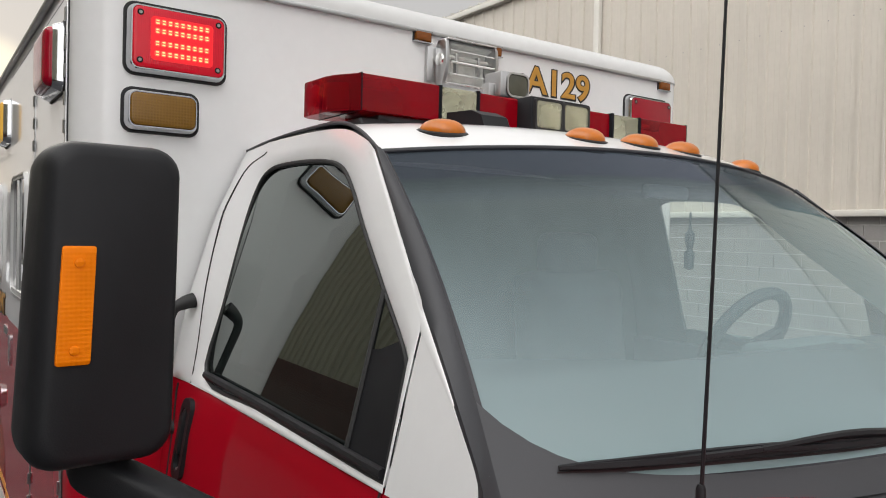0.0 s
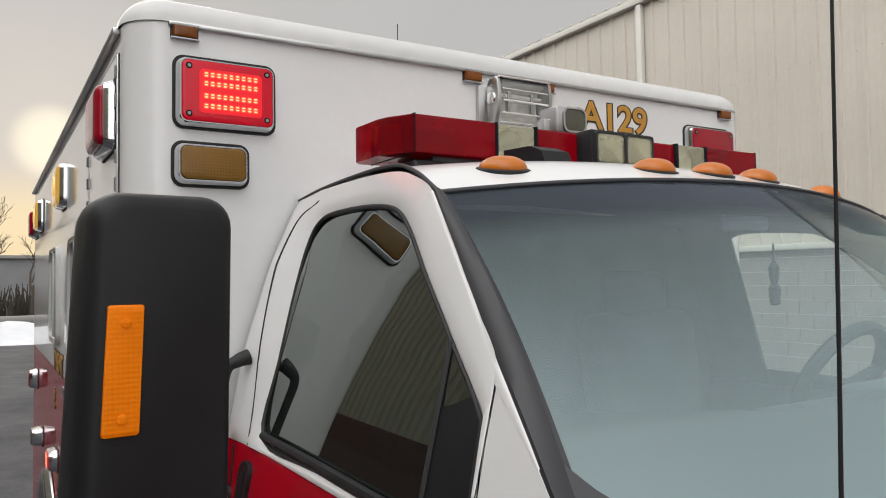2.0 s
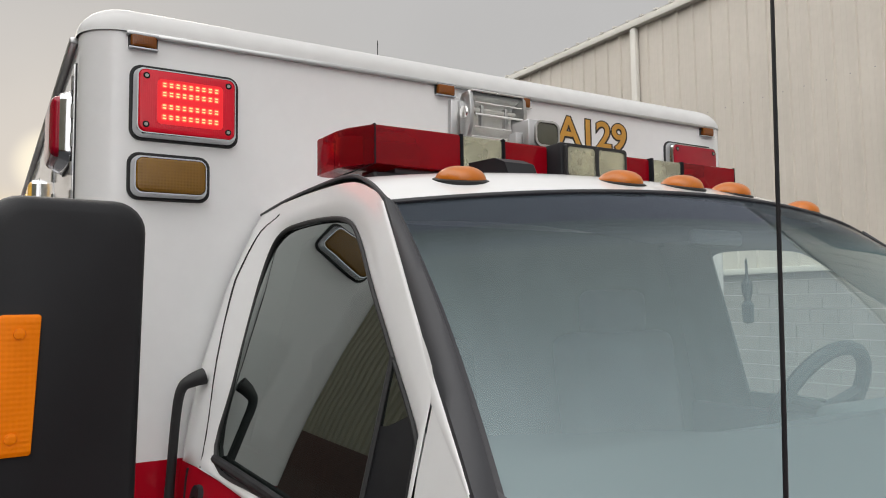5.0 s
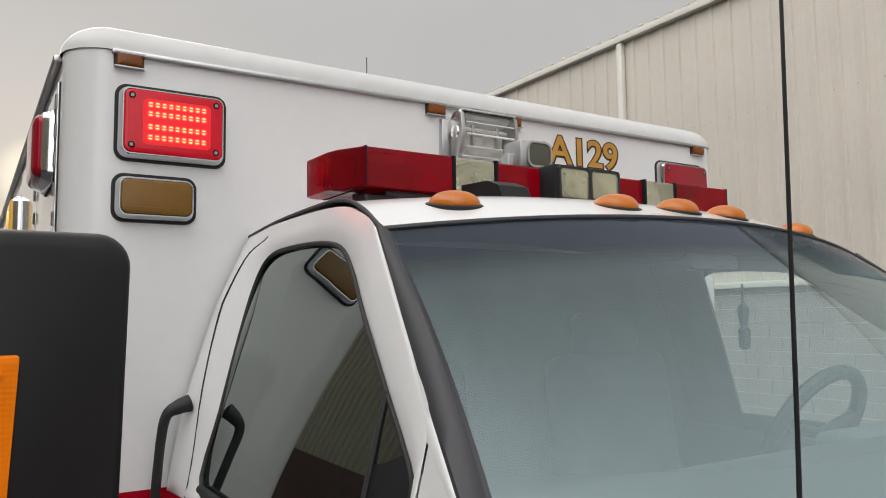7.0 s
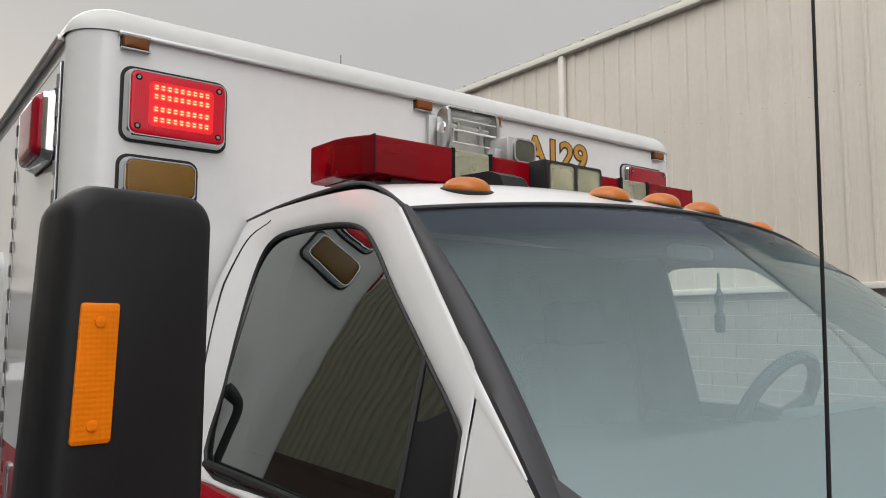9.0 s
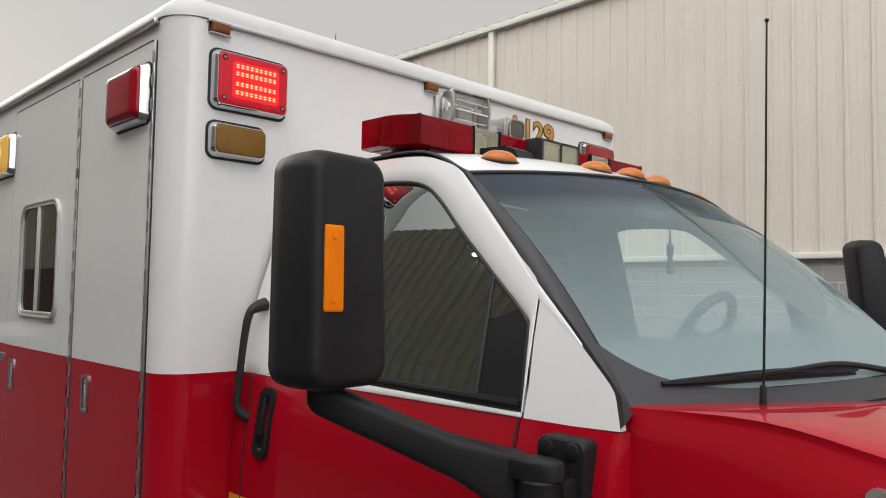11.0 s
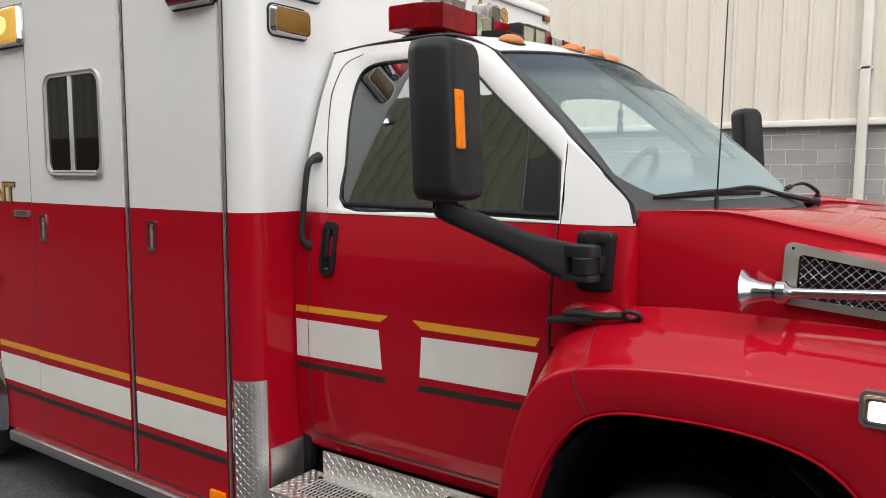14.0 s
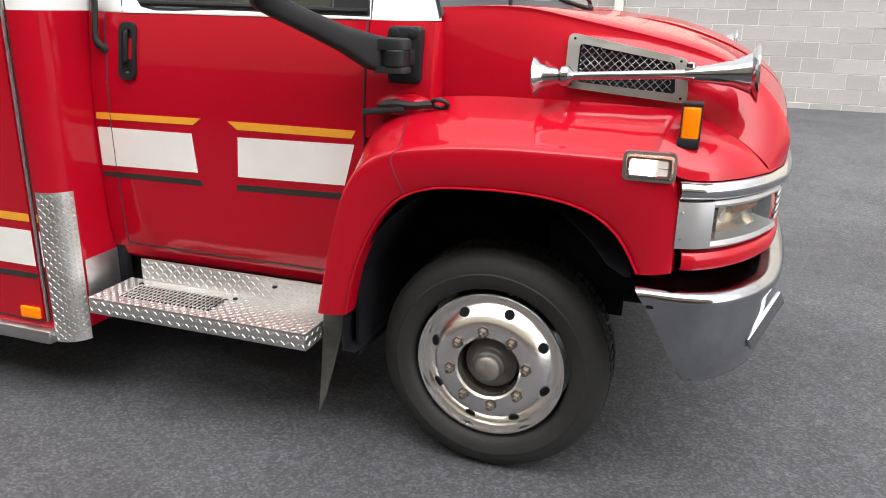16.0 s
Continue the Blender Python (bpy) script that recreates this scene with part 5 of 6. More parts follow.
# wheels
def wheel(cx, cy, s, name="wheel"):
    """s: the side its face looks to."""
    C = Vector((cx, cy, 0.380))
    ax = (0, s, 0)
    w = part(name, lathe([(-0.24, 0.2902), (-0.235, 0.3208), (-0.2, 0.3584), (-0.15, 0.387), (-0.11, 0.3992), (-0.03, 0.4018), (-0.022, 0.3972), (-0.016, 0.4018), (0.0, 0.3972), (0.022, 0.387), (0.034, 0.3728), (0.036, 0.3687), (0.041, 0.3625), (0.047, 0.3411), (0.047, 0.3371), (0.051, 0.332), (0.048, 0.3055), (0.04, 0.2892), (0.028, 0.277), (0.0, 0.2709)], C, ax, 72), TYRE, amb, "black truck tyre on a polished aluminium rim", smooth=35)
    bm = bmesh.new()
    for k in range(72):
        a = 2 * math.pi * k / 72
        for off in (-0.15, -0.085, -0.055):
            p = C + Vector((0.4004 * math.cos(a), s * (off + 0.01), 0.4004 * math.sin(a)))
            if p.z > -0.03:
                box(tuple(p), (0.022, 0.036, 0.006), 0, 1, Euler((0, -a + math.pi / 2, 0)).to_matrix(), bm)
    tagged(part("tread_pattern", bm, TYRE, w), kind="stuff")
    # rim: flange, dished disc
    rim = part("rim", lathe([(-0.05, 0.254), (0.020, 0.2575), (0.030, 0.2610), (0.034, 0.2580), (0.032, 0.2510), (0.022, 0.2455), (0.006, 0.2420), (0.000, 0.2345), (0.008, 0.2240), (0.024, 0.2080), (0.040, 0.1900), (0.050, 0.1730), (0.054, 0.1600), (0.054, 0.116), (0.048, 0.1085), (0.034, 0.1050), (-0.09, 0.1030)], C, ax, 72), RIMALU, w, "polished aluminium rim", smooth=28)
    # hub
    part("hub", lathe([(-0.10, 0.104), (-0.04, 0.101), (0.004, 0.090), (0.016, 0.070), (0.026, 0.060), (0.044, 0.056), (0.050, 0.048), (0.051, 0.0)], C, ax, 36), HUBGREY, w, "dark greasy hub")
    part("hub_cap", lathe([(0.0505, 0.046), (0.060, 0.043), (0.068, 0.034), (0.072, 0.018), (0.073, 0.0)], C, ax, 24), CAPGREY, w)
    phase = radians(8)
    for k in range(8):
        a = phase + 2 * math.pi * k / 8
        d = Vector((math.cos(a), 0, math.sin(a)))
        base = C + d * 0.134 + Vector((0, s * 0.054, 0))
        bm = lathe([(0.0, 0.021), (0.004, 0.021), (0.005, 0.016), (0.022, 0.0155), (0.026, 0.012), (0.026, 0.009), (0.036, 0.009), (0.038, 0.007), (0.038, 0)], base, ax, 6)
        part("lug_nut", bm, RUSTY, rim, "weathered lug nut")
        a2 = a + math.pi / 8 + radians(-3)
        d = Vector((math.cos(a2), 0, math.sin(a2)))
        t = Vector((-math.sin(a2), 0, math.cos(a2)))
        c = C + d * 0.205 + Vector((0, s * 0.0270, 0))
        n = (Vector((0, s, 0)) * 0.72 + d * 0.69).normalized()
        e = n.cross(t).normalized()
        vv = bmesh.new()
        ring = [vv.verts.new(c + n * 0.0035 + 0.0185 * (math.cos(q) * t + math.sin(q) * e)) for q in np.linspace(0, 2 * math.pi, 17)[:-1]]
        ring2 = [vv.verts.new(c - n * 0.004 + 0.0185 * (math.cos(q) * t + math.sin(q) * e)) for q in np.linspace(0, 2 * math.pi, 17)[:-1]]
        vv.faces.new(ring)
        for i in range(16):
            vv.faces.new((ring[i], ring[(i + 1) % 16], ring2[(i + 1) % 16], ring2[i]))
        part("hand_hole", vv, DARK, rim)
    return w


wheel(-0.010, -1.028, -1)
wheel(-0.010, 1.028, 1)
wheel(ARCX, -1.13, -1)
wheel(ARCX, 1.13, 1)
part("front_axle", tube([(-0.012, -0.9, 0.38), (-0.012, 0.9, 0.38)], 0.05, 10), DARK, amb)
part("chassis_frame", box((-2.6, 0, 0.62), (6.0, 0.9, 0.22), 0.02), DARK, amb)


# diamond plate: a sheet with raised lugs
def lugs(bm, place, w, h, pitch=0.026, seed=3, holes=()):
    """Raised lugs at alternate slants over a flat w by h; place(a, b, d)."""
    nx, ny = int(w / pitch), int(h / pitch)
    for i in range(nx):
        for j in range(ny):
            a, b = (i + 0.5) * w / nx - w / 2, (j + 0.5) * h / ny - h / 2
            if any(x0 < a < x1 and y0 < b < y1 for x0, x1, y0, y1 in holes):
                continue
            t = radians(45 if (i + j) % 2 else -45)
            L, W = pitch * 0.52, pitch * 0.15
            u, v = (math.cos(t), math.sin(t)), (-math.sin(t), math.cos(t))
            pts = [(a + u[0] * L, b + u[1] * L), (a + v[0] * W, b + v[1] * W), (a - u[0] * L, b - u[1] * L), (a - v[0] * W, b - v[1] * W)]
            base = [bm.verts.new(place(*p, 0.0004)) for p in pts]
            top = [bm.verts.new(place(a + (p[0] - a) * 0.55, b + (p[1] - b) * 0.55, 0.0024)) for p in pts]
            for k in range(4):
                bm.faces.new((base[k], base[(k + 1) % 4], top[(k + 1) % 4], top[k]))
            bm.faces.new(top)
    return bm


def cab_step(s):
    x0, x1, yo, yi, zt = -1.535, -0.615, 1.238, 1.000, 0.470
    xm, w, ym = (x0 + x1) / 2, x1 - x0, (yo + yi) / 2
    bm = box((xm, s * ym, zt - 0.003), (w, yo - yi, 0.006))
    box((xm, s * (yo - 0.003), zt - 0.032), (w, 0.006, 0.062), 0.002, 2, None, bm)
    box((x1 - 0.003, s * ym, zt - 0.032), (0.006, yo - yi, 0.062), 0, 2, None, bm)
    box((xm + 0.03, s * (yi + 0.003), zt + 0.045), (w - 0.06, 0.006, 0.092), 0, 2, None, bm)
    st = part("cab_step", bm, PLATE, amb, "diamond plate aluminium cab step")
    hole = (-0.37, 0.03, -0.065, 0.070)
    bm = bmesh.new()
    lugs(bm, lambda a, b, d: (xm + a, s * (ym + b), zt + d), w, yo - yi, 0.0172, 3, [hole])
    lugs(bm, lambda a, b, d: (xm + a, s * (yo + d), zt - 0.031 + b), w, 0.058, 0.0195)
    lugs(bm, lambda a, b, d: (x1 + d, s * (ym + a), zt - 0.031 + b), yo - yi, 0.058, 0.0195)
    lugs(bm, lambda a, b, d: (xm + 0.03 + a, s * (yi + 0.006 + d), zt + 0.046 + b), w - 0.06, 0.086, 0.0205)
    tagged(part("tread_pattern", bm, LUG, st), kind="stuff")
    # grip louvres pressed into the tread
    bm = bmesh.new()
    for i in range(22):
        for j in range(5):
            cx, cy = xm - 0.36 + 0.0182 * i, ym - 0.050 + 0.026 * j
            box((cx, s * cy, zt + 0.0025), (0.0055, 0.021, 0.008), 0.0020, 1, Euler((0, radians(16), radians(s * 18))).to_matrix(), bm)
    tagged(part("grip_louvres", bm, PLATE, st, "raised grip louvres"), kind="stuff")
    bm = bmesh.new()
    for i in range(22):
        for j in range(5):
            box((xm - 0.351 + 0.0182 * i, s * (ym - 0.050 + 0.026 * j), zt + 0.0005), (0.0115, 0.021, 0.002), 0, 1, Euler((0, 0, radians(s * 18))).to_matrix(), bm)
    tagged(part("grip_slot_field", bm, DARK, st), kind="stuff")
    for bx, by, bz in ((xm + 0.06, yi + 0.05, zt), (xm - 0.37, yi + 0.05, zt), (xm + 0.21, yi + 0.012, zt + 0.055)):
        part("step_bolt", lathe([(0, 0.010), (0.005, 0.009), (0.007, 0.0)], (bx, s * by, bz), (0, 0, 1), 10), DARK, st)
    # side filler plate between the step and the module
    fil = part("step_filler", box((BX + 0.006, s * 1.045, 0.475), (0.006, 0.20, 0.21), 0.002), PLATE, amb, "plain aluminium plate on the lower front of the module")
    part("filler_post", box((BX + 0.030, s * 0.960, 0.50), (0.045, 0.03, 0.22), 0.004), DARK, fil)
    # dark panel put in for the shade below the door sill
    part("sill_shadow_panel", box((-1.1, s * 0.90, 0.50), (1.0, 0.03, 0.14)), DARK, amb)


both(cab_step)


def kick_plate(s):
    """Diamond plate wrapped round the front corner of the module."""
    def wrap(a, b, d):
        # a runs from the side round the corner to the front
        r = BR
        arc = r * math.pi / 2
        if a < 0:
            return (BX - r + a, s * (BY + d + 0.002), b)
        if a < arc:
            t = a / r
            return (BX - r + (r + d + 0.002) * math.sin(t), s * (BY - r + (r + d + 0.002) * math.cos(t)), b)
        return (BX + d + 0.002, s * (BY - r - (a - arc)), b)
    na, nb = 16, 2
    rows = [[wrap(-0.008 + 0.14 * i / na, 0.250 + 0.605 * j / nb, 0.0) for i in range(na + 1)] for j in range(nb + 1)]
    k = part("kick_plate", grid(rows), PLATE, amb, "diamond plate corner guard on the module")
    bm = bmesh.new()
    lugs(bm, lambda a, b, d: wrap(a + 0.062, b + 0.552, d), 0.134, 0.595, 0.0165)
    tagged(part("tread_pattern", bm, LUG, k), kind="stuff")


both(kick_plate)


# mirrors
def mirror(s):
    # the kerb-side head stands square; the road-side head is swung forward
    cx, cy, turn = (-0.648, 1.337, radians(-4)) if s < 0 else (-0.46, 1.25, radians(-50))
    co, si = math.cos(turn), math.sin(turn)

    def pl(a, b, d):
        if s < 0:
            a *= 1 - 0.12 * b
        return (cx + d * co - a * si - 0.09 * b, s * (cy + d * si + a * co - 0.05 * b), (1.801 if s < 0 else 1.780) + b)
    bm = bmesh.new()
    prof = [(-0.070, 0.88), (-0.062, 0.97), (-0.03, 1.0), (0.030, 1.0), (0.050, 0.965), (0.062, 0.90), (0.066, 0.80)]
    base = [(a + (0.005 if s < 0 else 0.0), b) for a, b in rrect(0.188 if s < 0 else 0.118, 0.446, 0.040, 6)]
    grid([[pl(a * k, b * (1 - (1 - k) * 0.5), d) for a, b in base] for d, k in prof], True, bm)
    bm.verts.ensure_lookup_table()
    n = len(base)
    bm.faces.new(bm.verts[:n][::-1])
    bm.faces.new(bm.verts[-n:])
    head = part("side_mirror", bm, BLACKP, amb, "tall black plastic side mirror" + (" with an amber reflector" if s < 0 else ""), smooth=50)
    part("mirror_glass", slab(rrect(0.14 if s < 0 else 0.095, 0.40, 0.03), pl, -0.074, -0.069), CHROME, head)
    if s < 0:
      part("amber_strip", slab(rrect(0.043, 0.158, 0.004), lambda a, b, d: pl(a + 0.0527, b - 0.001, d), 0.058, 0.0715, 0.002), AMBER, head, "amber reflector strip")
    for z in (-0.060, 0.056) if s < 0 else ():
        part("strip_screw", slab([(0.0527 + 0.0065 * math.cos(t), z + 0.0065 * math.sin(t)) for t in np.linspace(0, 2 * math.pi, 13)[:-1]], pl, 0.0695, 0.074, 0.001), AMBER, head)
    # arm from the fender bracket up to the head
    a0, a1 = np.array((cx - 0.012, cy + 0.015, 1.556)), np.array((-0.425, 1.066, 1.396))
    along = (a1 - a0) * np.array((1, 1, 0))
    along /= np.linalg.norm(along)
    across = np.array((-along[1], along[0], 0.0))
    rows = []
    for k, hh, ww in ((-0.06, 0.010, 0.010), (-0.055, 0.022, 0.022), (-0.03, 0.030, 0.030), (0.0, 0.033, 0.033), (0.2, 0.035, 0.034), (0.45, 0.037, 0.034), (0.70, 0.041, 0.034), (0.84, 0.050, 0.036), (0.93, 0.055, 0.038), (1.06, 0.056, 0.040), (1.08, 0.054, 0.038), (1.08, 0.044, 0.022)):
        c = a0 + (a1 - a0) * k
        c[2] = max(c[2], a1[2])
        ring = []
        e = 0.55 - 0.27 * min(max((k - 0.6) / 0.35, 0.0), 1.0)
        for t in np.linspace(0, 2 * math.pi, 33)[:-1]:
            u, w = math.cos(t), math.sin(t)
            q = c + across * (ww * math.copysign(abs(u) ** e, u)) + np.array((0, 0, hh * math.copysign(abs(w) ** e, w)))
            ring.append((q[0], s * q[1], q[2]))
        rows.append(ring)
    bm = grid(rows, True)
    tube([(cx, s * cy, 1.62), (cx, s * cy, 1.555)], 0.030, 16, bm)
    part("mirror_arm", bm, BLACKP, head, "black cranked mirror arm", smooth=50)
    # forked end round the pivot
    fork = [(-0.415, 1.040), (-0.415, 1.098), (-0.385, 1.100), (-0.350, 1.097), (-0.327, 1.086), (-0.312, 1.068), (-0.308, 1.050), (-0.320, 1.032), (-0.345, 1.022), (-0.385, 1.022)]
    for z0, z1 in ((1.414, 1.449), (1.343, 1.364)):
        part("arm_fork", slab(fork, lambda a, b, d: (a, s * b, d), z0, z1, 0.008), BLACKP, head)
    part("arm_pivot", lathe([(-0.026, 0), (-0.026, 0.041), (-0.022, 0.044), (0.022, 0.044), (0.026, 0.041), (0.026, 0)], (-0.358, s * 1.058, 1.388), (0, 0, 1), 24), BLACKP, head)
    part("pivot_lug", box((-0.345, s * 1.020, 1.388), (0.072, 0.06, 0.050), 0.008, 2), BLACKP, head)
    bm = slab(rrect(0.115, 0.178, 0.018), on_side(-0.350, 1.394, s * 0.985, s), -0.02, 0.026, 0.010)
    br = part("mirror_bracket", bm, BLACKP, amb, "black mirror mounting bracket")
    for dx in (-0.030, 0.030):
        part("bracket_bolt", lathe([(0, 0.018), (0.005, 0.017), (0.007, 0.013), (0.007, 0)], (-0.350 + dx, s * 1.009, 1.460), (0, s, 0), 10), BLACKP, br)


both(mirror)


def door_fittings(s):
    # grab handle behind the door
    p = [(-1.543, 0.938, 1.714), (-1.541, 0.966, 1.706), (-1.542, 0.993, 1.686), (-1.549, 1.004, 1.62), (-1.560, 1.013, 1.47), (-1.564, 1.015, 1.410), (-1.560, 1.005, 1.383), (-1.553, 0.985, 1.368), (-1.550, 0.962, 1.358)]
    path = spline([(x, s * y, z) for x, y, z in p], 5)
    thickness = np.interp(np.linspace(0, 8, len(path)), range(9), (0.021, 0.018, 0.0125, 0.0115, 0.0115, 0.0125, 0.0155, 0.017, 0.017))
    part("grab_handle", tube(path, [float(k) for k in thickness], 12), RUBBER, amb, "black rubber-coated grab handle")
    # recessed door handle
    pl = lambda a, b, d: (-1.447 + a, s * (halfw(1.364 + b) + d), 1.364 + b)
    h = part("door_handle", frame_ring(rrect(0.076, 0.205, 0.030), rrect(0.044, 0.158, 0.020), pl, -0.004, 0.012), BLACKP, amb, "black door handle in a recessed surround")
    part("handle_pocket", slab(rrect(0.048, 0.162, 0.020), pl, -0.002, 0.002), DARK, h)
    bm = slab(rrect(0.018, 0.115, 0.008), lambda a, b, d: pl(a - 0.008, b + 0.018, d), 0.002, 0.014, 0.004)
    part("handle_lever", bm, BLACKP, h)
    part("key_lock", lathe([(0, 0.010), (0.004, 0.010), (0.005, 0.007), (0.005, 0)], pl(0.0, -0.082, 0.004), (0, s, 0), 12), STEEL, h)


both(door_fittings)


def door_film(s):
    def film(name, poly, mt, label):
        # poly: lower edge then upper edge, both from the rear forward
        (xa, za), (xb, zb), (xc, zc), (xd, zd) = poly
        rows = []
        for k in range(5):
            a, b = mix((xa, za), (xd, zd), k / 4), mix((xb, zb), (xc, zc), k / 4)
            rows.append([side_pt(*mix(a, b, j / 8), s, 0.0016) for j in range(9)])
        part(name, thick(grid(rows), (0, -s * 0.001, 0)), mt, amb, label, smooth=60)
    film("gold_stripe", [(-1.612, 1.108), (-1.178, 1.113), (-1.142, 1.139), (-1.612, 1.133)], DECAL_Y, "narrow gold pinstripe on the cab door")
    film("gold_stripe", [(-0.990, 1.109), (-0.540, 1.111), (-0.525, 1.139), (-1.030, 1.137)], DECAL_Y, "narrow gold pinstripe on the cab door")
    film("white_stripe", [(-1.612, 0.928), (-1.173, 0.936), (-1.186, 1.081), (-1.612, 1.077)], DECAL_W, "broad white reflective stripe on the cab door")
    film("white_stripe", [(-1.000, 0.936), (-0.570, 0.945), (-0.530, 1.091), (-0.990, 1.082)], DECAL_W, "broad white reflective stripe on the cab door")
    film("black_stripe", [(-1.612, 0.883), (-1.150, 0.886), (-1.170, 0.909), (-1.612, 0.905)], DECAL_K, "narrow black pinstripe on the cab door")
    film("black_stripe", [(-1.012, 0.884), (-0.575, 0.893), (-0.570, 0.916), (-1.002, 0.907)], DECAL_K, "narrow black pinstripe on the cab door")


both(door_film)


# light bar on the cab roof
def light_bar():
    zc, h = 2.265, 0.094

    def lens(name, y0, y1, xf, xb, mt, taper=None):
        poly = [(xb, y0), (xf, y0), (xf, y1), (xb, y1)]
        if taper == "lo":
            poly = [(xb, y0 + 0.02), (xb + 0.02, y0), (xf - 0.11, y0 + 0.004), (xf - 0.07, y0 + 0.014), (xf, y0 + 0.054), (xf, y1), (xb, y1)]
        if taper == "hi":
            poly = [(xb, y0), (xf, y0), (xf, y1 - 0.054), (xf - 0.07, y1 - 0.014), (xf - 0.11, y1 - 0.004), (xb + 0.02, y1), (xb, y1 - 0.02)]
        return part(name, slab(poly, lambda a, b, d: (a, b, zc + d), -h / 2, h / 2, 0.006), mt, bar, smooth=25)
    bar = part("light_bar", box((-1.28, 0, 2.209), (0.19, 1.16, 0.016), 0.005), GREYP, amb, "red and clear roof light bar")
    for s in (-1, 1):
        lo, hi = sorted((s * 0.408, s * 0.700))
        lens("red_lens", lo, hi, -1.160, -1.40, REDBAR, "lo" if s < 0 else "hi")
        part("inner_filter", box((-1.30, s * 0.53, zc - 0.004), (0.07, 0.20, h - 0.018), 0.004, 2, Euler((0, 0, s * 0.25)).to_matrix()), REDBACK, bar)
        part("rotator_base", lathe([(-0.04, 0), (-0.04, 0.05), (0.03, 0.045), (0.036, 0)], (-1.27, s * 0.645, zc), (0, 0, 1), 18), REDBACK, bar)
        part("lens_seam", box((-1.281, s * 0.644, zc), (0.243, 0.004, h + 0.002)), DARK, bar)
        for y in (0.402, 0.272):
            part("lens_divider", box((-1.28, s * y, zc), (0.243, 0.010, h + 0.002), 0.002), DARK, bar)
        lo, hi = sorted((s * 0.278, s * 0.396))
        lens("clear_lens", lo, hi, -1.163, -1.40, CLEARL)
        part("lamp_bowl", lathe([(0.0, 0.012), (0.03, 0.034), (0.05, 0.042)], (-1.25, s * 0.337, zc), (1, 0, 0), 20), LAMPGLASS, bar)
        lo, hi = sorted((s * 0.122, s * 0.266))
        lens("red_lens", lo, hi, -1.170, -1.40, REDBAR)
        part("inner_filter", box((-1.26, s * 0.21, zc - 0.004), (0.05, 0.09, h - 0.018), 0.004), REDBACK, bar)
        bm = slab([(-1.40, 2.14), (-1.16, 2.14), (-1.13, 2.155), (-1.17, 2.200), (-1.36, 2.200)], lambda a, b, d: (a, s * (0.560 + d), b), 0.0, 0.085, 0.006)
        part("bar_foot", bm, BLACKP, bar, "black light bar mounting foot")
        part("foot_strap", box((-1.30, s * 0.655, 2.165), (0.06, 0.06, 0.06), 0.012, 2, Euler((s * radians(38), 0, 0)).to_matrix()), BLACKP, bar)
    part("centre_housing", box((-1.255, 0.0, zc), (0.28, 0.236, h + 0.006), 0.008), BLACKP, bar)
    for y in (-0.055, 0.055):
        pl = on_front(y, zc - 0.002, -1.115)
        lp = part("takedown_lamp", frame_ring(rrect(0.110, 0.092, 0.010), rrect(0.098, 0.078, 0.010), pl, -0.004, 0.012), RUBBER, bar, "square clear lamp in a black frame")
        part("takedown_bowl", lathe([(0.001, 0.010), (0.004, 0.026), (0.006, 0.036)], pl(0, 0, 0), (1, 0, 0), 20), LAMPGLASS, lp)
        part("takedown_lens", slab(rrect(0.099, 0.079, 0.010), pl, 0.007, 0.010, 0.001), CLEARL, lp)
    # wedge-shaped cable cover ahead of the bar
    bm = slab([(-1.14, 2.176), (-0.985, 2.166), (-0.972, 2.178), (-0.990, 2.214), (-1.03, 2.230), (-1.14, 2.236)], lambda a, b, d: (a, -0.395 + d, b), 0.0, 0.092, 0.008)
    part("cable_cover", bm, BLACKP, bar, "black cable cover on the roof")


light_bar()


def clearance(x, y, z, yaw):
    rows = []
    for k in range(9):
        t = math.pi / 2 * k / 8
        rows.append([(0.062 * math.cos(t) * math.cos(a) + (0.012 * math.sin(t)), 0.078 * math.cos(t) ** 0.8 * math.sin(a), 0.038 * math.sin(t)) for a in np.linspace(0, 2 * math.pi, 25)[:-1]])
    M = Matrix.Translation((x, y, z)) @ Euler((0, radians(14), radians(yaw))).to_matrix().to_4x4() @ Matrix.Diagonal((0.76, 0.70, 0.88, 1))
    bm = grid(rows, True)
    bmesh.ops.remove_doubles(bm, verts=bm.verts, dist=1e-4)
    bmesh.ops.transform(bm, matrix=M, verts=bm.verts)
    bb = lathe([(-0.02, 0.0), (-0.02, 0.07), (0.004, 0.07), (0.006, 0.062), (0.006, 0)], (0, 0, 0), (0, 0, 1), 24)
    bmesh.ops.transform(bb, matrix=M @ Matrix.Diagonal((1.02, 1.28, 1.3, 1)), verts=bb.verts)
    c = part("roof_clearance_lamp", bb, RUBBER, amb, "orange teardrop roof clearance lamp")
    part("lens", bm, CAPAMB, c, smooth=60)


for x, y, z, yw in ((-0.895, -0.578, 2.139, -18), (-0.830, -0.19, 2.152, -5), (-0.820, 0.0, 2.154, 0), (-0.830, 0.19, 2.152, 5), (-0.900, 0.59, 2.138, 18)):
    clearance(x, y, z, yw)


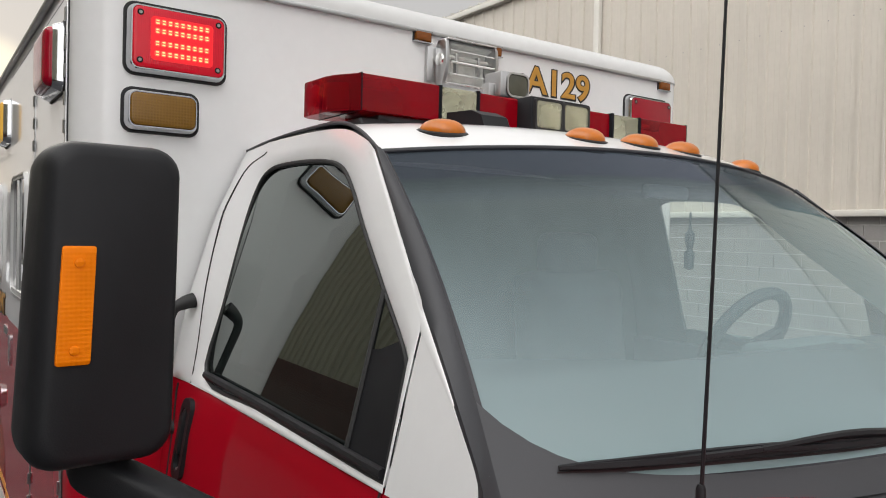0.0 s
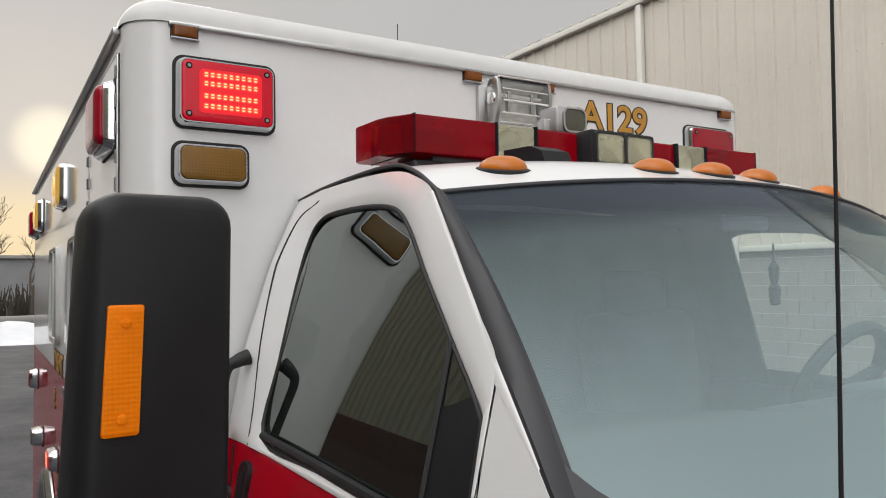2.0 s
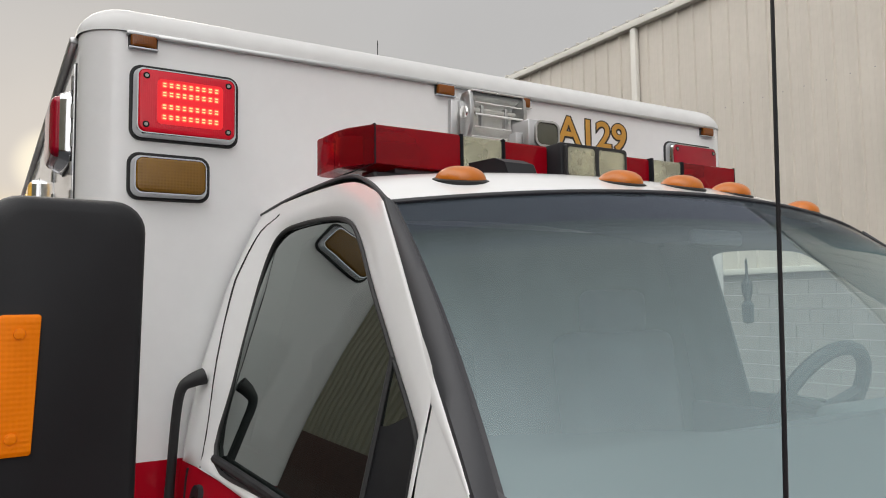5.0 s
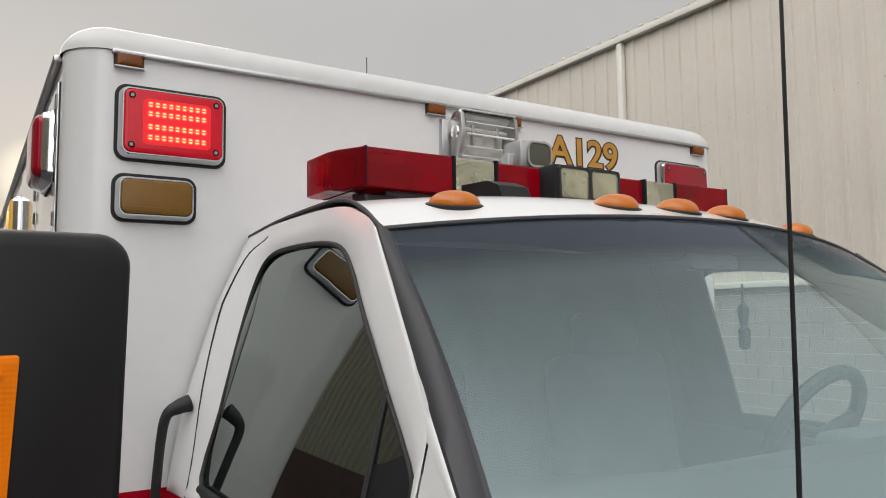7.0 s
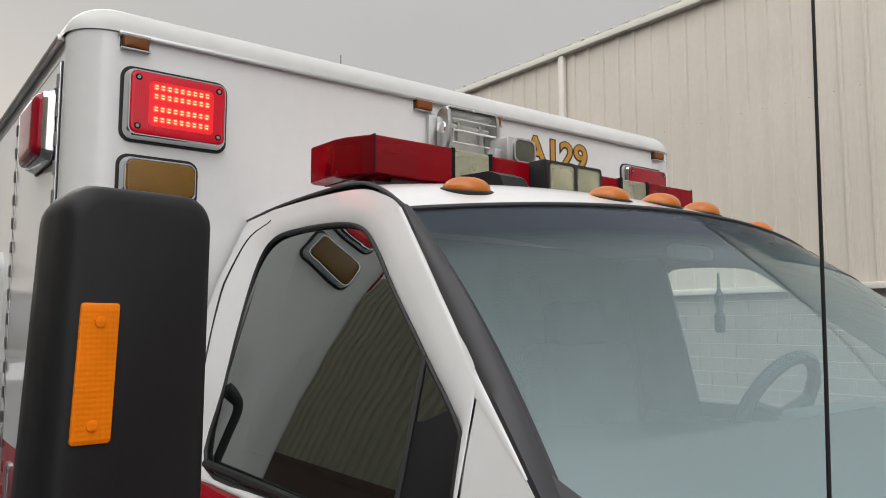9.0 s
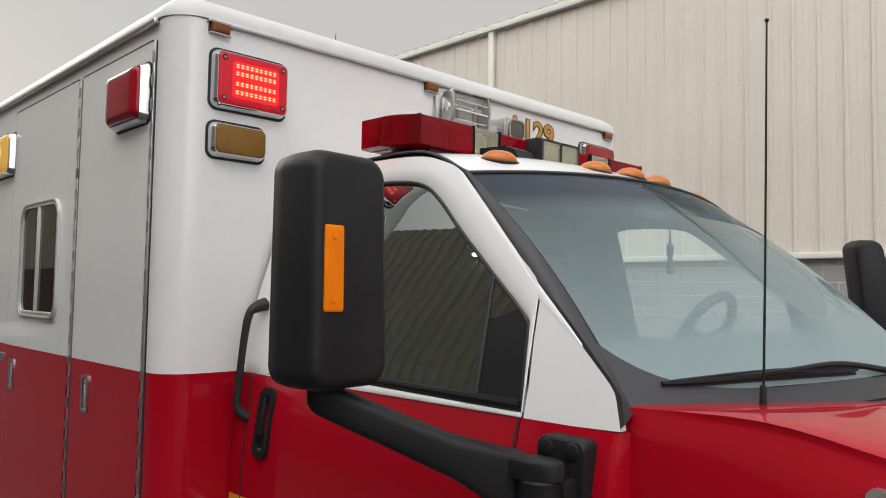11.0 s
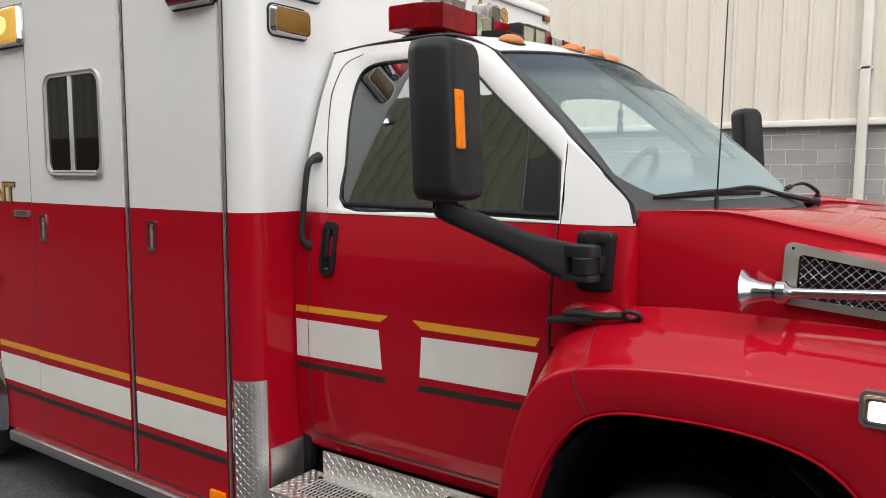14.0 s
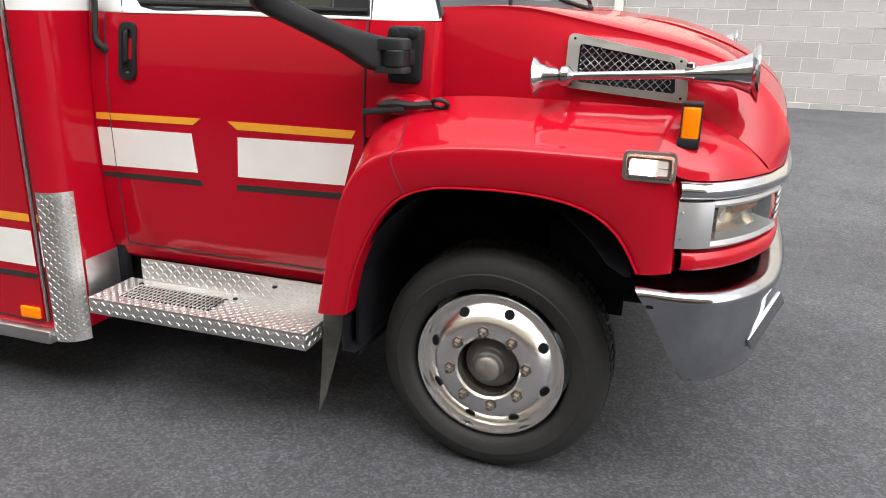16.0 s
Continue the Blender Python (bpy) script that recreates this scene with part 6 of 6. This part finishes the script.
# scene lamps on the module's front
def flood_lamp():
    y0, y1, x0 = -0.112, 0.098, BX
    prof = [(0.004, 2.465), (0.005, 2.535), (0.03, 2.566), (0.066, 2.568), (0.076, 2.558), (0.082, 2.510), (0.076, 2.460), (0.060, 2.422), (0.042, 2.408), (0.012, 2.425)]
    f = part("flood_lamp", box((x0 + 0.010, y0 - 0.022, 2.485), (0.020, 0.040, 0.120), 0.004), SATIN, amb, "clear quartz flood lamp on the module front")
    part("housing_back", grid([[(x0 + a, y, b) for a, b in prof[7:] + prof[:4]] for y in (y0, y1)]), SATIN, f, smooth=50)
    cov = part("flood_cover", grid([[(x0 + a, y, b) for a, b in prof[3:8]] for y in np.linspace(y0 + 0.01, y1 - 0.01, 3)]), CLEARCOVER, f, "clear curved cover", smooth=60)
    cov.visible_shadow = False
    for y, k in ((y0, -1), (y1, 1)):
        c = part("end_cap", slab(prof, lambda a, b, d: (x0 + a, y + k * d, b), -0.006, 0.008, 0.004), SATIN, f, "pale grey end cap")
        part("cap_boss", lathe([(0.0, 0.022), (0.005, 0.020), (0.006, 0.0)], (x0 + 0.045, y + k * 0.008, 2.50), (0, k, 0), 20), ALU, c)
    part("flood_reflector", grid([[(x0 + a, y, b) for a, b in ((0.064, 2.556), (0.024, 2.54), (0.012, 2.49), (0.022, 2.44), (0.050, 2.424))] for y in (y0 + 0.01, y1 - 0.01)]), LAMPGLASS, f, smooth=70)
    ym = (y0 + y1) / 2
    part("flood_tube", tube([(x0 + 0.045, y0 + 0.02, 2.512), (x0 + 0.045, y1 - 0.02, 2.512)], 0.009, 8), LAMPGLASS, f)
    for z, x, r in ((2.490, 0.080, 0.004), (2.452, 0.073, 0.0022), (2.528, 0.079, 0.0022)):
        part("cover_rib", tube([(x0 + x, y0 + 0.012, z), (x0 + x, y1 - 0.012, z)], r, 6), LAMPGLASS, f)
    for y in (ym - 0.05, ym + 0.045):
        part("tube_clip", box((x0 + 0.048, y, 2.492), (0.02, 0.012, 0.07), 0.003), SATIN, f)
    part("cover_frame", box((x0 + 0.070, ym, 2.567), (0.018, y1 - y0, 0.006), 0.002), ALU, f)
    part("cover_frame", box((x0 + 0.060, ym, 2.420), (0.018, y1 - y0 - 0.01, 0.006), 0.002), ALU, f)


def spot_lamp():
    """Stands on the light bar."""
    y0, z0, xf = -0.008, 2.388, -1.318
    s = part("spot_lamp", box((xf - 0.045, y0, z0), (0.085, 0.116, 0.082), 0.007), SATIN, amb, "grey square spot lamp on the light bar")
    pl = on_front(y0 + 0.010, z0, xf - 0.003)
    part("spot_rim", frame_ring(rrect(0.092, 0.078, 0.022), rrect(0.080, 0.066, 0.018), pl, 0.0, 0.008), SATIN, s)
    part("spot_lens", slab(rrect(0.082, 0.068, 0.018), pl, 0.0, 0.005, 0.002), SMOKED, s)
    part("spot_bracket", box((xf - 0.045, y0 - 0.070, z0 - 0.025), (0.035, 0.030, 0.055), 0.004), SATIN, s)
    part("spot_foot", box((xf - 0.045, y0, z0 - 0.058), (0.04, 0.06, 0.040), 0.004), SATIN, s)
    for xx in (-0.02, -0.07):
        part("bracket_bolt", lathe([(0, 0.007), (0.006, 0.006), (0.007, 0)], (xf + xx, y0 + 0.045, z0 + 0.041), (0, 0, 1), 6), STEEL, s)


flood_lamp()
spot_lamp()

# whip antenna on the cowl corner
an = part("whip_antenna", tube([(-0.078, -0.722, 1.545), (-0.074, -0.718, 1.80), (-0.070, -0.709, 2.310)], [0.0029, 0.0025, 0.0020], 6), BLACKP, amb, "thin black whip antenna")
part("antenna_base", lathe([(0, 0.012), (0.006, 0.011), (0.010, 0.0075), (0.05, 0.0065), (0.055, 0.004), (0.056, 0)], (-0.078, -0.722, 1.535), (0, 0, 1), 14), BLACKP, an)
part("antenna_tip", lathe([(0, 0.002), (0.002, 0.0045), (0.006, 0.0045), (0.009, 0.0)], (-0.070, -0.709, 2.308), (0, 0, 1), 8), BLACKP, an)
# second short whip behind the roof
part("roof_antenna", tube([(-2.64, 0.10, 2.68), (-2.64, 0.10, 3.105)], [0.0035, 0.002], 6), BLACKP, amb, "thin roof antenna")


# cab interior
def interior():
    rows = []
    for i in range(21):
        u = -1 + i / 10
        c = 1 - u * u
        rows.append([(-0.24 + 0.26 * c, u * 0.86, 1.505), (-0.34 + 0.24 * c, u * 0.86, 1.540), (-0.46 + 0.12 * c, u * 0.85, 1.590), (-0.58 + 0.05 * c, u * 0.83, 1.640), (-0.64 + 0.03 * c, u * 0.83, 1.625), (-0.67 + 0.03 * c, u * 0.83, 1.50), (-0.62, u * 0.84, 1.10)])
    d = part("dashboard", thick(grid(rows), (-0.01, 0, -0.02)), DASH, amb, "grey dashboard", smooth=50)
    part("instrument_hood", box((-0.60, 0.46, 1.61), (0.16, 0.42, 0.06), 0.03, 3), INTERIOR, d)
    bm = bmesh.new()
    loop = []
    tilt = Euler((0, radians(-62), 0)).to_matrix()
    for k in range(33):
        a = 2 * math.pi * k / 32
        loop.append(Vector((-0.79, 0.46, 1.615)) + tilt @ Vector((0.168 * math.cos(a), 0.168 * math.sin(a), 0)))
    tube(loop, 0.019, 8, bm, False)
    for a in (-0.2, math.pi + 0.2):
        c = Vector((-0.775, 0.46, 1.605))
        tube([c, Vector((-0.79, 0.46, 1.615)) + tilt @ Vector((0.165 * math.cos(a + math.pi / 2), 0.165 * math.sin(a + math.pi / 2), 0))], 0.013, 6, bm)
    part("steering_wheel", bm, WHEELGREY, d, "grey steering wheel")
    for y in (-0.42, 0.42):
        st = part("seat", box((-1.20, y, 1.18), (0.52, 0.50, 0.18), 0.06, 3), CLOTH, amb, "grey cloth cab seat")
        part("seat_back", box((-1.46, y, 1.48), (0.14, 0.48, 0.62), 0.05, 3, Euler((0, radians(-8), 0)).to_matrix()), CLOTH, st)
        part("head_rest", box((-1.50, y, 1.85), (0.10, 0.26, 0.16), 0.04, 3), CLOTH, st)
    part("cab_back_wall", thick(grid([[(-1.59, u * (halfw(z) - 0.012), z) for u in (-1, -0.5, 0, 0.5, 1)] for z in (0.9, 1.25, 1.47, 1.64, 1.8, 2.0, 2.13)]), (0.012, 0, 0)), INTERIOR, amb)
    part("cab_floor", box((-1.0, 0, 0.90), (1.25, 1.7, 0.05)), INTERIOR, amb)
    rows = [[(x, u * 0.70, 2.10 + 0.05 * (1 - u * u)) for x in (-1.58, -1.2, -0.90)] for u in np.linspace(-1, 1, 9)]
    part("headliner", grid(rows), INTERIOR, amb)
    part("firewall", box((-0.28, 0, 1.25), (0.03, 1.70, 0.52)), DARK, amb)
    mir = part("rear_view_mirror", box((-0.79, 0.08, 2.035), (0.03, 0.17, 0.04), 0.012), DASH, amb, "rear-view mirror behind the windscreen")
    part("mirror_tag", lathe([(-0.075, 0.0), (-0.07, 0.012), (-0.03, 0.014), (-0.02, 0.007), (0.0, 0.012), (0.02, 0.013), (0.035, 0.004), (0.075, 0.003), (0.08, 0.0)], (-0.735, 0.115, 1.905), (0, 0, 1), 10), WHEELGREY, mir, "tag hanging from the mirror")


interior()


# ---- the place ----
GZ = -0.024


def ground():
    m = mat("asphalt", (0.077, 0.078, 0.085), rough=0.78, vary=0.22, vscale=0.7, rvary=0.14, bump=0.6, bscale=150, grain=0.10, gscale=9, spec=0.22)
    nt = m.node_tree
    b = nt.nodes["Principled BSDF"]
    src = b.inputs["Base Color"].links[0].from_socket
    tc = nt.nodes.new("ShaderNodeTexCoord")
    last = src
    # stones of the surface, each with its own grey, at two sizes
    for scale, lo, hi in ((110.0, 0.72, 1.38), (42.0, 0.93, 1.09)):
        vo = nt.nodes.new("ShaderNodeTexVoronoi")
        vo.inputs["Scale"].default_value = scale
        nt.links.new(tc.outputs["Object"], vo.inputs["Vector"])
        sp = nt.nodes.new("ShaderNodeSeparateColor")
        nt.links.new(vo.outputs["Color"], sp.inputs[0])
        pw = nt.nodes.new("ShaderNodeMath")
        pw.operation = "POWER"
        pw.inputs[1].default_value = 2.2
        nt.links.new(sp.outputs[0], pw.inputs[0])
        mr = nt.nodes.new("ShaderNodeMapRange")
        mr.inputs["To Min"].default_value, mr.inputs["To Max"].default_value = lo, hi
        nt.links.new(pw.outputs[0], mr.inputs["Value"])
        sc = nt.nodes.new("ShaderNodeVectorMath")
        sc.operation = "SCALE"
        nt.links.new(last, sc.inputs[0])
        nt.links.new(mr.outputs[0], sc.inputs["Scale"])
        last = sc.outputs[0]
    nt.links.new(last, b.inputs["Base Color"])
    # level under the ambulance, rising gently to the foot of the wall
    def rise(x, y):
        a, b = min(max((y - 1.9) / 6.2, 0.0), 1.0), min(max((x + 24.0) / 10.0, 0.0), 1.0)
        return GZ + 0.32 * a * a * (3 - 2 * a) * b
    xs = [-300, -60] + [-24 + 2 * k for k in range(24)] + [60, 300]
    ys = [-300, -40, -12, 0] + [1.9 + 0.62 * k for k in range(11)] + [40, 300]
    bm = grid([[(x, y, rise(x, y)) for x in xs] for y in ys])
    tagged(part("ground", bm, m, None, "dark sealed asphalt yard", smooth=60), "", "asphalt", "", "structure")


ground()
WALLY = 8.05
BLOCK = mat("painted_concrete_block", (0.255, 0.245, 0.235), rough=0.85, vary=0.10, vscale=2.0, bump=0.5, bscale=120, grain=0.06, gscale=45)
MORTAR = mat("pale_mortar", (0.50, 0.485, 0.46), rough=0.9, vary=0.1, vscale=8)
SIDING = mat("beige_metal_siding", (0.54, 0.50, 0.437), rough=0.5, vary=0.05, vscale=0.6, grain=0.02, gscale=12, spec=0.3)
TRIM = mat("beige_metal_trim", (0.56, 0.54, 0.49), rough=0.5, vary=0.05, vscale=2)


def vary_by_piece(m, amount):
    """Lets each piece of a material differ a little by Object Info's Random."""
    nt = m.node_tree
    b = nt.nodes["Principled BSDF"]
    src = b.inputs["Base Color"].links[0].from_socket
    oi = nt.nodes.new("ShaderNodeObjectInfo")
    mr = nt.nodes.new("ShaderNodeMapRange")
    mr.inputs["To Min"].default_value, mr.inputs["To Max"].default_value = 1 - amount, 1 + amount
    sc = nt.nodes.new("ShaderNodeVectorMath")
    sc.operation = "SCALE"
    nt.links.new(oi.outputs["Random"], mr.inputs["Value"])
    nt.links.new(src, sc.inputs[0])
    nt.links.new(mr.outputs[0], sc.inputs["Scale"])
    nt.links.new(sc.outputs[0], b.inputs["Base Color"])


vary_by_piece(BLOCK, 0.09)
SPLIT, EAVE = 2.30, 6.755


def siding(name, x0, x1, y, z0, z1, face, mt, pitch=0.305):
    """Ribbed metal sheeting, one sheet a metre wide after another. face: -1 looks to -y."""
    bm = bmesh.new()
    xs = []
    x = x0
    while x < x1:
        xs += [(x, 0.0), (x + 0.238, 0.0), (x + 0.255, 0.034), (x + 0.292, 0.034), (x + 0.305, 0.0)]
        for f in (0.075, 0.15):
            xs += [(x + f - 0.012, 0.0), (x + f, 0.0022), (x + f + 0.012, 0.0)]
        x += pitch
    xs = sorted(set(xs))
    grid([[(xx, y + face * d, z) for xx, d in xs] for z in (z0, z1)], False, bm)
    return tagged(part(name, bm, mt, None, "ribbed beige metal wall sheeting", smooth=0), "", "wall", "", "structure")


def far_building():
    wall = tagged(part("wall_north", box((-8, WALLY + 0.26, SPLIT / 2), (60, 0.20, SPLIT + 0.16), 0), MORTAR, None, "painted concrete block base wall", smooth=0), "", "wall", "", "structure")
    part("backing", box((-8, WALLY + 0.40, (SPLIT + EAVE) / 2), (60, 0.10, EAVE - SPLIT)), TRIM, wall)
    ws_ = siding("wall_sheeting", -34.374, 22.0, WALLY + 0.10, SPLIT + 0.05, EAVE, -1, SIDING, 0.324)
    bm = bmesh.new()
    for k in range(120):
        box((-27.4 + 0.324 * k, WALLY + 0.098, 4.83), (0.014, 0.008, 0.014), 0, 1, None, bm)
    tagged(part("screw_line", bm, STEEL, ws_, "", smooth=0), "", "", "", "stuff")
    tr = tagged(part("trim", box((-6, WALLY + 0.115, SPLIT + 0.02), (56, 0.15, 0.085), 0.01), TRIM, None, "metal drip flashing over the block wall"), "", "trim", "", "structure")
    g = part("eave_gutter", box((-6, WALLY + 0.035, EAVE - 0.06), (56, 0.13, 0.11), 0.012), TRIM, tr)
    bm = box((-6, WALLY + 2.92, EAVE + 0.57), (56, 6.0, 0.03), 0, 2, Euler((radians(11), 0, 0)).to_matrix())
    x = -33.46
    while x < 22:
        box((x, WALLY + 0.10, EAVE + 0.022), (0.06, 0.28, 0.034), 0, 1, None, bm)
        x += 0.324
    tagged(part("roof", bm, TRIM, None, "low metal roof edge with standing ribs", smooth=0), "", "roof", "", "structure")
    for x in (-8.75, -0.695, 7.36):
        sp = tagged(part("downspout", box((x, WALLY + 0.04, EAVE / 2 - 0.07), (0.12, 0.09, EAVE - 0.10), 0.012), TRIM, None, "beige metal downspout on the wall"), "", "downspout")
        part("strap", box((x, WALLY + 0.045, 3.0), (0.17, 0.10, 0.03)), TRIM, sp)
    # blocks: 0.39 by 0.19 m with 10 mm joints, running bond
    me = {}
    def block_mesh(w):
        if w not in me:
            bm = slab([(-w / 2, -0.095), (w / 2, -0.095), (w / 2, 0.095), (-w / 2, 0.095)], lambda a, b, d: (a, -d, b), 0.0, 0.008, 0.003)
            m = bpy.data.meshes.new("block")
            bmesh.ops.recalc_face_normals(bm, faces=bm.faces)
            bm.to_mesh(m)
            bm.free()
            m.materials.append(BLOCK)
            me[w] = m
        return me[w]
    rest = bmesh.new()
    k = 0
    for r in range(12):
        z = 0.075 + 0.2 * r
        for c in range(-55, 52):
            x = c * 0.4 + (0.18 if r % 2 else -0.01)
            if -3.2 < x < 6.6:
                o = new("block", block_mesh(0.39))
                o.location = (x, WALLY + 0.16 + 0.002 * ((c * 7 + r * 3) % 3), z)
                o.parent = wall
                k += 1
            elif -22 < x < 20:
                slab([(-0.195, -0.095), (0.195, -0.095), (0.195, 0.095), (-0.195, 0.095)], lambda a, b, d: (x + a, WALLY + 0.16 - d, z + b), 0.0, 0.008, 0, rest)
    tagged(part("blocks", rest, BLOCK, wall, "", smooth=0), "", "", "", "stuff")


far_building()


# building behind the camera's side: brick base and metal sheeting, seen in the glass and paint
def near_building():
    BRICK = mat("dark_red_brick", (0.115, 0.055, 0.045), rough=0.85, vary=0.18, vscale=3, grain=0.15, gscale=9)
    DARKMORTAR = mat("dark_mortar", (0.16, 0.11, 0.095), rough=0.9, vary=0.1, vscale=8)
    TAN = mat("olive_tan_sheeting", (0.42, 0.40, 0.30), rough=0.55, vary=0.05, vscale=0.7)
    y = -NEARY
    w = tagged(part("wall_south", box((-15.5, y - 0.15, NEARB / 2 - 0.03), (57, 0.2, NEARB + 0.06)), DARKMORTAR, None, "dark brick base wall", smooth=0), "", "wall", "", "structure")
    bm = bmesh.new()
    for r in range(int(NEARB / 0.076)):
        for c in range(220):
            x = -33.0 + c * 0.21 + (0.105 if r % 2 else 0)
            slab([(-0.099, -0.033), (0.099, -0.033), (0.099, 0.033), (-0.099, 0.033)], lambda a, b, d: (x + a, y - 0.05 + d, 0.038 + 0.076 * r + b), 0, 0.006, 0, bm)
    tagged(part("bricks", bm, BRICK, w, "", smooth=0), "", "", "", "stuff")
    bm, xs, x = bmesh.new(), [], -44.2
    while x < 13.0:
        xs += [(x, 0.0), (x + 0.20, 0.0), (x + 0.24, 0.06), (x + 0.36, 0.06)]
        x += 0.40
    grid([[(xx, y - 0.10 + d, z) for xx, d in xs] for z in (NEARB, NEARH)], False, bm)
    tagged(part("wall_sheeting_south", bm, TAN, None, "deep-ribbed tan metal wall sheeting", smooth=0), "", "wall", "", "structure")
    lampb = tagged(part("wall_light", box((-10.5, y + 0.10, 8.78), (0.42, 0.26, 0.20), 0.03), SILVER, None, "lit wall-pack lamp on the building"), "", "wall light")
    part("light_lens", box((-10.5, y + 0.20, 8.70), (0.34, 0.12, 0.10), 0.02), LAMPLIT, lampb)


LAMPLIT = mat("lit_lamp_lens", (0.8, 0.9, 0.85), rough=0.4, emit=(0.8, 1.0, 0.9), power=6.0)
near_building()


# distance along the yard: snow bank, guard rail, far hedge and bare trees
def distance():
    snow = mat("old_snow", (0.72, 0.74, 0.78), rough=0.7, vary=0.08, vscale=1.5, bump=0.6, bscale=8)
    rows = []
    for i in range(41):
        x = -31.0
        y = -14 + 24 * i / 40
        rows.append([(x + dx + 0.4 * noise.noise((y * 0.7, dx, 0)), y, max(GZ, GZ + h * (0.65 + 0.7 * noise.noise((y * 0.45, dx * 0.3, 2))))) for dx, h in ((-2.6, 0), (-1.8, 0.45), (-0.9, 0.75), (0, 0.55), (0.9, 0.25), (1.7, 0.0))])
    tagged(part("snow_bank", grid(rows), snow, None, "low bank of ploughed old snow", smooth=70), "", "snow", "", "stuff")
    rail = tagged(part("guard_rail", box((-36, -2, 0.62), (0.06, 40, 0.30), 0.02), STEEL, None, "grey steel guard rail along the yard"), "", "guard rail")
    for k in range(16):
        part("post", box((-36.1, -21 + 2.6 * k, 0.33), (0.12, 0.12, 0.75), 0.01), STEEL, rail)
    bark = mat("bare_bark", (0.075, 0.058, 0.045), rough=0.9, vary=0.25, vscale=5)
    rnd = random.Random(5)

    def tree(x, y, h):
        bm = bmesh.new()
        def limb(p, d, ln, r, depth):
            q = p + d * ln
            m = (p + q) / 2 + Vector((rnd.uniform(-1, 1), rnd.uniform(-1, 1), rnd.uniform(-0.3, 0.6))) * ln * 0.08
            tube([p, m, q], [r, r * 0.82, r * 0.62], 5 if depth > 2 else 3, bm, False)
            if depth == 0:
                return
            for _ in range(rnd.choice((2, 3, 3)) if depth > 1 else 3):
                nd = (d + Vector((rnd.uniform(-1, 1), rnd.uniform(-1, 1), rnd.uniform(-0.25, 0.7))) * 0.75).normalized()
                limb(p + d * ln * rnd.uniform(0.55, 1.0), nd, ln * rnd.uniform(0.55, 0.78), r * 0.55, depth - 1)
        limb(Vector((x, y, GZ)), Vector((0, 0, 1)), h * 0.30, h * 0.02, 5)
        t = part("tree", bm, bark, None, "bare winter tree at the edge of the yard", smooth=60)
        return tagged(t, "", "tree", "bare trees")
    for x, y, h in ((-44, -6.0, 8.5), (-47, -2.2, 9.5), (-43, 0.6, 7.0), (-50, 3.2, 10), (-46, -10.0, 9), (-52, 8.0, 10)):
        tree(x, y, h)
    hedge = mat("dark_scrub", (0.045, 0.038, 0.030), rough=0.95, vary=0.3, vscale=1.2)
    bm = bmesh.new()
    for k in range(2600):
        x, y = rnd.uniform(-58, -52), rnd.uniform(-45, 30)
        p = Vector((x, y, GZ))
        q = p + Vector((rnd.uniform(-0.5, 0.5), rnd.uniform(-0.5, 0.5), rnd.uniform(0.8, 2.3)))
        tube([p, (p + q) / 2 + Vector((0, rnd.uniform(-.2, .2), 0)), q], [0.10, 0.07, 0.02], 3, bm, False)
    tagged(part("scrub", bm, hedge, None, "dark scrub along the far edge", smooth=0), "", "scrub", "", "stuff")
    shed = mat("grey_far_wall", (0.20, 0.20, 0.205), rough=0.8, vary=0.1, vscale=0.5)
    b = tagged(new("far_building"), "low grey building beyond the yard", "building")
    part("wall", box((-75, -4, 2.18), (10, 40, 4.45)), shed, b)
    part("roof", box((-75, -4, 4.5), (10.6, 40.6, 0.25)), STEEL, b)
    for k in range(6):
        part("window", box((-69.96, -20 + 6 * k, 2.4), (0.12, 2.4, 1.1)), PRIVACY, b)


distance()
